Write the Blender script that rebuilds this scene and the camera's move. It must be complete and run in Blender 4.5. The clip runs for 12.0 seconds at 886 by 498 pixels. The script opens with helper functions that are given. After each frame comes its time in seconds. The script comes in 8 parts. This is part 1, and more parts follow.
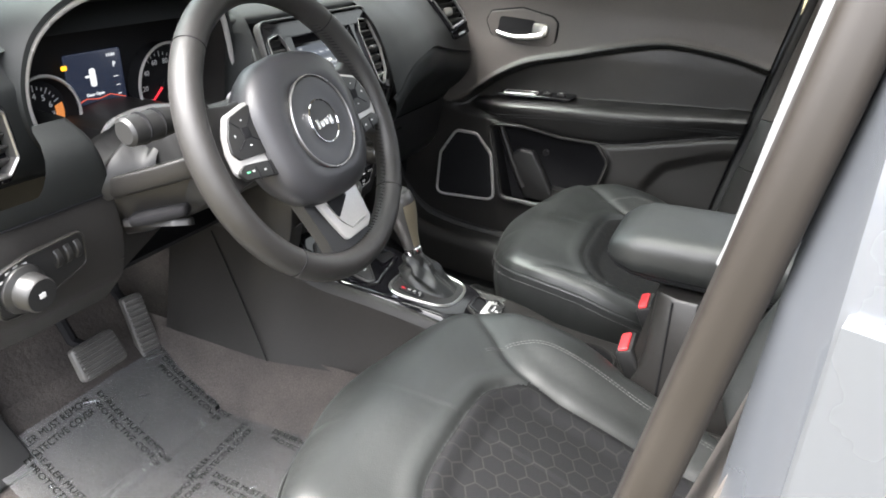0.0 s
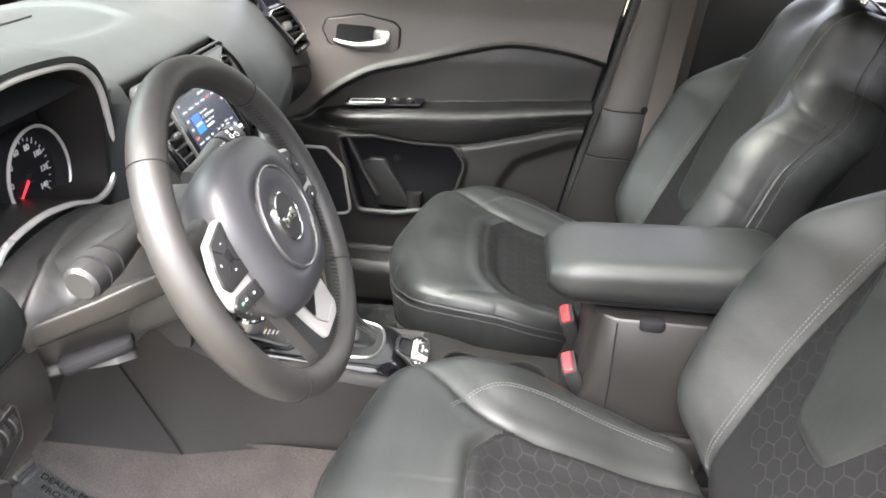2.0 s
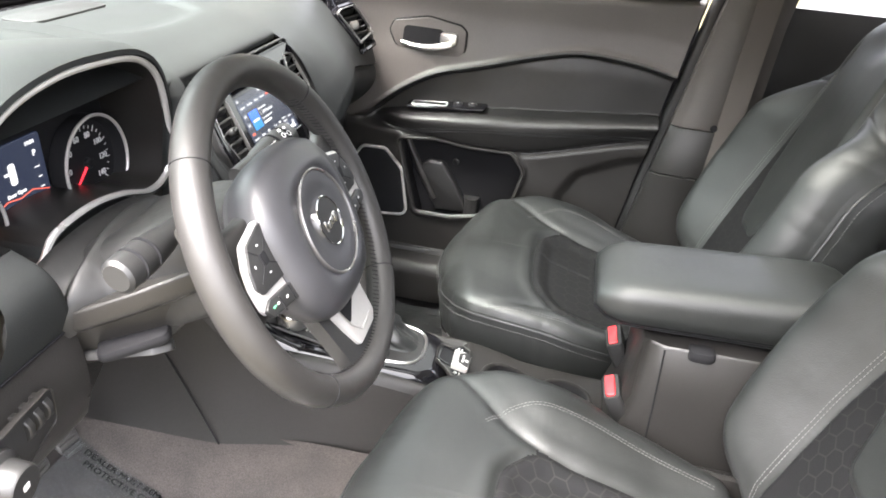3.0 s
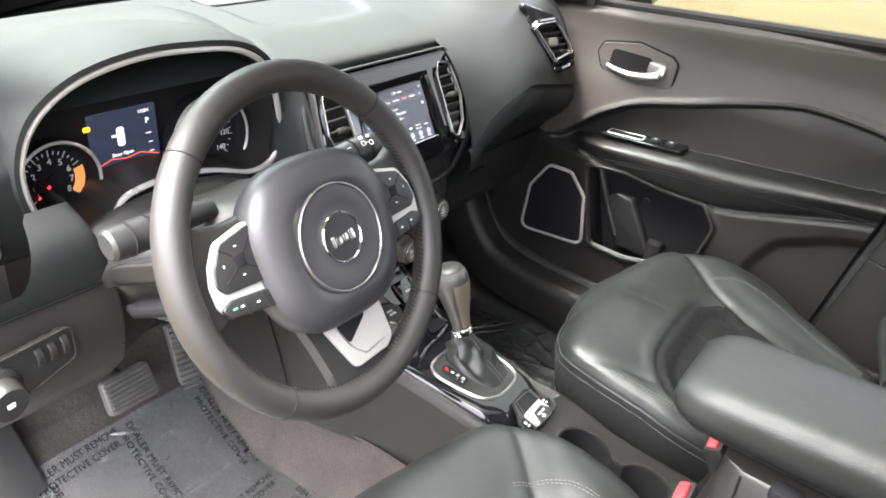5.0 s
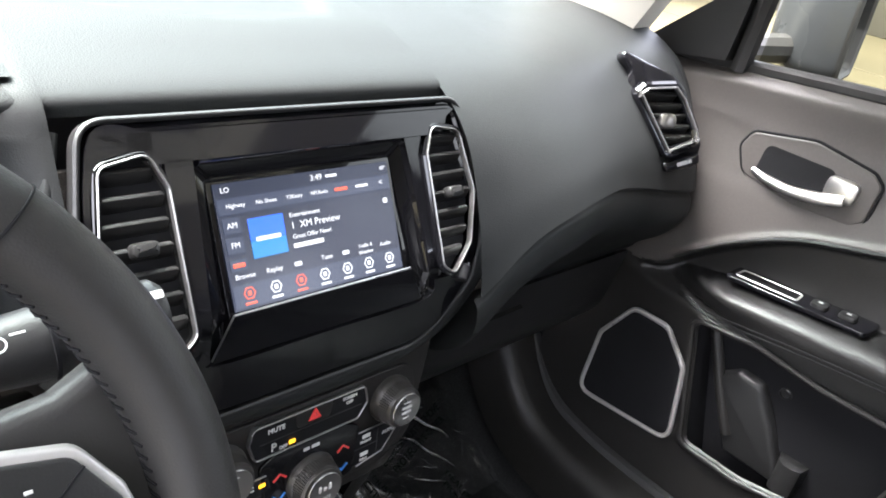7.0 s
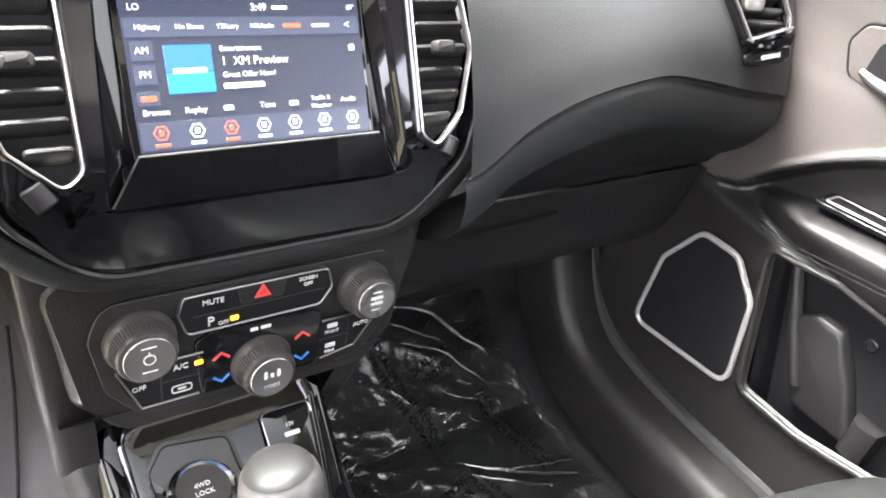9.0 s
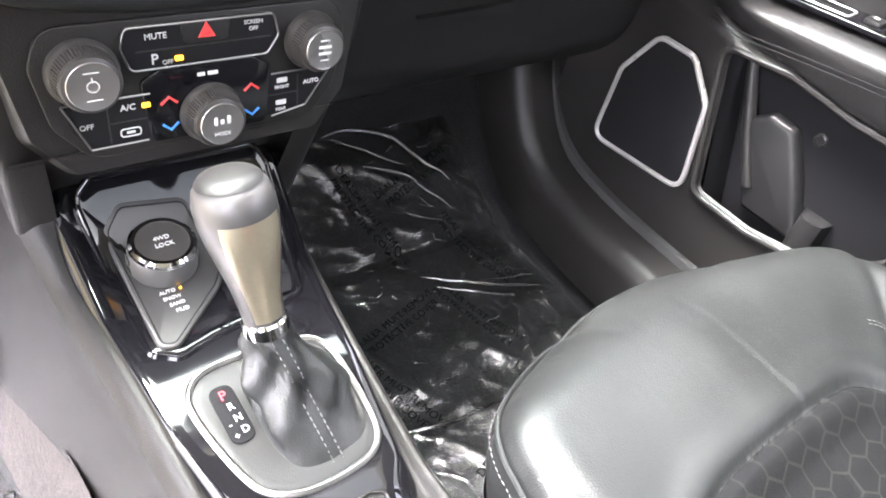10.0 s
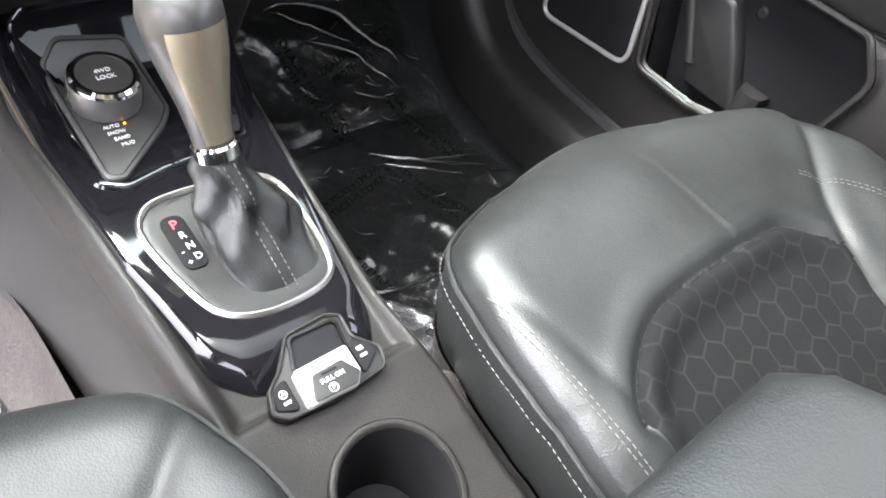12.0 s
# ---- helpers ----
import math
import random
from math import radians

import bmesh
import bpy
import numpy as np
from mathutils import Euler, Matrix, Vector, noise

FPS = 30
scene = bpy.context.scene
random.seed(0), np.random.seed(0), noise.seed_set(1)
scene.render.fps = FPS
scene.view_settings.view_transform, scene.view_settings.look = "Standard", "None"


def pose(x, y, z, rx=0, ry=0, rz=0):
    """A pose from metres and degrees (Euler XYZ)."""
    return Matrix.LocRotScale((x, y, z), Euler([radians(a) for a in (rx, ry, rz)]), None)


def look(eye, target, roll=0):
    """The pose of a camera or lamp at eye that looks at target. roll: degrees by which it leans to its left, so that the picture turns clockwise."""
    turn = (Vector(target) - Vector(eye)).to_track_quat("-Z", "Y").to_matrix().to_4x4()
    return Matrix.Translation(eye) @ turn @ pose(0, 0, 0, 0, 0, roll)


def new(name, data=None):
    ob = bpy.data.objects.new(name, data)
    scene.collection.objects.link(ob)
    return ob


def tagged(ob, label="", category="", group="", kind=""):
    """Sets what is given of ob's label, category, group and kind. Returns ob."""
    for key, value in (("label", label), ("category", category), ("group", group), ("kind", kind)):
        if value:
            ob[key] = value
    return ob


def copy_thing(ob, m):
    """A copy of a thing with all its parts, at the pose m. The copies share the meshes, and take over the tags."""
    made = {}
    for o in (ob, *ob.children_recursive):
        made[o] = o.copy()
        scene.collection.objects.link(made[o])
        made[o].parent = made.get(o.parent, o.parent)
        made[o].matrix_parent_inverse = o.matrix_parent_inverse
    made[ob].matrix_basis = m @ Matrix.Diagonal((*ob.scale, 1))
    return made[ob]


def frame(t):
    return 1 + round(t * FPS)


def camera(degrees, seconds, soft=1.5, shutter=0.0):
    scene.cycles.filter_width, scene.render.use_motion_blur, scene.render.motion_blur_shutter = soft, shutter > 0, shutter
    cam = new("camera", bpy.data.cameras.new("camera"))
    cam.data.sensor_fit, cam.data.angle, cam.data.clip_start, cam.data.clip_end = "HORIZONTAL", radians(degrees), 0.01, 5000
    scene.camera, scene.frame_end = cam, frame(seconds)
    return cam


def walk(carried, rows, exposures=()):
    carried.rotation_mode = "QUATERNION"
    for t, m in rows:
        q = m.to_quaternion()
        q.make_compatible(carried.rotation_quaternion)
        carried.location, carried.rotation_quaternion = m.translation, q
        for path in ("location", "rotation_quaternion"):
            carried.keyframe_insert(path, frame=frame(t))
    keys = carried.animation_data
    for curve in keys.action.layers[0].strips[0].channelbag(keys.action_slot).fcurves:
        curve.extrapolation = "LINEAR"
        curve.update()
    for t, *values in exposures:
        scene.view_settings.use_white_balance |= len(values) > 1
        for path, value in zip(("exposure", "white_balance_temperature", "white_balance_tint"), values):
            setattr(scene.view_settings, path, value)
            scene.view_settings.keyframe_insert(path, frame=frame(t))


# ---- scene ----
cam = camera(62.0, 12.0, soft=1.8)
# seconds, eye, target, roll; x to the passenger side, y ahead, z up; the ground is z = 0
PATH = [
    (0, (-1.094, -0.654, 1.298), (0.575, 0.051, 0.451), 3.9),
    (0.5, (-1.075, -0.566, 1.368), (0.675, -0.189, 0.475), 3.5),
    (1, (-1.048, -0.495, 1.374), (0.734, -0.231, 0.507), 2.8),
    (1.5, (-1.044, -0.429, 1.383), (0.739, -0.289, 0.487), 3.0),
    (2, (-1.056, -0.382, 1.386), (0.722, -0.291, 0.475), 3.6),
    (2.5, (-1.055, -0.371, 1.383), (0.723, -0.263, 0.475), 4.5),
    (3, (-1.032, -0.401, 1.392), (0.725, -0.145, 0.471), 5.2),
    (3.5, (-0.939, -0.53, 1.409), (0.721, 0.07, 0.469), 6.4),
    (3.7, (-0.917, -0.575, 1.409), (0.694, 0.145, 0.467), 6.5),
    (5.3, (-0.856, -0.622, 1.43), (0.616, 0.312, 0.449), 7.2),
    (5.5, (-0.84, -0.605, 1.419), (0.639, 0.324, 0.445), 6.9),
    (6, (-0.71, -0.497, 1.372), (0.823, 0.392, 0.444), 5.9),
    (6.2, (-0.63, -0.43, 1.34), (0.959, 0.413, 0.466), 6.8),
    (6.5, (-0.499, -0.394, 1.313), (1.066, 0.532, 0.481), 8.2),
    (7, (-0.311, -0.349, 1.277), (1.059, 0.818, 0.405), 12.4),
    (7.2, (-0.262, -0.336, 1.267), (1.028, 0.894, 0.36), 13.5),
    (8.8, (-0.184, -0.361, 1.242), (0.913, 0.949, 0.203), 12.6),
    (9, (-0.18, -0.378, 1.216), (0.921, 0.888, 0.128), 13.0),
    (9.5, (-0.189, -0.424, 1.167), (0.913, 0.727, -0.041), 13.8),
    (10, (-0.196, -0.458, 1.133), (0.901, 0.604, -0.159), 14.4),
    (10.5, (-0.214, -0.474, 1.101), (0.881, 0.494, -0.264), 15.8),
    (11, (-0.221, -0.503, 1.076), (0.878, 0.398, -0.332), 17.1),
    (11.5, (-0.229, -0.524, 1.056), (0.88, 0.306, -0.386), 19.0),
    (12, (-0.225, -0.503, 1.088), (0.923, 0.338, -0.316), 19.5),
]
walk(cam, [(t, look(eye, target, roll)) for t, eye, target, roll in PATH], exposures=[(0.0, 4.2, 6450.0, 10.0), (1.0, 4.8, 6550.0, 11.0), (3.5, 4.85, 6600.0, 12.0), (5.5, 4.8, 6500.0, 12.0), (7.0, 4.75, 6300.0, 13.0), (9.0, 5.9, 6550.0, 15.0), (9.5, 6.1, 6450.0, 17.0), (10.5, 6.0, 6400.0, 16.0), (11.0, 5.6, 6350.0, 15.0), (12.0, 5.35, 6350.0, 14.0)])

# ---- light ----
world = bpy.data.worlds.new("sky")
scene.world = world
world.use_nodes = True
wn = world.node_tree.nodes
sky = wn.new("ShaderNodeTexSky")
sky.sky_type, sky.sun_disc = "NISHITA", False
sky.sun_elevation, sky.sun_rotation = radians(67), radians(309)
sky.dust_density, sky.air_density = 8.0, 0.7
pale = wn.new("ShaderNodeHueSaturation")
pale.inputs["Saturation"].default_value = 0.35   # a veiled, nearly white sky
world.node_tree.links.new(sky.outputs[0], pale.inputs["Color"])
world.node_tree.links.new(pale.outputs[0], wn["Background"].inputs[0])
wn["Background"].inputs[1].default_value = 0.15
sun = new("sun", bpy.data.lights.new("sun", "SUN"))
sun.data.energy, sun.data.angle, sun.data.color = 0.7, radians(50.0), (1.0, 0.97, 0.92)
sun.matrix_basis = look((0, 0, 20), (0.33, -0.27, 20 - 1.0))

# ---- materials ----
def material(name, base, rough=0.5, metal=0.0, bump=(), vary=0.0, vary_scale=6.0, spec=0.5, coat=0.0, speck=0.0, speck_scale=300.0, sheen=0.0):
    """A plain surface with colour variation at two scales and fine relief; bump: (kind, scale, strength) layers."""
    m = bpy.data.materials.new(name)
    m.use_nodes = True
    n, l = m.node_tree.nodes, m.node_tree.links
    b = n["Principled BSDF"]
    b.inputs["Roughness"].default_value, b.inputs["Metallic"].default_value = rough, metal
    b.inputs["Specular IOR Level"].default_value = spec
    b.inputs["Coat Weight"].default_value, b.inputs["Coat Roughness"].default_value = coat, 0.04
    b.inputs["Sheen Weight"].default_value = sheen
    co = n.new("ShaderNodeTexCoord")
    base = (*base, 1)
    b.inputs["Base Color"].default_value = base
    if vary or speck:
        big = n.new("ShaderNodeTexNoise")
        big.inputs["Scale"].default_value, big.inputs["Detail"].default_value = vary_scale, 5
        fine = n.new("ShaderNodeTexNoise")
        fine.inputs["Scale"].default_value, fine.inputs["Detail"].default_value = speck_scale, 2
        for t in (big, fine):
            l.new(co.outputs["Object"], t.inputs["Vector"])
        r1, r2 = n.new("ShaderNodeMapRange"), n.new("ShaderNodeMapRange")
        for r, v in ((r1, vary), (r2, speck)):
            r.inputs["From Min"].default_value, r.inputs["From Max"].default_value = 0.3, 0.7
            r.inputs["To Min"].default_value, r.inputs["To Max"].default_value = 1 - v, 1 + v
        l.new(big.outputs[0], r1.inputs[0])
        l.new(fine.outputs[0], r2.inputs[0])
        mul = n.new("ShaderNodeMath")
        mul.operation = "MULTIPLY"
        l.new(r1.outputs[0], mul.inputs[0])
        l.new(r2.outputs[0], mul.inputs[1])
        sc = n.new("ShaderNodeVectorMath")
        sc.operation = "SCALE"
        sc.inputs[0].default_value = base[:3]
        l.new(mul.outputs[0], sc.inputs["Scale"])
        l.new(sc.outputs[0], b.inputs["Base Color"])
        rr = n.new("ShaderNodeMapRange")
        rr.inputs["From Min"].default_value, rr.inputs["From Max"].default_value = 0.3, 0.7
        rr.inputs["To Min"].default_value, rr.inputs["To Max"].default_value = max(rough - 0.06, 0.02), rough + 0.06
        l.new(big.outputs[0], rr.inputs[0])
        l.new(rr.outputs[0], b.inputs["Roughness"])
    last = None
    for kind, scale, strength in bump:
        t = n.new("ShaderNodeTexVoronoi" if kind == "cells" else "ShaderNodeTexNoise")
        t.inputs["Scale"].default_value = scale
        if kind == "cells":
            t.feature = "F1"
        l.new(co.outputs["Object"], t.inputs["Vector"])
        u = n.new("ShaderNodeBump")
        u.inputs["Strength"].default_value, u.inputs["Distance"].default_value = strength, 0.5 / scale
        l.new(t.outputs[0], u.inputs["Height"])
        if last:
            l.new(last.outputs[0], u.inputs["Normal"])
        last = u
    if last:
        l.new(last.outputs[0], b.inputs["Normal"])
    return m


def glowing(name, base, power):
    m = material(name, (0.01, 0.01, 0.01), 0.25)
    b = m.node_tree.nodes["Principled BSDF"]
    b.inputs["Emission Color"].default_value, b.inputs["Emission Strength"].default_value = (*base, 1), power
    return m


def clear(name, tint, rough=0.0, ior=1.45):
    m = material(name, tint, rough)
    b = m.node_tree.nodes["Principled BSDF"]
    b.inputs["Transmission Weight"].default_value, b.inputs["IOR"].default_value = 1.0, ior
    return m


def thin_clear(name, tint, gloss, rough=0.05, bump=0.0, bump_scale=20.0, haze=0.0):
    """A thin clear sheet: it lets most light straight through and reflects a share by its Fresnel gloss."""
    m = bpy.data.materials.new(name)
    m.use_nodes = True
    n, l = m.node_tree.nodes, m.node_tree.links
    n.remove(n["Principled BSDF"])
    tr, gl, mix = n.new("ShaderNodeBsdfTransparent"), n.new("ShaderNodeBsdfGlossy"), n.new("ShaderNodeMixShader")
    tr.inputs[0].default_value = (*tint, 1)
    gl.inputs["Roughness"].default_value = rough
    fr, mu = n.new("ShaderNodeFresnel"), n.new("ShaderNodeMath")
    fr.inputs[0].default_value = 1.5
    mu.operation, mu.use_clamp = "MULTIPLY", True
    mu.inputs[1].default_value = gloss
    l.new(fr.outputs[0], mu.inputs[0])
    l.new(mu.outputs[0], mix.inputs[0])
    if haze:
        df, veil = n.new("ShaderNodeBsdfDiffuse"), n.new("ShaderNodeMixShader")
        df.inputs[0].default_value = (0.75, 0.77, 0.78, 1)
        veil.inputs[0].default_value = haze
        l.new(tr.outputs[0], veil.inputs[1])
        l.new(df.outputs[0], veil.inputs[2])
        l.new(veil.outputs[0], mix.inputs[1])
    else:
        l.new(tr.outputs[0], mix.inputs[1])
    l.new(gl.outputs[0], mix.inputs[2])
    l.new(mix.outputs[0], n["Material Output"].inputs[0])
    if bump:
        co, t, u = n.new("ShaderNodeTexCoord"), n.new("ShaderNodeTexNoise"), n.new("ShaderNodeBump")
        t.inputs["Scale"].default_value, t.inputs["Detail"].default_value = bump_scale, 4
        u.inputs["Strength"].default_value, u.inputs["Distance"].default_value = bump, 0.02
        l.new(co.outputs["Object"], t.inputs["Vector"])
        l.new(t.outputs[0], u.inputs["Height"])
        l.new(u.outputs[0], gl.inputs["Normal"])
        l.new(u.outputs[0], fr.inputs["Normal"])
    return m


def hex_cloth(name, base, line, size):
    """Woven cloth with a printed net of hexagon outlines, laid out in the mesh's UV metres."""
    m = material(name, base, 0.85, bump=(("noise", 900, 0.4),), spec=0.1)
    n, l = m.node_tree.nodes, m.node_tree.links
    b = n["Principled BSDF"]

    def math_node(op, a, c=None):
        q = n.new("ShaderNodeMath")
        q.operation = op
        for i, v in enumerate((a, c)):
            if v is None:
                continue
            if isinstance(v, (int, float)):
                q.inputs[i].default_value = v
            else:
                l.new(v, q.inputs[i])
        return q.outputs[0]

    uv, sep = n.new("ShaderNodeUVMap"), n.new("ShaderNodeSeparateXYZ")
    uv.uv_map = "cloth"
    l.new(uv.outputs[0], sep.inputs[0])
    x, y = math_node("DIVIDE", sep.outputs[0], size), math_node("DIVIDE", sep.outputs[1], size)
    r3 = math.sqrt(3)

    def cell(ox, oy):
        px = math_node("SUBTRACT", math_node("PINGPONG", math_node("ADD", x, ox), 0.5), 0.0)
        py = math_node("PINGPONG", math_node("ADD", y, oy), r3 / 2)
        return math_node("MAXIMUM", px, math_node("ADD", math_node("MULTIPLY", px, 0.5), math_node("MULTIPLY", py, r3 / 2)))

    d = math_node("MINIMUM", cell(0, 0), cell(0.5, r3 / 2))
    mask = n.new("ShaderNodeMapRange")
    mask.inputs["From Min"].default_value, mask.inputs["From Max"].default_value = 0.45, 0.475
    l.new(d, mask.inputs[0])
    mix = n.new("ShaderNodeMix")
    mix.data_type = "RGBA"
    mix.inputs["A"].default_value, mix.inputs["B"].default_value = (*base, 1), (*line, 1)
    l.new(mask.outputs[0], mix.inputs["Factor"])
    l.new(mix.outputs["Result"], b.inputs["Base Color"])
    return m


LEATHER = material("black_leather", (0.0115, 0.0126, 0.0122), 0.45, bump=(("cells", 700, 0.25), ("noise", 25, 0.06)), vary=0.2, vary_scale=9, spec=0.55)
WRAP = material("wheel_leather", (0.018, 0.0172, 0.0165), 0.47, bump=(("cells", 900, 0.18), ("noise", 40, 0.05)), vary=0.15, spec=0.42)
PAD = material("soft_dash_skin", (0.0155, 0.0168, 0.0168), 0.54, bump=(("cells", 800, 0.22),), vary=0.12, vary_scale=5, spec=0.20)
PLASTIC = material("moulded_plastic", (0.0155, 0.0147, 0.0140), 0.37, bump=(("cells", 900, 0.28),), vary=0.14, vary_scale=7, speck=0.08, spec=0.34)
# the moulded plastic again, reflecting less so the console reads more shaded
CONSOLE = material("moulded_plastic_dimmed", (0.0150, 0.0142, 0.0136), 0.40, bump=(("cells", 900, 0.28),), vary=0.14, vary_scale=7, speck=0.08, spec=0.2)
DOOR_SKIN = material("door_plastic", (0.060, 0.0545, 0.0505), 0.48, bump=(("cells", 900, 0.2),), vary=0.10, vary_scale=6, speck=0.05)
DOOR_PAD = material("door_leather", (0.013, 0.0128, 0.0125), 0.40, bump=(("cells", 700, 0.25), ("noise", 25, 0.06)), vary=0.2, vary_scale=7)
DARK = material("dark_plastic", (0.015, 0.015, 0.015), 0.40, bump=(("cells", 900, 0.15),), vary=0.12, spec=0.36)
SLAT = material("vent_slat_plastic", (0.012, 0.0118, 0.0115), 0.42, vary=0.1, spec=0.35)
MATT = material("matt_black", (0.010, 0.010, 0.011), 0.75, vary=0.2, spec=0.1)
GLOSS = material("piano_black", (0.005, 0.005, 0.006), 0.05, vary=0.1, spec=0.5)
CHROME = material("bright_chrome", (0.82, 0.82, 0.82), 0.08, 1.0, vary=0.03)
SATIN = material("satin_silver", (0.60, 0.59, 0.57), 0.30, 1.0, vary=0.05, speck=0.03)
SILVER = material("silver_paint_trim", (0.42, 0.41, 0.395), 0.30, 0.35, vary=0.05, speck=0.03)
CLOTH = hex_cloth("hexagon_cloth", (0.0075, 0.0075, 0.008), (0.0150, 0.0150, 0.0142), 0.0275)
FLAT_CLOTH = material("plain_cloth", (0.0075, 0.0075, 0.008), 0.85, bump=(("noise", 900, 0.4),), vary=0.12, spec=0.1)
WEAVE = material("side_cloth", (0.040, 0.038, 0.037), 0.85, bump=(("noise", 700, 0.5),), vary=0.2)
# floor carpet in two tones: driver's side, then the darker passenger's side
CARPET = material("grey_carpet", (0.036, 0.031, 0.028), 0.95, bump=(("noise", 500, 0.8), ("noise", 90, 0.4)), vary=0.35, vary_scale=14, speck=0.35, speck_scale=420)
MAT = material("darker_floor_carpet", (0.022, 0.023, 0.024), 0.9, bump=(("noise", 450, 0.7),), vary=0.25, speck=0.3)
LINER = material("light_grey_trim", (0.58, 0.56, 0.49), 0.75, bump=(("noise", 600, 0.2),), vary=0.05)
PAINT = material("silver_car_paint", (0.048, 0.052, 0.058), 0.25, vary=0.02, coat=0.8)
RUBBER = material("black_rubber", (0.016, 0.016, 0.016), 0.6, vary=0.2)
SEAL = material("brown_grey_seal", (0.013, 0.0112, 0.0098), 0.42, vary=0.15, spec=0.35)
PEDAL = material("worn_pedal_rubber", (0.075, 0.072, 0.068), 0.45, vary=0.25, vary_scale=40)
PALE = material("pale_grey_trim", (0.085, 0.087, 0.090), 0.6, vary=0.06)
VINYL = material("black_vinyl", (0.008, 0.008, 0.008), 0.58, bump=(("noise", 30, 0.15),), vary=0.15)
HUB = material("hub_skin", (0.026, 0.026, 0.0285), 0.42, bump=(("cells", 900, 0.15),), vary=0.1)
DEEP = material("deep_gloss_black", (0.005, 0.005, 0.006), 0.05, vary=0.1, spec=0.42)
GREY = material("satin_grey_plastic", (0.030, 0.0295, 0.029), 0.42, bump=(("cells", 1000, 0.1),), vary=0.1)
KNOB = material("grey_knob_rubber", (0.036, 0.034, 0.032), 0.38, bump=(("cells", 900, 0.1),), vary=0.1)
RINGS = material("dull_silver", (0.26, 0.255, 0.25), 0.30, 0.85, vary=0.05)
BELT = material("seat_belt_webbing", (0.085, 0.075, 0.068), 0.8, bump=(("noise", 900, 0.4),), vary=0.1)
RED = material("red_plastic", (0.65, 0.03, 0.035), 0.35, vary=0.05)
LIT_RED = glowing("lit_red", (0.9, 0.03, 0.05), 0.10)
LIT_AMBER = glowing("lit_amber", (1.0, 0.45, 0.02), 0.12)
RED_MARK = material("red_mark", (0.75, 0.05, 0.05), 0.5)
GREEN_MARK = material("green_mark", (0.10, 0.45, 0.22), 0.5)
BLUE_MARK = material("blue_mark", (0.05, 0.25, 0.75), 0.5)
WHITE_MARK = material("white_print", (0.55, 0.55, 0.54), 0.6, vary=0.04)
THREAD = material("grey_thread", (0.11, 0.108, 0.105), 0.7, vary=0.1)
INK = material("black_print", (0.004, 0.004, 0.004), 0.8, spec=0.05)
FILM = thin_clear("clear_film", (0.93, 0.94, 0.94), 2.4, 0.08, 0.2, 60.0, haze=0.075)
DARK_FILM = thin_clear("clear_film_flat", (0.93, 0.94, 0.94), 2.4, 0.07, 0.2, 60.0)
FOLD = thin_clear("film_fold", (0.9, 0.91, 0.91), 6.0, 0.10, 0.15, 80.0)
GLASS = thin_clear("window_glass", (0.46, 0.465, 0.41), 1.0, 0.01)
ROOF_GLASS = thin_clear("roof_glass", (0.20, 0.212, 0.204), 1.0, 0.01)
GREEN_GLASS = thin_clear("windscreen_glass", (0.71, 0.82, 0.765), 1.0, 0.01)
SCREEN = glowing("screen_navy", (0.012, 0.016, 0.030), 0.10)
SCREEN_BAR = glowing("screen_bar", (0.035, 0.045, 0.075), 0.08)
SCREEN_BLUE = glowing("screen_blue", (0.02, 0.14, 0.80), 0.075)
SCREEN_CYAN = glowing("screen_cyan", (0.02, 0.36, 0.90), 0.042)
SCREEN_WHITE = glowing("screen_white", (0.80, 0.82, 0.85), 0.075)
SCREEN_RED = glowing("screen_red", (0.85, 0.12, 0.06), 0.07)
GAUGE_ORANGE = glowing("gauge_orange", (0.85, 0.30, 0.08), 0.05)
MIRROR = material("mirror_glass", (0.85, 0.86, 0.86), 0.01, 1.0)
ASPHALT = material("pale_paving", (0.052, 0.0465, 0.028), 0.95, bump=(("noise", 60, 0.4),), vary=0.18, vary_scale=0.35, speck=0.15, speck_scale=25, spec=0.04)
CRACK = material("paving_seam", (0.075, 0.067, 0.044), 0.9, vary=0.2, spec=0.04)
RENDERED = material("white_wall", (0.24, 0.23, 0.20), 0.85, vary=0.06, vary_scale=0.5)
YARD_WALL = material("cream_wall", (0.075, 0.071, 0.055), 0.9, vary=0.06, vary_scale=0.5, spec=0.1)

# ---- shaping tools: a shape is a pair (points, faces) ----
PLACE = {}


def thing(name, at, label, category, group="", kind=""):
    ob = new(name)
    ob.location = at
    ob.empty_display_size = 0.05
    PLACE[ob.name] = Matrix.Translation(at)
    return tagged(ob, label, category, group, kind)


def mesh_of(name, shape, mat, flat=35, uv=None):
    verts, faces = shape
    me = bpy.data.meshes.new(name)
    me.from_pydata([tuple(map(float, v)) for v in verts], [], faces)
    bm = bmesh.new()
    bm.from_mesh(me)
    bmesh.ops.recalc_face_normals(bm, faces=bm.faces)
    if uv:
        lay = bm.loops.layers.uv.new("cloth")
        for f in bm.faces:
            for lp in f.loops:
                lp[lay].uv = uv(lp.vert.co)
    bm.to_mesh(me)
    bm.free()
    me.shade_smooth()
    me.set_sharp_from_angle(angle=radians(flat))
    me.materials.append(mat)
    return me


def part(name, shape, mat, parent, label="", flat=35, uv=None):
    ob = new(name, mesh_of(name, shape, mat, flat, uv))
    ob.parent = parent
    ob.matrix_parent_inverse = PLACE.get(parent.name, Matrix()).inverted()
    return tagged(ob, label)


def whole(name, shape, mat, label, category, group="", kind="", flat=35, uv=None):
    return tagged(new(name, mesh_of(name, shape, mat, flat, uv)), label, category, group, kind)


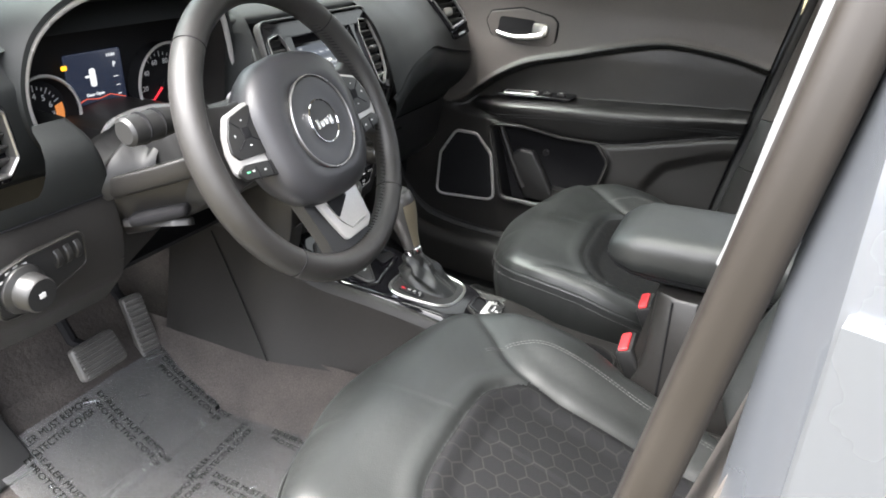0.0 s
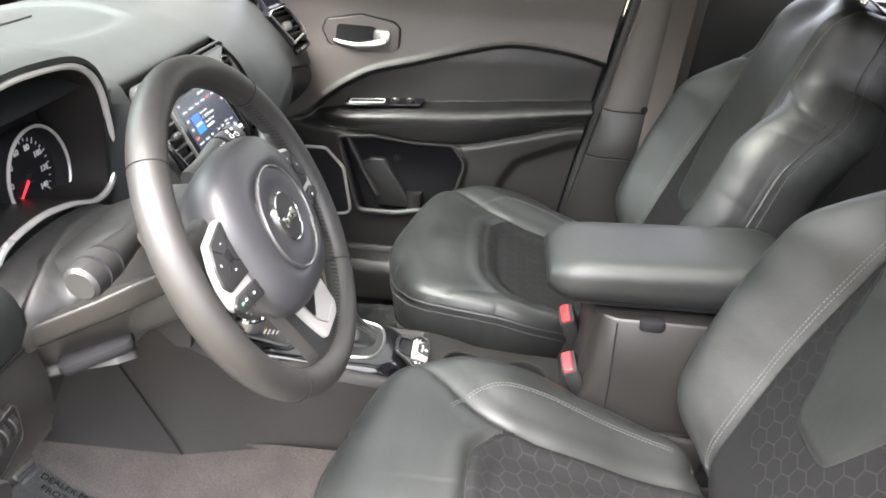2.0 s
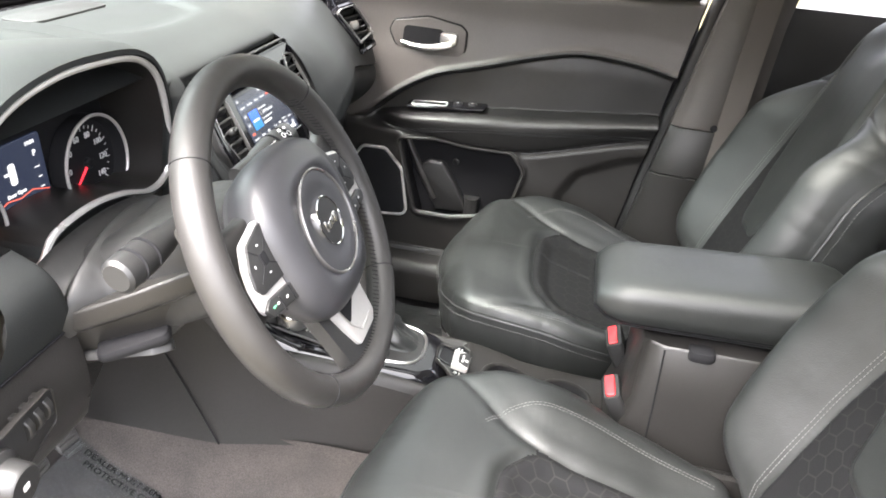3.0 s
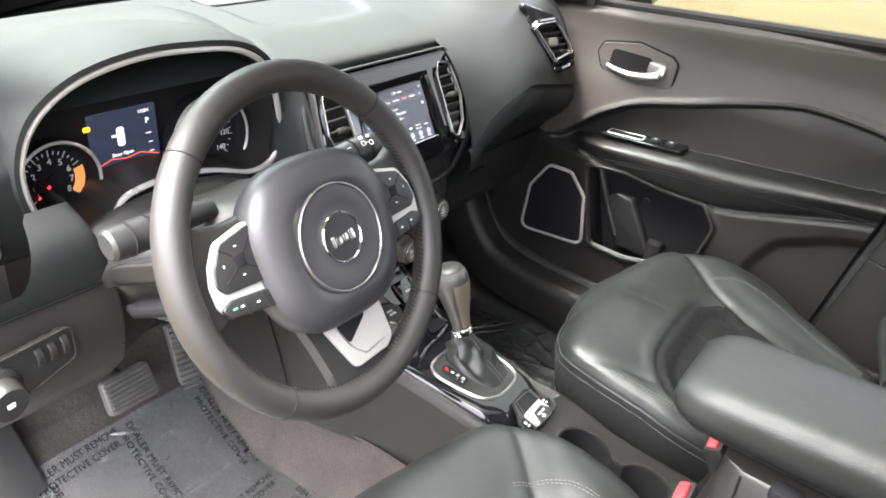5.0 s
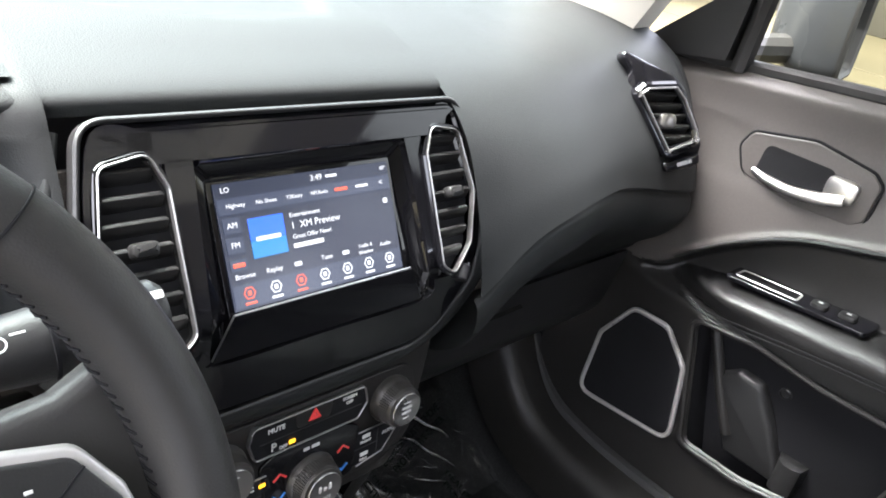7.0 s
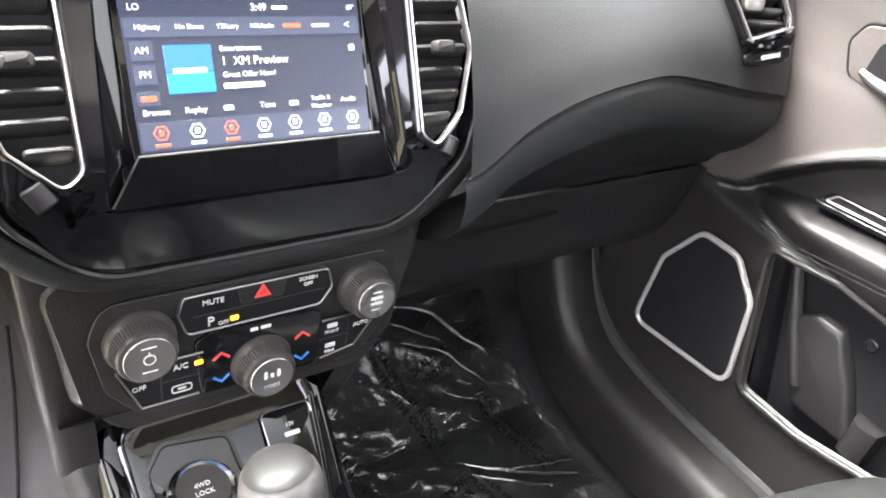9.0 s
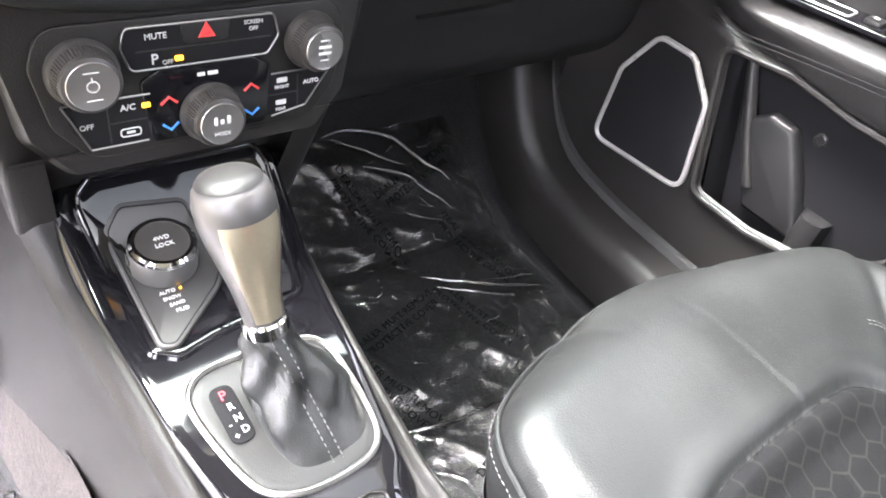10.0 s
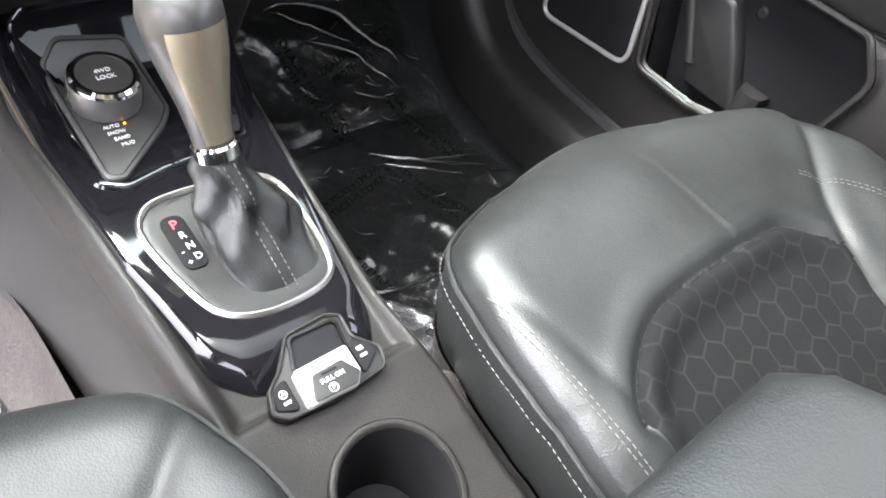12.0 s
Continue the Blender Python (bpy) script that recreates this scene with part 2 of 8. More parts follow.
def join(*shapes):
    verts, faces = [], []
    for v, f in shapes:
        k = len(verts)
        verts += [tuple(p) for p in v]
        faces += [tuple(i + k for i in q) for q in f]
    return verts, faces


def moved(shape, m):
    return [m @ Vector(v) for v in shape[0]], shape[1]


def frame_at(o, u, v):
    """A frame with its x along u, its y along v (made square to u) and its z out of the face."""
    u = Vector(u).normalized()
    w = u.cross(Vector(v)).normalized()
    v = w.cross(u)
    m = Matrix((u, v, w)).transposed().to_4x4()
    m.translation = Vector(o)
    return m


def loft(secs, loop=True, caps=True, ring=False):
    """Skin a row of sections with the same count of points. loop: each section is closed; ring: the last joins the first."""
    k, n = len(secs[0]), len(secs)
    verts = [tuple(p) for s in secs for p in s]
    faces = []
    for i in range(n if ring else n - 1):
        a, b = i * k, ((i + 1) % n) * k
        for j in range(k if loop else k - 1):
            q = (j + 1) % k
            faces.append((a + j, a + q, b + q, b + j))
    if caps and loop and not ring:
        faces += [tuple(range(k))[::-1], tuple(range((n - 1) * k, n * k))]
    return verts, faces


def curve(pts, n, closed=False):
    """n points along a smooth curve through pts."""
    p = [Vector(q) for q in pts]
    m = len(p)
    out = []
    for i in range(n):
        t = i / n * m if closed else i / (n - 1) * (m - 1)
        k = min(int(t), m - 1 if closed else m - 2)
        f = t - k
        g = (lambda j: p[j % m]) if closed else (lambda j: p[max(0, min(m - 1, j))])
        a, b, c, d = g(k - 1), g(k), g(k + 1), g(k + 2)
        out.append(0.5 * (2 * b + (c - a) * f + (2 * a - 5 * b + 4 * c - d) * f * f + (3 * b - a - 3 * c + d) * f ** 3))
    return out


def rounded(pts, r, seg=5):
    """A polygon with rounded corners; r: one radius or one for each corner."""
    p = [Vector(q) for q in pts]
    n, out = len(p), []
    rs = r if isinstance(r, (list, tuple)) else [r] * n
    for i in range(n):
        a, b, c = p[i - 1], p[i], p[(i + 1) % n]
        da, dc = (a - b), (c - b)
        ang = da.angle(dc)
        cut = min(rs[i] / max(math.tan(ang / 2), 1e-3), da.length * 0.48, dc.length * 0.48)
        s, e = b + da.normalized() * cut, b + dc.normalized() * cut
        for k in range(seg + 1):
            t = k / seg
            out.append((1 - t) ** 2 * s + 2 * t * (1 - t) * b + t * t * e)
    return out


def rrect(w, h, r, seg=5, cx=0.0, cy=0.0):
    return rounded([(cx - w / 2, cy - h / 2), (cx + w / 2, cy - h / 2), (cx + w / 2, cy + h / 2), (cx - w / 2, cy + h / 2)], r, seg)


def disc(r, n=32, cx=0.0, cy=0.0, ry=None):
    return [Vector((cx + r * math.cos(2 * math.pi * i / n), cy + (ry or r) * math.sin(2 * math.pi * i / n))) for i in range(n)]


def inset(pts, d):
    """The outline (anticlockwise) moved inwards by d."""
    n, out = len(pts), []
    for i in range(n):
        a, b, c = pts[i - 1], pts[i], pts[(i + 1) % n]
        e1, e2 = (b - a), (c - b)
        n1 = Vector((-e1.y, e1.x)).normalized() if e1.length > 1e-7 else Vector((0, 0))
        n2 = Vector((-e2.y, e2.x)).normalized() if e2.length > 1e-7 else n1
        if n1.length < 0.5:
            n1 = n2
        w = (n1 + n2)
        w = w.normalized() if w.length > 1e-6 else n1
        out.append(b + w * (d / max(w.dot(n1), 0.5)))
    return out


def lift(pts, z):
    return [Vector((p[0], p[1], z)) for p in pts]


def plate(outline, depth, bevel, m, base=0.0, seg=3, dome=0.0):
    """A slab with rounded upper edges: from base to base + depth along the frame's z."""
    secs = [lift(outline, base), lift(outline, base + depth - bevel)]
    for k in range(1, seg + 1):
        a = math.pi / 2 * k / seg
        secs.append(lift(inset(outline, bevel * (1 - math.cos(a))), base + depth - bevel * (1 - math.sin(a))))
    if dome:
        c = sum((Vector(p) for p in outline), Vector((0, 0))) / len(outline)
        top = inset(outline, bevel)
        for k in range(1, 7):
            f = 1 - k / 7
            secs.append(lift([c + (p - c) * f for p in top], base + depth + dome * (1 - f * f)))
    return moved(loft(secs), m)


def band(outline, width, depth, bevel, m, base=0.0):
    """A flat ring inside an outline, with bevelled edges."""
    o, b = outline, bevel
    secs = [lift(o, base), lift(o, base + depth - b), lift(inset(o, b), base + depth), lift(inset(o, width - b), base + depth), lift(inset(o, width), base + depth - b), lift(inset(o, width), base)]
    return moved(loft(secs, ring=True), m)


def tube(path, r, n=8, closed=False, squash=1.0):
    """A round bar along a path; r: one radius or one for each point."""
    p = [Vector(q) for q in path]
    m = len(p)
    rs = r if isinstance(r, (list, tuple)) else [r] * m
    secs, up = [], None
    for i in range(m):
        a, b = (p[i - 1], p[(i + 1) % m]) if closed else (p[max(i - 1, 0)], p[min(i + 1, m - 1)])
        d = (b - a).normalized()
        if up is None:
            up = d.orthogonal().normalized()
        up = (up - d * up.dot(d)).normalized()
        side = d.cross(up)
        secs.append([p[i] + (up * math.cos(2 * math.pi * j / n) + side * math.sin(2 * math.pi * j / n) * squash) * rs[i] for j in range(n)])
    return loft(secs, ring=closed)


def turned(profile, m, n=32):
    """A solid of revolution about the frame's z: profile of (radius, height)."""
    secs = [[Vector((r * math.cos(2 * math.pi * j / n), r * math.sin(2 * math.pi * j / n), h)) for j in range(n)] for r, h in profile]
    return moved(loft(secs), m)


def block(cx, cy, cz, sx, sy, sz, r=0.004, m=None):
    return plate2(rrect(sx, sy, min(r * 2, sx * 0.4, sy * 0.4), 3), sz, min(r, sz * 0.4), (m or Matrix()) @ Matrix.Translation((cx, cy, cz - sz / 2)))


def plate2(outline, depth, b, m):
    """A slab rounded on both faces."""
    secs = [lift(inset(outline, b), 0), lift(inset(outline, b * 0.3), b * 0.3), lift(outline, b), lift(outline, depth - b), lift(inset(outline, b * 0.3), depth - b * 0.3), lift(inset(outline, b), depth)]
    return moved(loft(secs), m)


def grid(fn, us, vs):
    k = len(vs)
    verts = [fn(u, v) for u in us for v in vs]
    faces = [(i * k + j, (i + 1) * k + j, (i + 1) * k + j + 1, i * k + j + 1) for i in range(len(us) - 1) for j in range(k - 1)]
    return verts, faces


def thick(shape, d):
    """Gives an open sheet a thickness d against its normals."""
    me = bpy.data.meshes.new("sheet")
    me.from_pydata([tuple(v) for v in shape[0]], [], shape[1])
    bm = bmesh.new()
    bm.from_mesh(me)
    bmesh.ops.solidify(bm, geom=bm.faces[:], thickness=d)
    out = [tuple(v.co) for v in bm.verts], [tuple(v.index for v in f.verts) for f in bm.faces]
    bm.free()
    bpy.data.meshes.remove(me)
    return out


def span(a, b, n):
    return [a + (b - a) * i / (n - 1) for i in range(n)]


def step(a, b, x):
    t = max(0.0, min(1.0, (x - a) / (b - a)))
    return t * t * (3 - 2 * t)


def smooth_table(rows, n=200):
    """A smooth function through rows (x, value)."""
    xs = [r[0] for r in rows]
    c = curve([(a, b) for a, b in rows], n * 2)
    cx, cy = [p[0] for p in c], [p[1] for p in c]
    return lambda x: float(np.interp(x, cx, cy))


def words(text, size, m, align="CENTER", thin=0.0004):
    """Lettering in the built-in font, in the frame's xy plane, centred on its origin."""
    cu = bpy.data.curves.new("lettering", "FONT")
    cu.body, cu.size, cu.align_x, cu.align_y, cu.extrude, cu.resolution_u = text, size, align, "CENTER", thin, 3
    ob = bpy.data.objects.new("lettering", cu)
    scene.collection.objects.link(ob)
    me = bpy.data.meshes.new_from_object(ob.evaluated_get(bpy.context.evaluated_depsgraph_get()))
    out = [m @ v.co for v in me.vertices], [tuple(p.vertices) for p in me.polygons]
    bpy.data.objects.remove(ob)
    bpy.data.curves.remove(cu)
    bpy.data.meshes.remove(me)
    return out


def bars(rows, m, h=0.0012, depth=0.0005):
    """Plain flat bars (x, y, width, height) in place of writing that cannot be read."""
    return join(*[moved(plate(rrect(w, hh, hh * 0.2, 2, x, y), depth, depth * 0.3, Matrix(), seg=1), m) for x, y, w, hh in rows])


def stitches(path, m, gap=0.006, long=0.004, r=0.0006, lifted=0.0):
    """A row of short threads along a path."""
    p = [Vector(q) for q in path]
    out, carry = [], 0.0
    for a, b in zip(p, p[1:]):
        d = (b - a)
        if d.length < 1e-6:
            continue
        t = carry
        while t < d.length:
            s, e = a + d.normalized() * t, a + d.normalized() * min(t + long, d.length + long * 0.5)
            out.append(tube([s, (s + e) / 2 + Vector((0, 0, lifted)), e], [r * 0.6, r, r * 0.6], 4))
            t += gap
        carry = t - d.length
    return moved(join(*out), m)


def pieces(*shapes):
    return list(shapes)


def parts(name, shapes, mat, parent, label=""):
    for s in shapes:
        part(name, s, mat, parent, label)


def nearest(p, path):
    """The point of a polyline that lies nearest to p."""
    best, res = 9.0, p
    for a, b in zip(path, path[1:]):
        ab = b - a
        t = max(0, min(1, (p - a).dot(ab) / max(ab.length_squared, 1e-9)))
        q = a + ab * t
        if (p - q).length < best:
            best, res = (p - q).length, q
    return res, best


def relief(name_of, field, us, vs, parent, mats, labels=None, uv=None, flat=50, soft=False):
    """A formed skin: field(u, v) gives the point; name_of(u, v) the part to which a place belongs. Each part becomes a mesh of its own."""
    k = len(vs)
    pts = [field(u, v) for u in us for v in vs]
    groups = {}
    for i in range(len(us) - 1):
        for j in range(k - 1):
            nm = name_of((us[i] + us[i + 1]) / 2, (vs[j] + vs[j + 1]) / 2)
            if nm:
                groups.setdefault(nm, []).append((i * k + j, (i + 1) * k + j, (i + 1) * k + j + 1, i * k + j + 1))
    normals = []
    if soft:
        g = np.array([tuple(p) for p in pts]).reshape(len(us), k, 3)
        fn = np.cross(g[1:, 1:] - g[:-1, :-1], g[:-1, 1:] - g[1:, :-1])
        n = np.zeros_like(g)
        for a, b in ((0, 0), (1, 0), (0, 1), (1, 1)):
            n[a:a + fn.shape[0], b:b + fn.shape[1]] += fn
        n = n.reshape(-1, 3)
        normals = n / np.maximum(np.linalg.norm(n, axis=1, keepdims=True), 1e-12)
    made = {}
    for nm, faces in groups.items():
        used = sorted({q for f in faces for q in f})
        back = {q: n for n, q in enumerate(used)}
        shape = [pts[q] for q in used], [tuple(back[q] for q in f) for f in faces]
        made[nm] = part(nm.split(":")[0], shape, mats[nm], parent, (labels or {}).get(nm, ""), flat, (uv or {}).get(nm))
        if soft:
            me = made[nm].data
            own = np.array([tuple(v.normal) for v in me.vertices])
            ns = normals[used]
            ns = ns * (1 if (own * ns).sum() > 0 else -1)
            me.normals_split_custom_set_from_vertices([tuple(q) for q in ns])
    return made

# ---- the yard outside ----
whole("ground", grid(lambda u, v: Vector((u, v, 0)), [-3000, -60, -20, -8, -3, 0, 3, 8, 14, 22, 60, 3000], [-3000, -60, -20, -8, 0, 8, 20, 60, 3000]), ASPHALT, "pale sunlit yellowish concrete paving of a yard", "ground", kind="structure")
for k, (a, b) in enumerate((((3.2, -30), (9.5, 30)), ((11, -30), (13.5, 30)))):
    d = Vector((b[0] - a[0], b[1] - a[1])).normalized()
    s = Vector((-d.y, d.x)) * 0.03
    whole("paving_joint", plate([Vector(a) - s, Vector(b) - s, Vector(b) + s, Vector(a) + s][::-1] if s.x > 0 else [Vector(a) - s, Vector(b) - s, Vector(b) + s, Vector(a) + s], 0.006, 0.001, Matrix(), seg=1), CRACK, "dark joint between slabs of the paving", "joint", kind="structure")
whole("wall_yard", block(21.0, 4.0, 2.0, 0.4, 70, 4.0, 0.02), YARD_WALL, "long cream building wall beyond the paving", "wall", kind="structure")

# unseen, added wall: keeps the low sky from glaring on the dash top
whole("wall_front_unseen", block(0, 9.0, 2.3, 60, 0.4, 4.6, 0.02), RENDERED, "unseen plain wall added ahead of the car to block low sky", "wall", kind="structure")

# ---- the car's shell round the cabin ----
def wall_sheet(name, pts, mat, label, category="trim", d=0.02):
    return whole(name, thick((pts, [tuple(range(len(pts)))]), d), mat, label, category, kind="structure")


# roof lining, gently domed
ROOF_X, ROOF_Y = 0.40, (-0.76, -0.14)   # the assumed glass panel above the front seats
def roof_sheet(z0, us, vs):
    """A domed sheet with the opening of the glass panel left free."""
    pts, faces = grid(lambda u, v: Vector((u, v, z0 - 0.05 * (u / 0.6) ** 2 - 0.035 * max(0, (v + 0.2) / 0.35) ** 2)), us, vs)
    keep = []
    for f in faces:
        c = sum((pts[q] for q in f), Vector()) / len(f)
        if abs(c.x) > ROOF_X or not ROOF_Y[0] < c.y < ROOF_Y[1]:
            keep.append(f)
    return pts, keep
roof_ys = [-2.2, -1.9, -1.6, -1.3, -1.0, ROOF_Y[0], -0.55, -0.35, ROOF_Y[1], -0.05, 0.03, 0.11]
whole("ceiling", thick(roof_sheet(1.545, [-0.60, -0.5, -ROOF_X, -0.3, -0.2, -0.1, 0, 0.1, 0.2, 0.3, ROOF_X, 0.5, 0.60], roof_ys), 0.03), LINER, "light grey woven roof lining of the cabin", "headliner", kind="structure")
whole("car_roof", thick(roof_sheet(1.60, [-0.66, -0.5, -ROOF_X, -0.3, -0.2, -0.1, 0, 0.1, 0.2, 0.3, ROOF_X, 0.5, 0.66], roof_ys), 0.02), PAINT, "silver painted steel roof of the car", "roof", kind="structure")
# unseen roof glass, added to let light down on seats and console
glass_roof = thing("window_roof_unseen", (0, -0.45, 1.58), "unseen tinted glass roof panel, assumed, to light the front seats", "roof window", kind="structure")
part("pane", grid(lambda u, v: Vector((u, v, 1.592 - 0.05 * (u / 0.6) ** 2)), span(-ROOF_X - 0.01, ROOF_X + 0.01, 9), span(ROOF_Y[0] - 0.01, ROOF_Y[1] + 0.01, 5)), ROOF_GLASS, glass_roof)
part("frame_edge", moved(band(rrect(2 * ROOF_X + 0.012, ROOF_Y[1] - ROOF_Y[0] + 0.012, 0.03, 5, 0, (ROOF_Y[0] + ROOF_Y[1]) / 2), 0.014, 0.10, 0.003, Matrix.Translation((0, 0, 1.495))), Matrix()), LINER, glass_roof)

# floor pan with toe board and raised sides; the same form on both sides
FLOOR = smooth_table([(-1.9, 0.40), (-0.9, 0.37), (0.05, 0.365), (0.18, 0.385), (0.33, 0.47), (0.46, 0.60), (0.52, 0.75), (0.54, 0.95)])
for x0, x1, mat, words_ in ((-0.70, 0.0, CARPET, "grey-brown cut-pile carpet on the driver's half of the floor"), (0.0, 0.70, MAT, "cut-pile carpet on the passenger's half of the floor, darker than the driver's")):
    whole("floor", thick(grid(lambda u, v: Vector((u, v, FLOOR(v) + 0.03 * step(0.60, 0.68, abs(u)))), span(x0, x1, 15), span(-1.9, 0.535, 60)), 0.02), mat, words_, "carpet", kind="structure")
wall_sheet("firewall", [Vector(p) for p in ((-0.72, 0.55, 0.5), (0.72, 0.55, 0.5), (0.72, 0.55, 1.09), (-0.72, 0.55, 1.09))], MATT, "black firewall behind the dashboard", "firewall")
wall_sheet("kick_panel", [Vector(p) for p in ((0.690, 0.14, 0.40), (0.690, 0.56, 0.40), (0.690, 0.56, 1.085), (0.690, 0.14, 1.085))], MATT, "black panel closing the end of the dashboard", "trim")
wall_sheet("wall_rear", [Vector(p) for p in ((-0.72, -1.95, 0.3), (0.72, -1.95, 0.3), (0.66, -2.2, 1.55), (-0.66, -2.2, 1.55))], MATT, "dark trim closing the rear of the cabin", "trim")
wall_sheet("wall_right_rear", [Vector(p) for p in ((0.74, -0.80, 0.30), (0.74, -2.0, 0.30), (0.74, -2.0, 1.18), (0.74, -0.80, 1.18))], DARK, "dark rear door trim", "trim")
wall_sheet("wall_left_rear", [Vector(p) for p in ((-0.74, -0.80, 0.30), (-0.74, -2.0, 0.30), (-0.74, -2.0, 1.18), (-0.74, -0.80, 1.18))], DARK, "dark rear door trim", "trim")
for s in (1, -1):
    wall_sheet("pillar_rear", [Vector(p) for p in ((0.73 * s, -1.35, 1.17), (0.73 * s, -2.1, 1.17), (0.62 * s, -2.15, 1.52), (0.62 * s, -1.65, 1.52))], LINER, "light grey rear pillar trim", "pillar")

# outer sheet under the windscreen and the bonnet
bonnet = grid(lambda u, v: Vector((u, v, 1.08 - 0.04 * (u / 0.7) ** 2 - 0.10 * ((v - 0.75) / 0.9) ** 2)), span(-0.75, 0.75, 13), span(0.78, 1.75, 9))
whole("car_bonnet", thick(bonnet, 0.02), PAINT, "silver painted bonnet of the car", "bonnet", kind="structure")
whole("scuttle", block(0, 0.67, 1.065, 1.45, 0.24, 0.03, 0.008), MATT, "black plastic scuttle below the windscreen", "cowl", kind="structure")

# windscreen with its black printed edge
WS_A, WS_B = Vector((0, 0.60, 1.075)), Vector((0, 0.09, 1.505))
def screen_point(u, f):
    p = WS_A.lerp(WS_B, f)
    w = 0.70 - 0.13 * f
    return Vector((u * w, p.y - 0.10 * u * u, p.z + 0.02 * math.sin(math.pi * f) - 0.015 * u * u))
ws = thing("windscreen", (0, 0.6, 1.075), "faintly green laminated windscreen with a black printed edge", "windscreen", kind="structure")
o = part("pane", grid(screen_point, span(-1, 1, 17), span(0.0, 1.0, 9)), GREEN_GLASS, ws)
o.visible_shadow = False
edge = grid(lambda u, f: screen_point(u, f) - Vector((0, 0.004, 0.004)), span(-1, 1, 17), span(0.0, 0.075, 3))
part("edge_band", thick(edge, 0.003), MATT, ws, "black printed lower edge")

# front pillars in light trim, on both sides
for s in (1, -1):
    a = thing("pillar_front", (0.66 * s, 0.4, 1.12), "light grey front pillar trim beside the windscreen", "pillar", kind="structure")
    secs = []
    for f in span(0, 1, 9):
        c = Vector((0.655 - 0.10 * f, 0.40 - 0.34 * f, 1.085 + 0.415 * f))
        secs.append([c + Vector(q) for q in ((-0.028, 0.13 - 0.07 * f, -0.02), (-0.045, 0.05, 0.0), (-0.040, -0.07 + 0.03 * f, -0.008), (-0.010, -0.15 + 0.09 * f, -0.02), (0.05, -0.14 + 0.09 * f, -0.02), (0.06, 0.05, 0.0), (0.02, 0.14 - 0.07 * f, 0.0))])
    shape = loft([[Vector((p.x * s, p.y, p.z)) for p in sec] for sec in secs])
    part("trim_cover", shape, LINER, a)

# ---- dashboard ----
dash = thing("dashboard", (0, 0.3, 0.9), "dark grey moulded dashboard with a soft grained top", "dashboard")
ST = frame_at((0, 0.032, 1.037), (1, 0, 0), (0, 0.47, 0.883))   # the screen's plane
HV = frame_at((0.001, 0.013, 0.842), (1, 0, 0), (0, 0.10, 0.995))   # the climate panel's plane

# passenger side and top: one formed skin from the windscreen down to the glove box
CREASE = smooth_table([(0.10, 0.940), (0.16, 0.968), (0.20, 1.000), (0.25, 1.021), (0.31, 1.027), (0.38, 1.022), (0.47, 1.003), (0.56, 0.985), (0.66, 0.970)])
def dash_skin(x, s):
    """s runs 0..1 from the windscreen over the top edge down to the crease, 1..2 below it."""
    end = 0.25 * step(0.640, 0.668, x)
    rec = 0.052 * step(0.24, 0.52, x)   # the face draws back towards the door
    zc = CREASE(x)
    yc = -0.012 + rec + 0.080 * end
    back = 0.53 - 0.10 * (x / 0.7) ** 2
    top = curve([(back, 1.095), (back - 0.08, 1.145), (0.30, 1.166), (0.20 + rec * 0.3, 1.156), (0.105 + rec * 0.7 + 0.04 * end, 1.130), (0.046 + rec + 0.06 * end, 1.092), (0.008 + rec + 0.075 * end, (1.092 + zc) / 2 - 0.004), (yc, zc)], 61)
    low = curve([(yc, zc), (yc + 0.007, zc - 0.006), (yc + 0.001, zc - 0.014), (yc - 0.001, zc - 0.034), (yc + 0.007, zc - 0.056), (yc + 0.030 + 0.3 * (0.05 - rec), zc - 0.084), (0.100 + rec * 0.2, 0.862 + (zc - 1.0) * 0.25), (0.118, 0.842)], 41)
    if s <= 1:
        p = top[min(60, int(round(s * 60)))]
    else:
        p = low[min(40, int(round((s - 1) * 40)))]
    return Vector((x, p[0], p[1]))
xs_right = span(0.150, 0.674, 82)
ss = [i / 60 for i in range(61)] + [1 + i / 40 for i in range(1, 41)]
relief(lambda x, s: "top_pad" if s < 1 else "lower_wing", dash_skin, xs_right, ss, dash, {"top_pad": PAD, "lower_wing": PAD}, flat=60)
def dash_top_mid(x, s):
    back = 0.53 - 0.10 * (x / 0.7) ** 2
    c = curve([(back, 1.095), (back - 0.08, 1.145), (0.30, 1.166), (0.19, 1.158), (0.125, 1.140), (0.090, 1.126), (0.087, 1.114)], 46)
    p = c[min(45, int(round(s * 45)))]
    dip = 0.007 * step(0.0, 0.02, p[0] - 0.175 - 0.25 * (x / 0.2) ** 2 * 0.2) * step(0.0, 0.02, 0.118 + (p[0] - 0.17) * 0.36 - abs(x + 0.02)) * step(0.150, 0.125, abs(x))
    return Vector((x, p[0], p[1] - dip * (1 if p[0] < 0.45 else 0.3)))
part("centre_pad", grid(dash_top_mid, span(-0.210, 0.1505, 90), span(0, 1, 46)), PAD, dash, flat=60)
part("speaker_grille", plate(rrect(0.17, 0.062, 0.02, 6), 0.003, 0.0012, frame_at((-0.045, 0.338, 1.158), (1, 0, 0), (0, 1, -0.02))), DARK, dash, "dark perforated speaker grille")

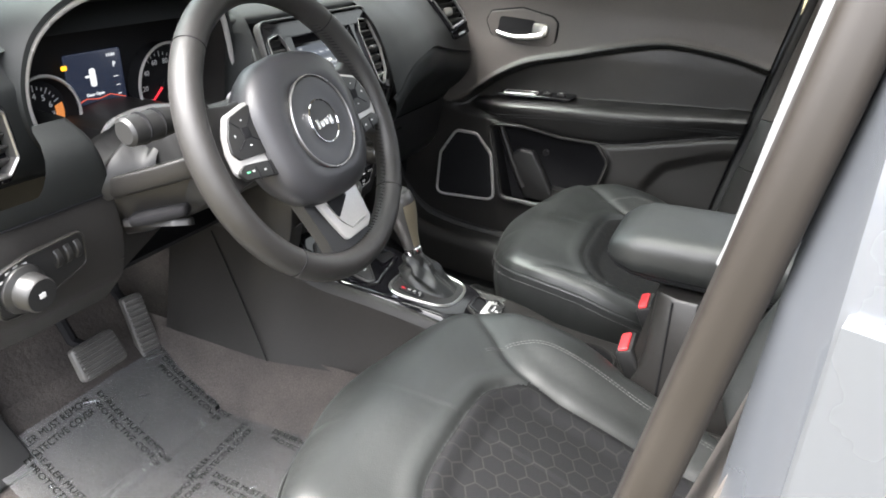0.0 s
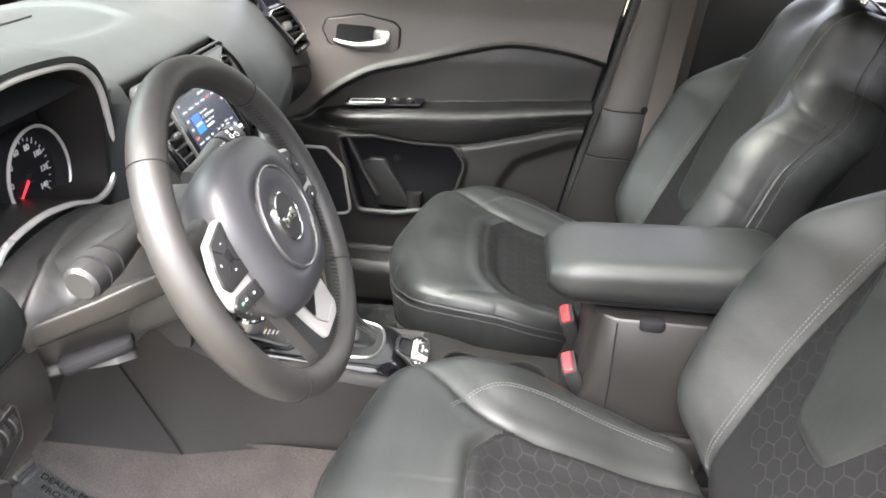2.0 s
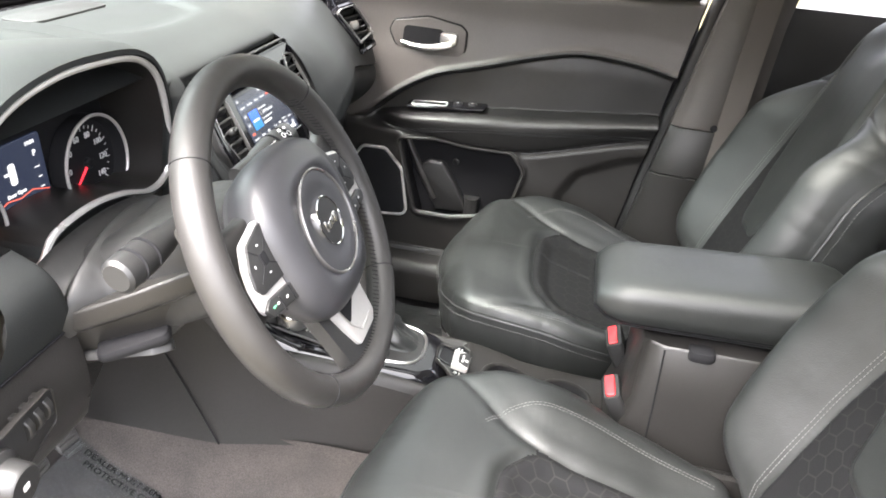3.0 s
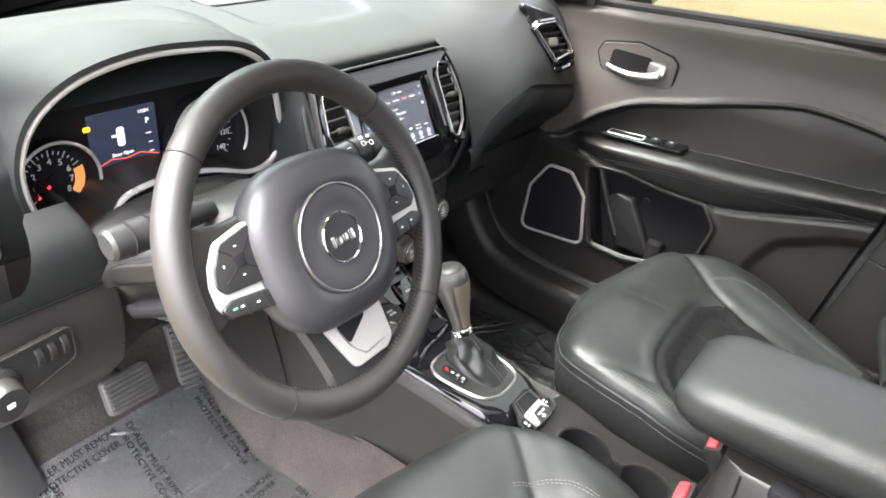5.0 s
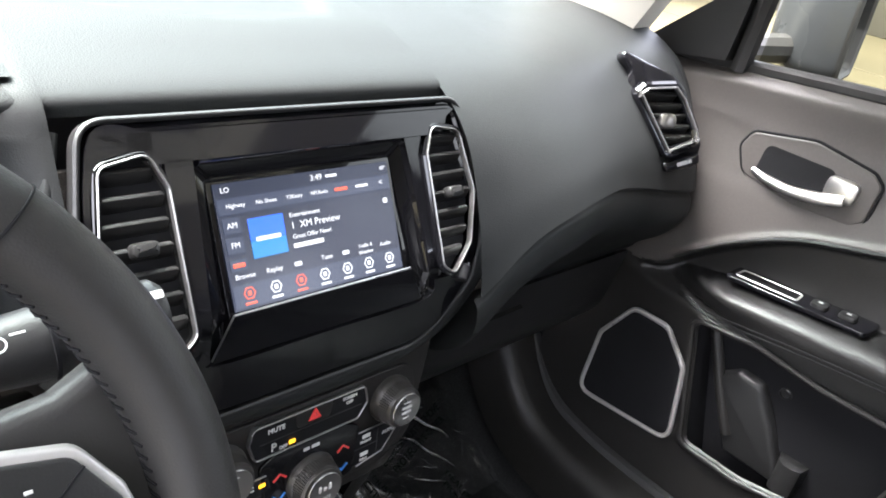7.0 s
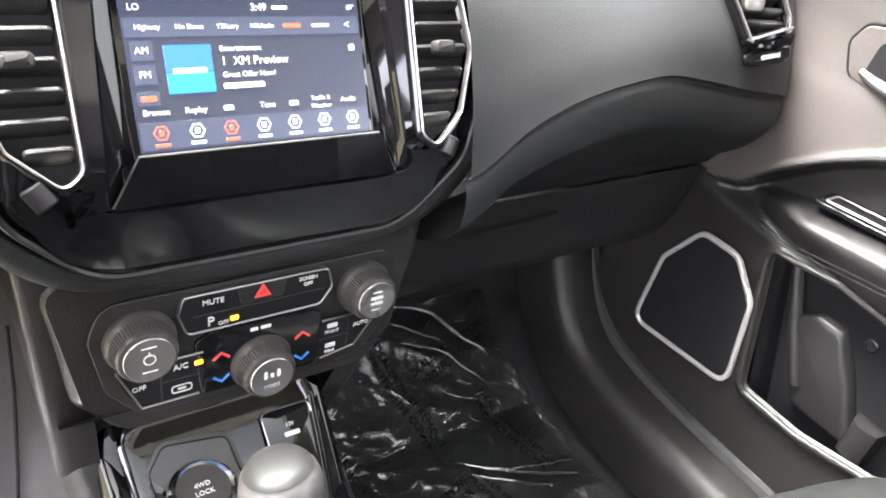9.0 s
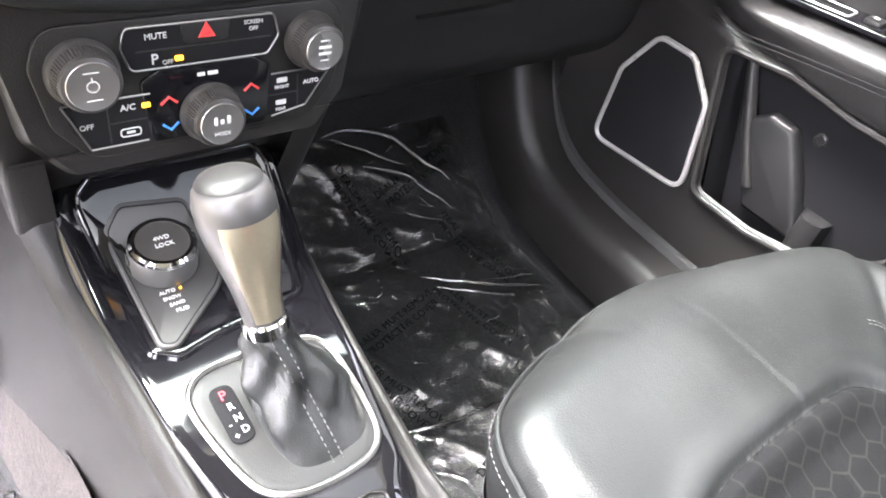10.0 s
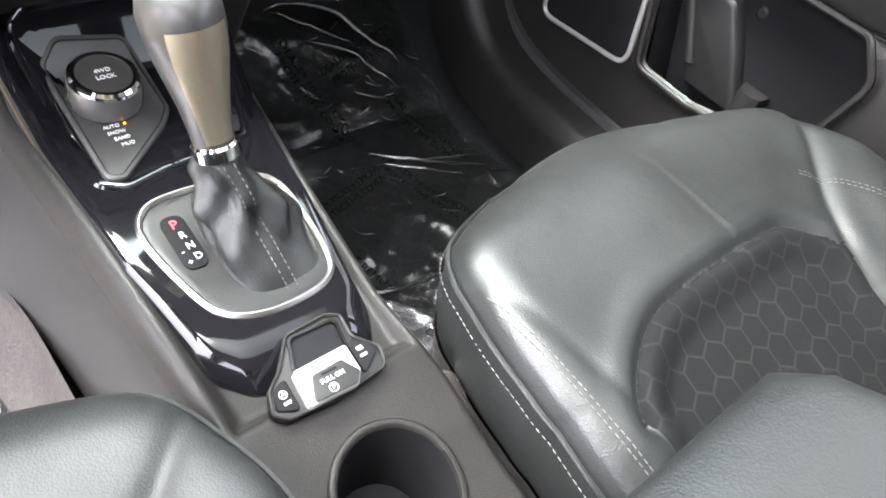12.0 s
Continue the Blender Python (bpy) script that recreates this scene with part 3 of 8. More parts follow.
# driver side: skin round the instrument opening
RIM = [(-0.547, 1.085), (-0.530, 1.135), (-0.485, 1.168), (-0.42, 1.183), (-0.35, 1.183), (-0.275, 1.172), (-0.228, 1.140), (-0.204, 1.080), (-0.197, 1.035), (-0.212, 1.003), (-0.25, 0.998), (-0.31, 1.018), (-0.37, 1.028), (-0.43, 1.022), (-0.455, 0.998), (-0.50, 0.995), (-0.535, 1.030)]
rim2 = [Vector((p[0], p[1])) for p in curve(RIM, 120, True)]
cc = Vector((-0.372, 1.09))
def rim_y(z):
    return 0.088 + (1.10 - z) * 0.10
def out_edge(d):
    """Where the fascia ends along a direction from the instruments' centre."""
    lim = []
    if d.x < -1e-6:
        lim.append((-0.695 - cc.x) / d.x)
    if d.x > 1e-6:
        lim.append((-0.160 - cc.x) / d.x)
    if d.y < -1e-6:
        lim.append((0.962 - cc.y) / d.y)
    if d.y > 1e-6:
        lim.append((1.135 - cc.y) / d.y)
    return min(lim)
brow = []
for sc, dy, dz in ((1.0, 0.0, 0.0), (1.025, -0.009, 0.002), (1.06, -0.008, 0.004), (1.09, 0.012, 0.006), (1.10, 0.06, 0.004), (1.08, 0.13, -0.004), (1.02, 0.20, -0.025)):
    brow.append([Vector((cc.x + (p.x - cc.x) * (1 + (sc - 1) * 0.8), rim_y(p.y) + dy, 1.08 + (p.y - 1.08) * sc + dz * step(1.08, 1.14, p.y))) for p in rim2])
part("instrument_hood", loft(brow, caps=False), PAD, dash, "soft grained brow over the instruments", flat=60)
secs = []
for f in (0, 0.15, 0.35, 0.6, 0.8, 1.0):
    row = []
    for p in rim2:
        q = Vector((cc.x + (p.x - cc.x) * 1.03, 1.08 + (p.y - 1.08) * 1.03))
        d = (q - cc).normalized()
        e = cc + d * out_edge(d)
        r = q.lerp(e, f)
        row.append(Vector((r.x, rim_y(p.y) - 0.002 + 0.045 * f * f + 0.9 * max(0.0, r.y - 1.09) + 0.02 * step(-0.60, -0.70, r.x), r.y)))
    secs.append(row)
part("fascia", loft(secs, caps=False), PAD, dash, flat=60)
def left_top(x, s):
    back = 0.53 - 0.10 * (x / 0.7) ** 2
    hump = 0.02 * step(-0.58, -0.50, x) * (1 - step(-0.24, -0.16, x))
    c = curve([(back, 1.095), (back - 0.08, 1.145), (0.30, 1.160 + hump * 0.6), (0.20, 1.152 + hump), (0.10, 1.10 + 0.035 * step(-0.66, -0.5, x))], 30)
    p = c[min(29, int(round(s * 29)))]
    return Vector((x, p[0], p[1]))
part("driver_pad", grid(left_top, span(-0.70, -0.180, 50), span(0, 1, 30)), PAD, dash, flat=60)
part("dash_end", thick(([Vector(p) for p in ((-0.70, 0.10, 0.84), (-0.70, 0.10, 1.10), (-0.70, 0.25, 1.14), (-0.70, 0.42, 1.12), (-0.70, 0.50, 1.05), (-0.70, 0.50, 0.84))], [(0, 1, 2, 3, 4, 5)]), 0.004), PLASTIC, dash)
def between(u, s):
    """The smooth strip from the instruments to the centre surround, turning over into the top."""
    x = -0.214 + 0.044 * u
    top = curve([(0.0, 1.105), (0.010, 1.122), (0.030, 1.1335), (0.075, 1.1485), (0.12, 1.1555)], 30)
    if s <= 1:
        z, dy = 0.955 + 0.150 * s, 0.0
    else:
        dy, z = top[min(29, int(round((s - 1) * 29)))][:2]
    zz = min(z, 1.105)
    y0, y1 = rim_y(zz) - 0.003, 0.038 + (zz - 1.037) * 0.532
    return Vector((x, y0 + (y1 - y0) * step(0.1, 1.0, u) + dy, z + 0.0012))
part("middle_fascia", grid(between, span(0, 1, 16), span(0, 2, 60)), PAD, dash, flat=70)
# instrument opening: bright rim, tunnel and back plate
rim3 = [Vector((p.x, rim_y(p.y) - 0.004, p.y)) for p in rim2]
part("instrument_rim", tube(rim3, 0.0042, 8, True), SILVER, dash, "thin bright silver rim round the instruments")
tun = []
for f, sc in ((0, 1.0), (0.25, 1.0), (0.6, 0.995), (1.0, 0.985)):
    tun.append([Vector((cc.x + (p.x - cc.x) * sc, rim_y(p.y) + 0.085 * f, 1.08 + (p.y - 1.08) * sc)) for p in rim2])
part("instrument_tunnel", loft(tun, caps=False), PLASTIC, dash, flat=60)
back = [Vector((cc.x + (p.x - cc.x) * 0.99, 1.08 + (p.y - 1.08) * 0.99)) for p in rim2]
CL = frame_at((0, 0.178, 0), (1, 0, 0), (0, 0.0, 1))
part("instrument_face", plate(back, 0.003, 0.001, CL), MATT, dash, "black instrument face")
CLF = frame_at((-0.372, 0.170, 1.034), (1, 0, 0), (0, 0.06, 1))
def gauge(cx, cz, r, marks, needle, orange):
    g = CLF @ Matrix.Translation((cx, cz, 0))
    ob = part("gauge", turned([(0.001, 0.004), (r - 0.010, 0.004), (r - 0.006, 0.006), (r - 0.002, 0.02), (r, 0.02), (r, -0.002), (0.001, -0.002)], g, 40), MATT, dash)
    part("gauge_wall", band(disc(r + 0.0015, 48), 0.0030, 0.020, 0.0008, g), MATT, ob)
    part("gauge_ring", tube([g @ Vector((p.x, p.y, 0.0215)) for p in disc(r + 0.0005, 56)], 0.0021, 8, True), SILVER, ob, "bright silver ring")
    ticks = []
    for k in range(25):
        a = radians(220 - 260 * k / 24)
        lng = 0.008 if k % 3 == 0 else 0.004
        ticks.append(moved(plate(rrect(lng, 0.0011, 0.0003, 1, r - 0.016, 0), 0.0006, 0.0002, Matrix(), seg=1), g @ Matrix.Translation((0, 0, 0.0042)) @ Matrix.Rotation(a, 4, "Z")))
    part("scale", join(*ticks), WHITE_MARK, ob, "white scale marks")
    nums = []
    for k, t in enumerate(marks):
        a = radians(220 - 260 * k / (len(marks) - 1))
        nums.append(words(t, 0.0105, g @ Matrix.Translation(((r - 0.026) * math.cos(a), (r - 0.026) * math.sin(a), 0.0045))))
    parts("numeral", pieces(*nums), WHITE_MARK, ob, "white numerals")
    a = radians(needle)
    part("needle", moved(plate([Vector(q) for q in ((-0.006, -0.0022), (r - 0.022, -0.0008), (r - 0.022, 0.0008), (-0.006, 0.0022))], 0.0015, 0.0004, Matrix(), seg=1), g @ Matrix.Translation((0, 0, 0.007)) @ Matrix.Rotation(a, 4, "Z")), LIT_RED, ob, "red needle")
    part("needle_cap", turned([(0.007, 0.005), (0.007, 0.010), (0.005, 0.012), (0.001, 0.012)], g, 20), MATT, ob)
    if orange:
        arc = [Vector((q * math.cos(t), q * math.sin(t))) for q, ts in ((r - 0.010, span(radians(15), radians(-38), 10)), (r - 0.022, span(radians(-38), radians(15), 10))) for t in ts][::-1]
        part("red_zone", plate(arc, 0.0008, 0.0002, g @ Matrix.Translation((0, 0, 0.0041)), seg=1), GAUGE_ORANGE, ob, "orange overspeed zone")
    return ob
gauge(-0.105, -0.006, 0.049, ("0", "1", "2", "3", "4", "5", "6", "7", "8"), 218, True)
gauge(0.108, -0.004, 0.060, ("0", "20", "40", "60", "80", "100", "120", "140"), 218, False)
disp = part("driver_display", plate(rrect(0.092, 0.090, 0.004, 3, -0.008, 0.014), 0.003, 0.0008, CLF @ Matrix.Translation((0, 0, 0.002))), SCREEN, dash, "dark navy driver display")
DD = CLF @ Matrix.Translation((-0.010, 0.014, 0.0055))
part("car_picture", join(plate(rrect(0.010, 0.024, 0.004, 4, -0.004, 0.012), 0.0005, 0.0002, DD, seg=1), plate(rrect(0.007, 0.003, 0.001, 2, -0.0125, 0.014), 0.0005, 0.0002, DD, seg=1)), SCREEN_WHITE, disp, "white picture of a car")
parts("caption", pieces(words("Door Open", 0.006, DD @ Matrix.Translation((-0.004, -0.010, 0))), words("P", 0.010, DD @ Matrix.Translation((0.034, 0.024, 0))), words("11UN", 0.006, DD @ Matrix.Translation((0.03, 0.037, 0))), *[bars([r], DD) for r in ((0.0, -0.034, 0.02, 0.0035), (0.034, 0.008, 0.008, 0.001), (0.036, -0.004, 0.006, 0.001), (0.036, -0.016, 0.006, 0.001))]), SCREEN_WHITE, disp, "small white words")
part("warning_line", tube([DD @ Vector(q) for q in ((-0.045, -0.022, 0), (-0.02, -0.014, 0), (0.0, -0.017, 0), (0.02, -0.014, 0), (0.045, -0.022, 0))], 0.0006, 5), SCREEN_RED, disp)
part("warning_lamp", plate(rrect(0.009, 0.006, 0.002, 2, -0.046, 0.030), 0.0006, 0.0002, DD, seg=1), LIT_AMBER, disp)

# lower driver trim with the light switch
knee = part("knee_panel", grid(lambda u, v: Vector((u, 0.062 + 0.02 * step(-0.60, -0.72, u) - 0.028 * math.sin(math.pi * min(1, max(0, (v - 0.80) / 0.20))) + 0.25 * max(0.0, 0.845 - v) * 1.6, v)), span(-0.70, -0.488, 24), span(0.80, 0.957, 18)), PLASTIC, dash, flat=60)
part("knee_return", thick(([Vector(p) for p in ((-0.488, 0.060, 0.957), (-0.488, 0.036, 0.87), (-0.488, 0.080, 0.80), (-0.488, 0.30, 0.79), (-0.488, 0.30, 0.95))], [(0, 1, 2, 3, 4)]), 0.004), PLASTIC, dash)
part("knee_lower", grid(lambda u, v: Vector((u, 0.060 + 0.07 * v + 0.07 * step(-0.50, -0.36, u), 0.872 - 0.040 * v + 0.010 * math.sin(math.pi * v))), span(-0.512, -0.165, 24), span(0, 1, 10)), PLASTIC, dash, flat=60)
# fascia between the end vent, the instruments and the knee panel, with its edge turned forward
FASCIA_Y = smooth_table([(0.957, 0.0435), (0.975, 0.038), (1.000, 0.035), (1.020, 0.038), (1.035, 0.048), (1.050, 0.070)])
def fascia(u, v):
    x = -0.705 + 0.205 * min(u, 1.0)
    z = 0.957 + (0.026 + 0.067 * step(-0.595, -0.545, x)) * v   # it ends below the vent
    edge = -0.490 - 0.28 * (z - 0.957)
    if u > 1:
        return Vector((edge + 0.004 * min(1.0, (u - 1) * 4), FASCIA_Y(z) + 0.004 * min(1.0, (u - 1) * 4) + 0.12 * max(0.0, u - 1.2), z))
    return Vector((-0.705 + (edge + 0.705) * u, FASCIA_Y(z) + 0.02 * step(0.35, 0.0, u), z))
part("driver_fascia", grid(fascia, span(0, 1, 28) + [1.08, 1.16, 1.25, 1.6, 2.0], span(0, 1, 14)), PAD, dash, "dark moulded fascia beside the steering column", flat=60)
part("fascia_joint", tube([Vector((-0.705 + 0.215 * f, 0.0425 + 0.02 * step(0.35, 0.0, f), 0.957)) for f in span(0, 1, 14)], 0.0016, 6), MATT, dash)
part("column_infill", grid(lambda u, v: Vector((-0.486 + 0.20 * u, 0.052 + 0.045 * u, 0.842 + 0.045 * u + (0.10 - 0.03 * u) * v)), span(0, 1, 12), span(0, 1, 8)), PLASTIC, dash, "grey panel below the steering column", flat=60)
def gaiter_point(u, v):
    a = radians(200 - 220 * u)
    c = Vector((-0.383, 0.080, 0.950)).lerp(Vector((-0.383, 0.0, 0.985)), v)
    rx, rz = 0.152 - 0.078 * v ** 1.2, 0.078 - 0.040 * v
    fold = 0.007 * math.sin(4.2 * math.pi * v + 2.0 * u) * math.sin(math.pi * v) + 0.003 * math.sin(9 * u + 5 * v)
    return c + Vector((math.cos(a) * (rx + fold), fold * 0.6, math.sin(a) * (rz + fold)))
part("column_gaiter", grid(gaiter_point, span(0, 1, 60), span(0, 1, 30)), VINYL, dash, "folded black cover over the steering column", flat=70)
part("under_cover", thick(grid(lambda u, v: Vector((u, 0.13 + 0.40 * v, 0.80 - 0.03 * v)), span(-0.70, -0.16, 6), span(0, 1, 5)), 0.006), MATT, dash)
LS = frame_at((-0.613, 0.027, 0.909), (1, 0.06, 0.05), (0, -0.05, 1))
sw = part("light_switch", plate(rounded([(-0.060, -0.034), (-0.020, -0.040), (0.030, -0.028), (0.062, -0.020), (0.062, 0.024), (-0.015, 0.026), (-0.055, 0.020)], 0.012), 0.005, 0.0015, LS), DARK, dash, "black headlamp switch panel")
part("switch_rim", band(rounded([(-0.060, -0.034), (-0.020, -0.040), (0.030, -0.028), (0.062, -0.020), (0.062, 0.024), (-0.015, 0.026), (-0.055, 0.020)], 0.012), 0.002, 0.0065, 0.0006, LS), PLASTIC, sw)
part("switch_knob", turned([(0.028, 0.004), (0.027, 0.010), (0.021, 0.014), (0.020, 0.030), (0.018, 0.033), (0.001, 0.033)], LS @ Matrix.Translation((-0.027, -0.008, 0)), 36), DARK, sw)
parts("knob_mark", pieces(bars([(0, 0, 0.008, 0.006)], LS @ Matrix.Translation((-0.027, -0.008, 0.0332))), bars([(-0.048, 0.010, 0.006, 0.003), (-0.040, 0.017, 0.006, 0.003), (-0.030, 0.020, 0.006, 0.003), (-0.019, 0.018, 0.006, 0.003)], LS @ Matrix.Translation((0, 0, 0.005)))), WHITE_MARK, sw, "white symbols")
for k in range(3):
    part("thumbwheel", turned([(0.014, -0.004), (0.015, -0.003), (0.015, 0.003), (0.014, 0.004)], LS @ Matrix.Translation((0.022 + 0.014 * k, 0.004, -0.004)) @ Matrix.Rotation(radians(90), 4, "Y"), 24), SLAT, sw, "ridged grey thumbwheel")
# end vent on the driver side
def chord(outline, y):
    """The inner width of an outline at a height."""
    xs = [a.x + (b.x - a.x) * (y - a.y) / (b.y - a.y) for a, b in zip(outline, outline[1:] + outline[:1]) if (a.y > y) != (b.y > y)]
    return min(xs), max(xs)


def air_vent(name, fr, outline, slats, h, w, label, chrome_w=0.005, metal=CHROME):
    body = part(name, band(outline, 0.009, 0.012, 0.003, fr), GLOSS, dash, label)
    part("chrome_surround", band(inset(outline, 0.006), chrome_w, 0.016, 0.0015, fr), metal, body, "bright chrome surround")
    part("duct", plate(inset(outline, 0.008), 0.002, 0.0005, fr, base=-0.03), MATT, body)
    part("duct_wall", moved(loft([lift(inset(outline, 0.0085), -0.03), lift(inset(outline, 0.0085), 0.006)], caps=False), fr), MATT, body)
    ys = [p[1] for p in outline]
    lo, hi = min(ys) + 0.014, max(ys) - 0.012
    for k in range(slats):
        y = lo + (hi - lo) * (k + 0.5) / slats
        x0, x1 = chord(inset(outline, 0.0105), y)
        part("slat", block((x0 + x1) / 2, 0, 0, x1 - x0, 0.014, 0.0035, 0.0014, fr @ Matrix.Translation((0, y, 0.004)) @ Matrix.Rotation(radians(50), 4, "X")), SLAT, body)
    y = lo + (hi - lo) * 0.45
    part("slider", block(0, 0, 0, 0.020, 0.016, 0.012, 0.004, fr @ Matrix.Translation(((min(p[0] for p in outline) + max(p[0] for p in outline)) / 2, y, 0.008))), SATIN, body, "silver vane slider")
    return body
LV = frame_at((-0.632, 0.058, 1.050), (1, 0.08, 0.0), (0, 0.12, 1))
air_vent("end_vent", LV, rounded([(-0.045, -0.045), (0.020, -0.045), (0.040, -0.025), (0.036, 0.030), (0.012, 0.046), (-0.045, 0.046)], 0.012), 5, 0.09, 0.09, "round-cornered black air vent with silver surround", 0.004, RINGS)
# passenger end vent, standing across the corner of the dash
PV = frame_at((0.557, 0.060, 1.050), (0.84, -0.44, 0.06), (-0.16, 0.42, 0.90)) @ Matrix.Scale(1.20, 4)
pv_out = rounded([(-0.014, -0.022), (0.030, -0.006), (0.026, 0.012), (0.008, 0.044), (-0.006, 0.058), (-0.044, 0.055), (-0.058, 0.044)], 0.007)
pv_house = rounded([(-0.012, -0.040), (0.034, -0.030), (0.040, -0.006), (0.014, 0.050), (-0.004, 0.066), (-0.034, 0.075), (-0.062, 0.086), (-0.067, 0.079), (-0.054, 0.064), (-0.064, 0.045), (-0.022, -0.026)], 0.007, 4)
part("vent_housing", plate(pv_house, 0.012, 0.004, PV, base=-0.012), GLOSS, dash, "gloss black vent housing")
pv = air_vent("corner_vent", PV, pv_out, 5, 0.08, 0.07, "black corner air vent with silver surround", 0.0018, RINGS)
part("vent_dial", plate(rounded([(-0.008, -0.036), (0.032, -0.026), (0.030, -0.014), (-0.014, -0.027)], 0.003, 3), 0.010, 0.003, PV), GLOSS, pv)
part("dial_mark", bars([(0.0, 0.0, 0.018, 0.004)], PV @ Matrix.Translation((0.012, -0.0255, 0.0102)) @ Matrix.Rotation(radians(15), 4, "Z")), SATIN, pv)

def bent(shape):
    """Lets the lower part of the centre surround turn upright."""
    inv, out = ST.inverted(), []
    for p in shape[0]:
        q = inv @ Vector(p)
        if q.y < -0.046:
            d = -(q.y + 0.046)
            p = ST @ Vector((q.x, -0.046, 0)) + Vector((0, 0.03, -1.0)) * d + Vector((0, -1.0, -0.03)) * q.z
        out.append(p)
    return out, shape[1]


# centre stack: piano black surround, deep screen recess, vents
bez = rounded([(-0.108, -0.126), (0.108, -0.126), (0.152, -0.078), (0.174, -0.005), (0.156, 0.088), (-0.156, 0.088), (-0.174, -0.005), (-0.152, -0.078)], [0.05, 0.05, 0.05, 0.04, 0.018, 0.018, 0.04, 0.05], 7)
stack = part("centre_surround", bent(band(bez, 0.012, 0.014, 0.005, ST, base=-0.012)), GLOSS, dash, "glossy piano black centre surround")
part("surround_piping", bent(band([p * 1.0 for p in inset(bez, -0.003)], 0.004, 0.012, 0.0015, ST, base=-0.008)), DARK, stack)
hole = rounded([(-0.098, -0.080), (0.098, -0.080), (0.100, -0.055), (0.092, 0.060), (-0.092, 0.060), (-0.100, -0.055)], 0.008, 4)
vent_r = rounded([(0.110, -0.050), (0.122, -0.060), (0.147, -0.036), (0.161, 0.008), (0.152, 0.062), (0.120, 0.068), (0.110, 0.045)], 0.009, 5)
vent_l = [Vector((-p.x, p.y)) for p in vent_r][::-1]
# face of the surround, with its openings left free
def strip(a, b, n=24, z=0.0):
    """A flat strip between two lines of the face."""
    A, B = curve(a, n), curve(b, n)
    top = [ST @ Vector((p[0], p[1], z)) for p in A] + [ST @ Vector((p[0], p[1], z)) for p in B]
    return top, [(i, i + 1, n + i + 1, n + i) for i in range(n - 1)]
frame_top = strip([(-0.15, 0.080), (0.15, 0.080)], [(-0.115, 0.060), (0.115, 0.060)])
frame_low = strip([(-0.105, -0.060), (-0.098, -0.078), (0, -0.079), (0.098, -0.078), (0.105, -0.060)], [(-0.148, -0.062), (-0.112, -0.114), (0, -0.119), (0.112, -0.114), (0.148, -0.062)], 40)
side_r = strip([(0.092, 0.062), (0.100, -0.055), (0.098, -0.075)], [(0.111, 0.062), (0.111, -0.050), (0.122, -0.080)])
side_l = ([ST @ Vector((-((ST.inverted() @ v).x), (ST.inverted() @ v).y, (ST.inverted() @ v).z)) for v in side_r[0]], side_r[1])
out_r = strip([(0.116, 0.066), (0.152, 0.062), (0.161, 0.008), (0.147, -0.038), (0.120, -0.062)], [(0.116, 0.080), (0.152, 0.080), (0.166, -0.004), (0.146, -0.070), (0.116, -0.085)], 30)
out_l = ([ST @ Vector((-((ST.inverted() @ v).x), (ST.inverted() @ v).y, (ST.inverted() @ v).z)) for v in out_r[0]], out_r[1])
for piece in (frame_top, frame_low, side_r, side_l, out_r, out_l):
    part("surround_face", bent(thick(piece, 0.004)), GLOSS, stack)
rec = [lift(hole, 0.0), lift(inset(hole, 0.003), -0.004), lift([Vector((p.x * 0.86, p.y * 0.80 + 0.0) if p.y > 0 else (p.x * 0.86, p.y * 0.62)) for p in hole], -0.009)]
part("screen_recess", bent(moved(loft(rec, caps=False), ST)), GLOSS, stack, flat=25)
part("recess_back", plate(rrect(0.178, 0.125, 0.004, 3, 0, 0.0), 0.002, 0.0005, ST, base=-0.0125), GLOSS, stack)
shelf = bent(thick(([ST @ Vector(q) for q in ((-0.080, -0.047, -0.005), (0.080, -0.047, -0.005), (0.096, -0.078, -0.001), (-0.096, -0.078, -0.001))], [(0, 1, 2, 3)]), 0.003))
part("screen_ledge", shelf, GLOSS, stack, "sloping glossy ledge below the screen")
part("ledge_line", bent(tube([ST @ Vector(q) for q in ((-0.096, -0.077, 0.0), (-0.080, -0.0465, -0.0035), (0.080, -0.0465, -0.0035), (0.096, -0.077, 0.0))], 0.0008, 6)), SATIN, stack)
for s, outl in ((1, vent_r), (-1, vent_l)):
    body = part("side_vent", band(inset(outl, -0.003), 0.004, 0.0045, 0.0015, ST), GLOSS, stack, "upright black air vent with chrome edge")
    part("chrome_surround", band(outl, 0.0016, 0.0055, 0.0007, ST), RINGS, body, "thin silver edge")
    part("duct", moved(loft([lift(inset(outl, 0.002), -0.028), lift(inset(outl, 0.002), -0.004)]), ST), MATT, body)
    for k in range(7):
        y = -0.048 + 0.110 * (k + 0.5) / 7
        xs = chord(inset(outl, 0.003), y)
        part("slat", block((min(xs) + max(xs)) / 2, 0, 0, max(xs) - min(xs), 0.014, 0.0045, 0.0018, ST @ Matrix.Translation((0, y, -0.003)) @ Matrix.Rotation(radians(45), 4, "X")), SLAT, body)
    part("slider", block(0.134 * s, 0.010, 0.005, 0.018, 0.010, 0.012, 0.004, ST), SLAT, body, "grey vane slider")
    part("vent_dial", turned([(0.0062, -0.007), (0.0070, -0.006), (0.0070, 0.006), (0.0062, 0.007)], ST @ Matrix.Translation((0.134 * s, -0.060, 0.0)) @ Matrix.Rotation(radians(60 * s), 4, "Z") @ Matrix.Rotation(radians(90), 4, "Y"), 24), MATT, body, "small black dial")

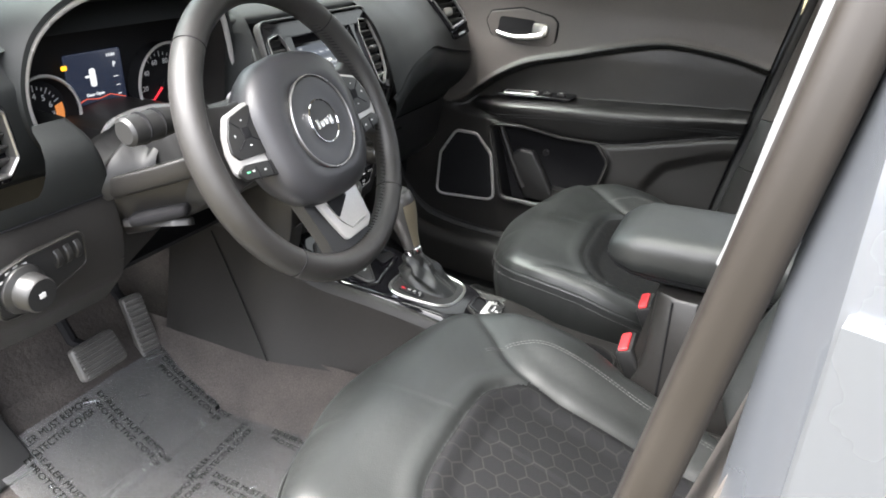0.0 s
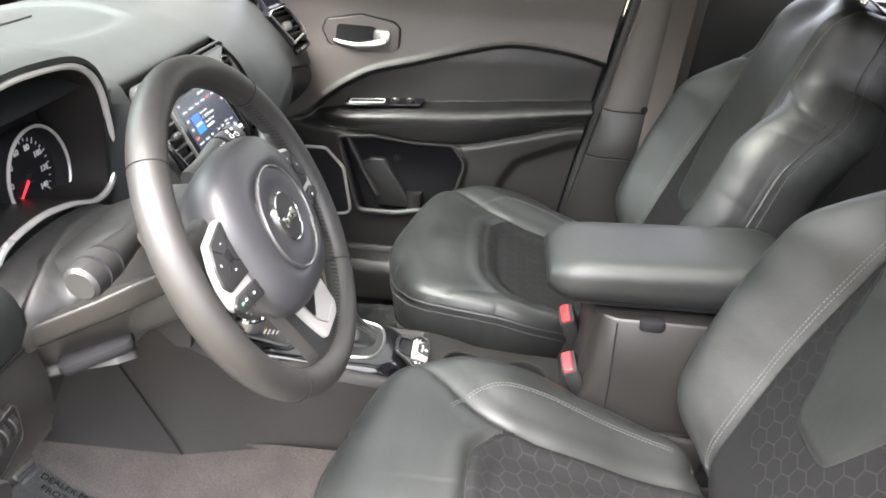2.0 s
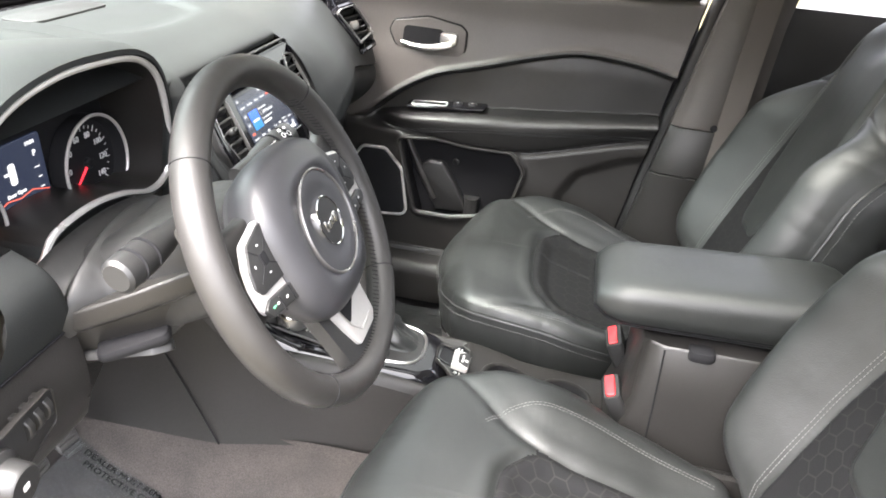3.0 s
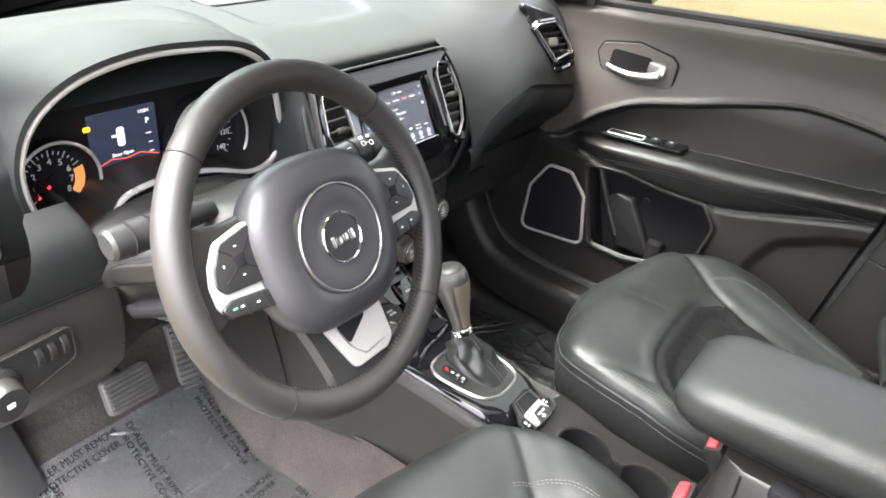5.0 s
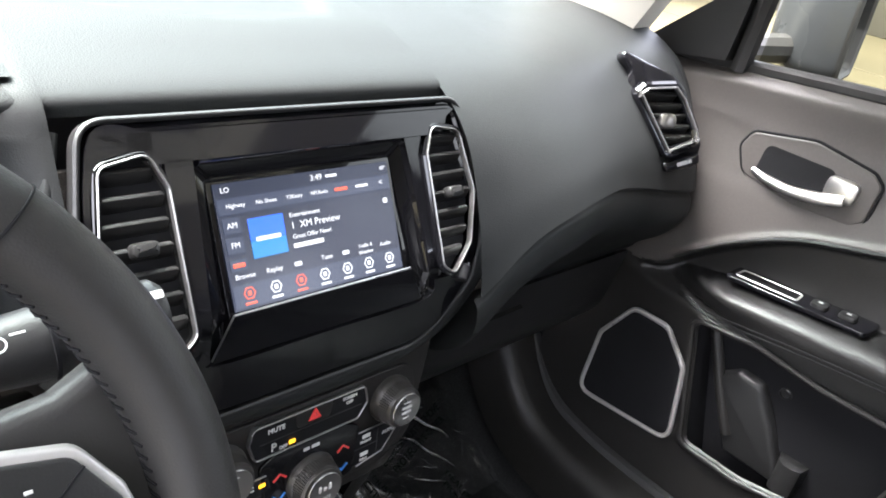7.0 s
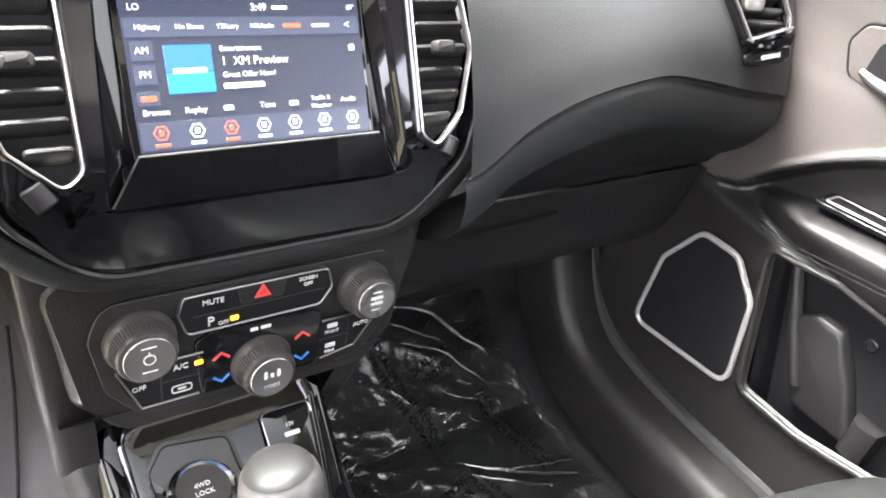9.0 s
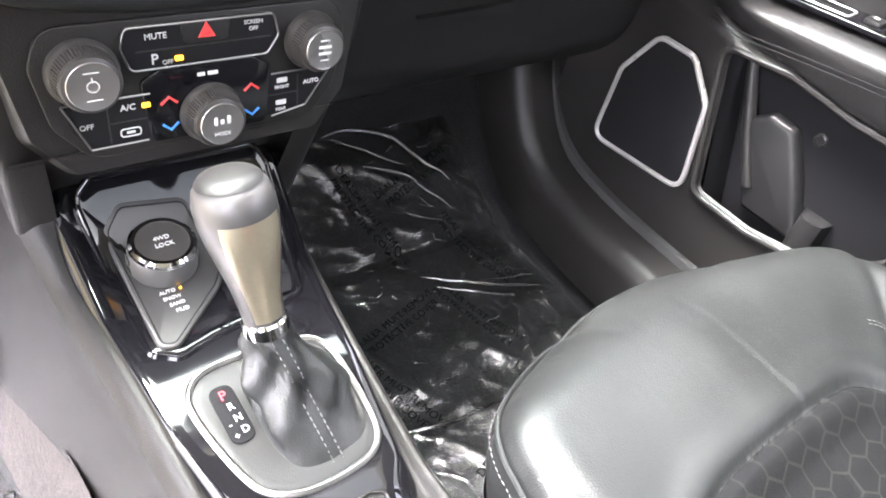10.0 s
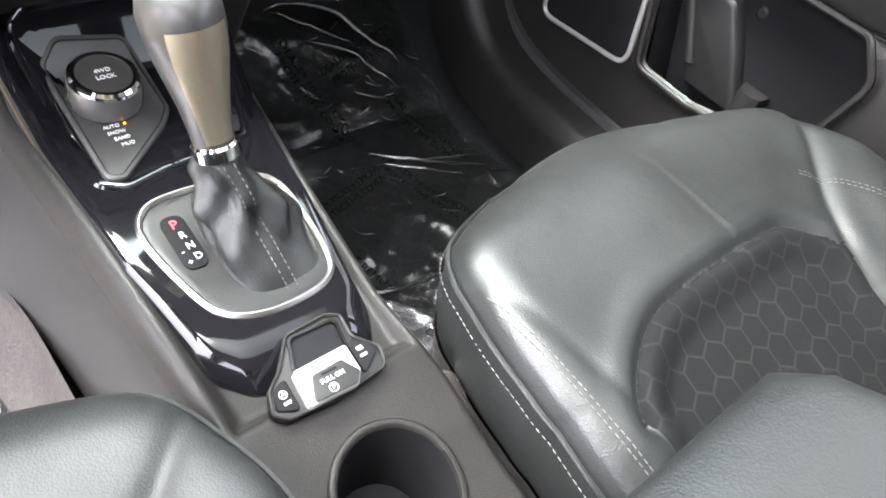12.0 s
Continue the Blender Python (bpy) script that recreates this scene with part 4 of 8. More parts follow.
# the screen
SC = ST @ Matrix.Translation((-0.002, 0.0, -0.006))
scr = part("touch_screen", plate(rrect(0.160, 0.094, 0.002, 2), 0.003, 0.0006, SC, base=-0.004), GLOSS, stack, "lit radio touch screen")
part("picture", plate(rrect(0.152, 0.087, 0.001, 2), 0.0006, 0.0002, SC, seg=1), SCREEN, scr)
SX = SC @ Matrix.Translation((0, 0, 0.0008))
parts("screen_bar", pieces(*[plate(rrect(w, h, 0.0006, 2, x, y), 0.0004, 0.0001, SX, seg=1) for x, y, w, h in ((0.0, 0.0275, 0.150, 0.011), (-0.067, 0.0145, 0.013, 0.011), (-0.067, 0.001, 0.013, 0.011), (-0.067, -0.0125, 0.013, 0.008), (0.0, -0.034, 0.150, 0.016))]), SCREEN_BAR, scr)
part("station_tile", plate(rrect(0.028, 0.0155, 0.0004, 2, -0.041, 0.0095), 0.0006, 0.0002, SX, seg=1), SCREEN_BLUE, scr)
part("station_tile_low", plate(rrect(0.028, 0.012, 0.0004, 2, -0.041, -0.0045), 0.0006, 0.0002, SX, seg=1), SCREEN_CYAN, scr)
def line(t, size, x, y, al="CENTER"):
    return words(t, size, SX @ Matrix.Translation((x, y, 0.0007)), al, 0.0001)
parts("screen_word", pieces(line("LO", 0.0052, -0.068, 0.0385), line("3:49", 0.0062, 0.006, 0.0385), line("69°", 0.0044, 0.070, 0.0385), line("Highway", 0.0042, -0.062, 0.0275), line("No Shoes", 0.0042, -0.038, 0.0275), line("Y2Kntry", 0.0040, -0.015, 0.0275), line("NFLRadio", 0.0038, 0.007, 0.0275), line("<", 0.007, 0.066, 0.0275), line("AM", 0.0055, -0.067, 0.0145), line("FM", 0.0055, -0.067, 0.001), line("Entertainment", 0.0046, -0.022, 0.0145, "LEFT"), line("1  XM Preview", 0.0072, -0.022, 0.007, "LEFT"), line("Great Offer Now!", 0.0046, -0.022, -0.001, "LEFT"), line("Browse", 0.0050, -0.064, -0.0205), line("Replay", 0.0050, -0.041, -0.0205), line("Tune", 0.0050, 0.004, -0.0205), line("Traffic &", 0.0040, 0.041, -0.0185), line("Weather", 0.0040, 0.041, -0.0235), line("Audio", 0.0046, 0.061, -0.0205), bars([(-0.009, -0.0075, 0.026, 0.0032), (0.047, 0.0275, 0.012, 0.002), (0.020, 0.0385, 0.010, 0.002), (-0.041, 0.0025, 0.020, 0.003), (-0.021, -0.0205, 0.006, 0.003), (0.022, -0.0205, 0.006, 0.003), (0.068, 0.013, 0.004, 0.004)], SX, depth=0.0008)), SCREEN_WHITE, scr, "white words")
parts("red_word", pieces(*[bars([r], SX, depth=0.0009) for r in ((0.027, 0.0275, 0.012, 0.0026), (-0.067, -0.0125, 0.009, 0.003))]), SCREEN_RED, scr)
for k in range(7):
    x = -0.063 + 0.021 * k
    part("icon", join(band(disc(0.0048, 6, x, -0.0325), 0.0009, 0.0008, 0.0002, SX), bars([(x, -0.0325, 0.003, 0.0035), (x, -0.0395, 0.009, 0.0018)], SX, depth=0.0008)), SCREEN_RED if k in (0, 2) else SCREEN_WHITE, scr)

# grey lip below the surround, and the climate panel
lip_o = [(-0.168, 0.085), (-0.185, 0.0), (-0.165, -0.078), (-0.125, -0.122), (-0.06, -0.136), (0, -0.138), (0.06, -0.136), (0.125, -0.122), (0.165, -0.078), (0.185, 0.0), (0.168, 0.085)]
part("soft_lip", tube(bent(([ST @ Vector((p[0], p[1], -0.010)) for p in curve(lip_o, 80)], []))[0], [0.0040 + 0.0085 * step(0.0, 0.34, k / 79) * step(1.01, 0.95, k / 79) for k in range(80)], 12), PAD, dash, flat=70)
hv_o = rounded([(-0.098, -0.062), (0.092, -0.062), (0.118, -0.03), (0.134, 0.066), (-0.140, 0.066), (-0.124, -0.03)], 0.014, 5)
part("stack_body", moved(loft([lift(inset(hv_o, -0.008), -0.09), lift(inset(hv_o, -0.006), -0.012), lift(hv_o, -0.002)]), HV), PLASTIC, dash, flat=50)
clim_o = rounded([(-0.088, -0.050), (0.085, -0.050), (0.108, -0.022), (0.116, 0.022), (0.108, 0.048), (-0.108, 0.048), (-0.118, 0.022), (-0.110, -0.022)], [0.026, 0.026, 0.02, 0.02, 0.024, 0.024, 0.02, 0.02], 6)
clim = part("climate_panel", plate(clim_o, 0.004, 0.001, HV, base=-0.003), PLASTIC, dash, "dark climate and radio control panel")
def soft_key(name, pts, label="", mat=DARK, r=0.004):
    return part(name, plate(rounded(pts, r, 3), 0.004, 0.001, HV, base=0.0005), mat, clim, label)
up = [(-0.054, 0.012), (0.046, 0.012), (0.056, 0.026), (0.052, 0.044), (-0.056, 0.044), (-0.060, 0.030)]
part("upper_keys", plate(rounded(up, 0.005, 3), 0.003, 0.0008, HV, base=0.0005), MATT, clim)
part("upper_trim", band(rounded([(p[0] * 1.02, p[1]) for p in up], 0.006, 3), 0.0014, 0.0045, 0.0005, HV, base=0.0005), RINGS, clim, "thin chrome line")
soft_key("hazard_button", [(-0.016, 0.028), (0.016, 0.028), (0.019, 0.044), (-0.019, 0.044)])
tri2 = [Vector((0.0075 * math.cos(radians(a)), 0.0355 + 0.0075 * math.sin(radians(a)))) for a in (210, 330, 90)]
part("hazard_sign", band(tri2, 0.0022, 0.0008, 0.0002, HV @ Matrix.Translation((0, 0, 0.0045))), RED_MARK, clim, "red warning triangle")
part("hazard_fill", plate(inset(tri2, 0.0026), 0.0004, 0.0001, HV @ Matrix.Translation((0, 0, 0.0045)), seg=1), RED_MARK, clim)
low_l = [(-0.104, -0.006), (-0.098, -0.026), (-0.088, -0.040), (-0.044, -0.040), (-0.044, -0.006)]
low_r = [(0.044, -0.040), (0.076, -0.040), (0.092, -0.026), (0.102, -0.006), (0.044, -0.006)]
for nm, o in (("left_keys", low_l), ("right_keys", low_r)):
    part(nm, plate(rounded(o, 0.004, 3), 0.003, 0.0008, HV, base=0.0005), MATT, clim)
for a, b in (((-0.044, -0.005), (-0.103, -0.005)), ((-0.103, -0.005), (-0.088, -0.041)), ((-0.088, -0.041), (-0.048, -0.041)), ((0.050, -0.005), (0.103, -0.005)), ((0.103, -0.005), (0.080, -0.036)), ((0.080, -0.036), (0.050, -0.041))):
    part("key_trim", tube([HV @ Vector((*a, 0.004)), HV @ Vector((*b, 0.004))], 0.0008, 6), RINGS, clim)
part("key_gap", bars([(-0.074, -0.023, 0.001, 0.032), (-0.058, -0.0235, 0.030, 0.001), (0.073, -0.023, 0.001, 0.030), (0.060, -0.023, 0.028, 0.001), (0.0, 0.026, 0.10, 0.001)], HV @ Matrix.Translation((0, 0, 0.0034)), depth=0.0004), DARK, clim)
part("temperature_keys", plate(rounded([(-0.046, -0.044), (0.046, -0.044), (0.050, 0.004), (0.034, 0.012), (-0.034, 0.012), (-0.050, 0.004)], 0.006, 3), 0.0035, 0.001, HV, base=0.0005), GLOSS, clim)
def knob(x, y, r, h, name, ink):
    k = HV @ Matrix.Translation((x, y, 0.0))
    ob = part(name, turned([(r * 1.16, 0.0005), (r * 1.18, 0.004), (r * 1.12, 0.008), (r * 1.06, 0.010), (r * 0.99, h - 0.004), (r * 0.93, h - 0.001), (r * 0.80, h), (r * 0.74, h - 0.001), (0.0005, h - 0.001)], k, 48), KNOB, clim, "grey ridged rotary knob")
    part("grip_rib", join(*[tube([k @ Vector((r * 1.065 * math.cos(a), r * 1.065 * math.sin(a), 0.010)), k @ Vector((r * 0.995 * math.cos(a), r * 0.995 * math.sin(a), h - 0.004))], 0.0005, 4) for a in span(0, 2 * math.pi, 61)[:-1]]), KNOB, ob, "fine ribs round the grip")
    part("knob_ring", turned([(r * 0.72, h - 0.0008), (r * 0.82, h + 0.0004), (r * 0.79, h + 0.0013), (r * 0.74, h + 0.0009)], k, 40), RINGS, ob, "thin silver ring")
    part("knob_face", turned([(r * 0.73, h - 0.0010), (r * 0.73, h + 0.0003), (0.0005, h + 0.0006)], k, 40), DARK, ob)
    part("knob_print", moved(join(*ink), k @ Matrix.Translation((0, 0, h + 0.0007))), WHITE_MARK, ob, "white print")
    return ob
ident = Matrix()
power = [band(disc(0.0042, 16), 0.0009, 0.0004, 0.0001, ident), bars([(0, 0.0045, 0.001, 0.004)], ident), bars([(0, 0.0095, 0.010, 0.0010), (0, -0.0095, 0.010, 0.0010)], ident)]
knob(-0.0855, 0.016, 0.0205, 0.024, "volume_knob", power)
knob(0.0850, 0.018, 0.0195, 0.024, "tune_knob", [bars([(0, 0.0075, 0.008, 0.0012), (0, 0.0025, 0.011, 0.0024), (0, -0.0025, 0.011, 0.0024), (0, -0.008, 0.008, 0.0012)], ident)])
knob(0.000, -0.028, 0.0205, 0.024, "fan_knob", [words("MODE", 0.0045, Matrix.Translation((0, -0.008, 0))), bars([(-0.005, 0.003, 0.003, 0.007), (0.0, 0.002, 0.003, 0.004), (0.005, 0.003, 0.003, 0.007)], ident)])
HF = HV @ Matrix.Translation((0, 0, 0.0042))
parts("key_word", pieces(words("MUTE", 0.0060, HF @ Matrix.Translation((-0.036, 0.036, 0))), words("SCREEN", 0.0042, HF @ Matrix.Translation((0.036, 0.0385, 0))), words("OFF", 0.0042, HF @ Matrix.Translation((0.036, 0.0335, 0))), words("P", 0.0105, HF @ Matrix.Translation((-0.038, 0.0195, 0))), words("OFF", 0.0045, HF @ Matrix.Translation((-0.029, 0.0165, 0))), words("OFF", 0.0055, HF @ Matrix.Translation((-0.089, -0.023, 0))), words("A/C", 0.0065, HF @ Matrix.Translation((-0.060, -0.013, 0))), words("FRONT", 0.0038, HF @ Matrix.Translation((0.059, -0.017, 0))), words("REAR", 0.0038, HF @ Matrix.Translation((0.058, -0.036, 0))), words("AUTO", 0.0050, HF @ Matrix.Translation((0.085, -0.016, 0))), band(rrect(0.015, 0.007, 0.003, 3, -0.060, -0.032), 0.001, 0.0004, 0.0001, HF), bars([(0.059, -0.011, 0.009, 0.004), (0.058, -0.030, 0.009, 0.004), (-0.006, 0.004, 0.006, 0.003), (0.003, 0.004, 0.008, 0.003), (-0.060, -0.032, 0.006, 0.002)], HF)), WHITE_MARK, clim, "white key words and symbols")
parts("amber_lamp", [bars([r], HF) for r in ((-0.021, 0.0185, 0.006, 0.0038), (-0.0475, -0.013, 0.006, 0.0036))], LIT_AMBER, clim, "lit amber lamp")
def chevron(x, y, s):
    return tube([HF @ Vector((x - 0.006, y - 0.003 * s, 0)), HF @ Vector((x, y + 0.002 * s, 0)), HF @ Vector((x + 0.006, y - 0.003 * s, 0))], 0.0011, 6)
parts("warm_mark", pieces(chevron(-0.031, -0.012, 1), chevron(0.033, -0.012, 1)), RED_MARK, clim, "red chevron")
parts("cool_mark", pieces(chevron(-0.031, -0.034, -1), chevron(0.033, -0.034, -1)), BLUE_MARK, clim, "blue chevron")

for s in (-1, 1):
    def flank(u, v, s=s):
        e = curve([(0.152, 0.032, 0.930), (0.149, 0.026, 0.87), (0.146, 0.028, 0.80), (0.143, 0.036, 0.755), (0.1405, 0.048, 0.708)], 20) if s < 0 else curve([(0.146, 0.032, 0.930), (0.138, 0.026, 0.87), (0.124, 0.028, 0.80), (0.112, 0.044, 0.73), (0.106, 0.066, 0.66)], 20)
        x, y, z = e[min(19, int(round(v * 19)))]
        if u < 0.15:
            return Vector((s * (x - 0.030 * (1 - u / 0.15) ** 2), y + 0.004 * (u / 0.15) ** 2 - 0.004, z))
        return Vector((s * (x + (0.002 if s < 0 else 0.010) * (u - 0.15)), y + (u - 0.15) * 0.36, z))
    part("stack_flank", grid(flank, [0, 0.03, 0.06, 0.09, 0.12, 0.15, 0.3, 0.6, 1.0], span(0, 1, 20)), PLASTIC, dash, "dark plastic flank of the centre stack", flat=70)

part("stack_foot", grid(lambda u, v: Vector((u, 0.008 + 0.060 * v, 0.800 - 0.086 * v + 0.012 * math.sin(math.pi * v))), span(-0.139, 0.112, 8), span(0, 1, 8)), PLASTIC, dash, flat=70)
# glove box below the passenger wing
gb = part("glove_box", grid(lambda u, v: Vector((u, 0.112 + 0.03 * v + 0.11 * max(0, v - 0.45) ** 2 * 3, 0.842 - 0.20 * v)), span(0.145, 0.655, 24), span(0, 1, 14)), DARK, dash, "dark glove box lid", flat=60)
part("glove_handle", thick(([Vector(p) for p in ((0.262, 0.107, 0.816), (0.350, 0.102, 0.822), (0.384, 0.098, 0.828), (0.394, 0.100, 0.812), (0.350, 0.106, 0.812))], [(0, 1, 2, 3, 4)]), 0.006), SLAT, gb, "grey release handle")
part("passenger_under", thick(grid(lambda u, v: Vector((u, 0.25 + 0.28 * v, 0.64 + 0.02 * v)), span(0.14, 0.66, 4), span(0, 1, 4)), 0.006), MATT, dash)

# ---- steering column with its stalks ----
WH = frame_at((-0.3685, -0.154, 1.042), (1, 0, 0), (0, 0.454, 0.891))   # the wheel's plane; z points to the driver
col = thing("steering_column", (-0.38, 0.05, 0.97), "dark grey plastic steering column cover with two stalks", "steering column")
secs = []
for d, w, h, dy in ((0.045, 0.050, 0.040, 0.004), (0.055, 0.064, 0.050, 0.008), (0.10, 0.076, 0.056, 0.012), (0.16, 0.080, 0.058, 0.014), (0.24, 0.088, 0.060, 0.014)):
    secs.append([WH @ Vector((p.x, p.y + dy, -d)) for p in rrect(2 * w, 2 * h, 0.03, 6)])
part("shroud", loft(secs), VINYL, col, flat=50)
part("shroud_seam", tube([WH @ Vector((-0.062 - 0.012 * f, -0.012, -0.055 - 0.15 * f)) for f in span(0, 1, 6)], 0.0012, 6), MATT, col)
def trough(rows, x0=-0.383):
    secs = []
    for y, w, zt, zb, wb in rows:
        pts = rounded([(-wb, zb), (wb, zb), (w, zt), (-w, zt)], [0.018, 0.018, 0.004, 0.004], 5)
        secs.append([Vector((x0 + p.x, y + (p.y - zt) * 0.25, p.y)) for p in pts])
    return loft(secs)
part("shroud_ledge", trough([(-0.085, 0.056, 1.022, 1.000, 0.054), (-0.078, 0.062, 1.022, 0.996, 0.060), (-0.02, 0.090, 0.998, 0.972, 0.088), (0.04, 0.116, 0.976, 0.950, 0.113), (0.10, 0.126, 0.955, 0.932, 0.122)]), PLASTIC, col, "brown-grey edge of the lower column cover", flat=40)
part("lower_shroud", trough([(-0.072, 0.048, 1.000, 0.975, 0.036), (-0.02, 0.080, 0.975, 0.925, 0.056), (0.04, 0.104, 0.952, 0.895, 0.074), (0.12, 0.116, 0.935, 0.868, 0.086)]), PLASTIC, col, "dark lower column cover", flat=40)
part("lever_slot", block(0, 0, 0, 0.055, 0.075, 0.014, 0.005, frame_at((-0.452, 0.000, 0.930), (1, 0.55, 0.0), (-0.5, 1, -0.3))), MATT, col, "dark slot above the tilt lever")
part("tilt_lever", plate(rounded([(-0.045, -0.014), (0.030, -0.018), (0.048, -0.006), (0.044, 0.012), (-0.040, 0.016)], 0.007, 4), 0.010, 0.004, frame_at((-0.456, 0.006, 0.909), (0.25, -0.95, 0.15), (0.9, 0.25, -0.3))), GREY, col, "grey tilt lever")
def stalk(s, tip, label):
    root = WH @ Vector((0.060 * s, 0.062, -0.080))
    t = Vector(tip)
    d = (t - root)
    path = [root + d * f for f in (0, 0.30, 0.36, 0.55, 0.62, 0.64, 0.80, 0.82, 0.97, 1.0)]
    ob = part("stalk", tube(path, [0.012, 0.0125, 0.014, 0.0165, 0.0172, 0.0172, 0.0172, 0.0172, 0.0165, 0.013], 20, squash=0.85), DARK, col, label)
    part("stalk_groove", join(*[tube([root + d * f, root + d * (f + 0.012)], 0.0178, 20) for f in (0.63, 0.81)]), MATT, ob)
    return ob, root, d
so, sr, sd = stalk(-1, (-0.549, -0.056, 1.062), "black indicator stalk with a ribbed grip")
wo, wr, wd = stalk(1, (-0.168, -0.062, 1.070), "black wiper stalk with white symbols")
f = frame_at(wr + wd * 0.62 + Vector((0, -0.0125, 0.0135)), wd, (0, 0.74, 0.67))
parts("symbol", pieces(*[band(disc(0.0036, 12, x, y), 0.0008, 0.0005, 0.0001, f) for x, y in ((-0.02, 0.0), (0.012, 0.002), (0.024, 0.0))], bars([(-0.012, 0.003, 0.006, 0.001), (-0.028, -0.002, 0.007, 0.003), (0.012, 0.010, 0.006, 0.004), (0.024, 0.009, 0.005, 0.003), (0.044, 0.004, 0.010, 0.004), (0.018, 0.002, 0.003, 0.0008)], f)), WHITE_MARK, wo, "white wiper symbols")

# ---- steering wheel ----
wheel = thing("steering_wheel", tuple(WH.translation), "black leather-wrapped steering wheel with silver spoke trim", "steering wheel")
R = 0.1715
def rim_section(a):
    c = Vector((R * math.cos(a), R * math.sin(a), 0))
    out = []
    flat_side = 0.0022 * (abs(math.sin(a)) < 0.5)
    for j in range(20):
        b = 2 * math.pi * j / 20
        r = 0.0168
        q = Vector((math.cos(a), math.sin(a), 0)) * (r * math.cos(b) * 0.98) + Vector((0, 0, 1)) * (r * math.sin(b) * 1.06)
        out.append(WH @ (c + q))
    return out
part("rim", loft([rim_section(2 * math.pi * i / 144) for i in range(144)], ring=True), WRAP, wheel, "smooth black leather rim", flat=70)
for deg in (136, 44, 317, 231):
    a = radians(deg)
    sec = [WH @ (Vector((R * math.cos(a), R * math.sin(a), 0)) + (Vector((math.cos(a), math.sin(a), 0)) * math.cos(b) * 0.98 + Vector((0, 0, 1)) * math.sin(b) * 1.06) * 0.0169) for b in span(0, 2 * math.pi, 29)[:-1]]
    part("rim_seam", tube(sec, 0.0006, 5, True), MATT, wheel)
# inner lacing
lace = []
for i in range(360):
    a = radians(i)
    dg = i % 360
    if 48 < dg < 132:
        continue
    if i % 2 == 0:
        o = WH @ Vector(((R - 0.0170) * math.cos(a), (R - 0.0170) * math.sin(a), 0.002))
        p1 = WH @ Vector(((R - 0.0160) * math.cos(a - 0.012), (R - 0.0160) * math.sin(a - 0.012), 0.0062))
        p2 = WH @ Vector(((R - 0.0160) * math.cos(a + 0.012), (R - 0.0160) * math.sin(a + 0.012), -0.002))
        lace.append(tube([p1, o, p2], 0.0006, 4))
part("stitching", join(*lace), MATT, wheel, "black cross stitching inside the rim")

# padded hub
hub_o = [Vector((p[0], p[1])) for p in curve([(0.0, -0.092), (0.055, -0.085), (0.088, -0.052), (0.098, 0.0), (0.094, 0.045), (0.062, 0.082), (0.0, 0.092), (-0.062, 0.082), (-0.094, 0.045), (-0.098, 0.0), (-0.088, -0.052), (-0.055, -0.085)], 72, True)]
def ring_at(sc, z):
    return [WH @ Vector((p.x * sc, p.y * sc, z + (0.007 if z > 0 else 0.0))) for p in hub_o]
WB = WH @ Matrix.Translation((0, 0, 0.007))   # the badge stands on the raised hub
part("hub_pad", loft([ring_at(0.82, -0.035), ring_at(0.92, -0.020), ring_at(0.985, -0.006), ring_at(0.99, 0.002), ring_at(0.95, 0.012), ring_at(0.86, 0.0195), ring_at(0.72, 0.0240), ring_at(0.60, 0.0255), ring_at(0.58, 0.0235), ring_at(0.3, 0.0235)]), HUB, wheel, "grained dark grey airbag cover", flat=60)
part("hub_ring", band(disc(0.0570, 64), 0.0026, 0.0040, 0.0010, WB, base=0.0235), RINGS, wheel, "thin chrome ring")
part("hub_disc", turned([(0.0538, 0.0235), (0.0535, 0.0255), (0.040, 0.0262), (0.036, 0.0250), (0.027, 0.0252), (0.0005, 0.0252)], WB, 64), HUB, wheel)
part("emblem_ring", band(disc(0.0268, 48), 0.0018, 0.003, 0.0008, WB, base=0.0245), CHROME, wheel, "small chrome ring")
part("emblem_disc", turned([(0.0250, 0.0245), (0.0250, 0.0262), (0.0005, 0.0264)], WB, 40), DARK, wheel)
part("emblem_bars", join(*[plate(rrect(w, h, 0.0015, 3, x, y), 0.0012, 0.0004, WB @ Matrix.Rotation(radians(8), 4, "Z") @ Matrix.Translation((0, 0, 0.0262))) for x, y, w, h in ((-0.014, 0.000, 0.004, 0.012), (-0.006, -0.002, 0.007, 0.008), (0.003, -0.002, 0.007, 0.008), (0.0125, -0.003, 0.007, 0.012))]), SATIN, wheel, "plain silver badge shapes")

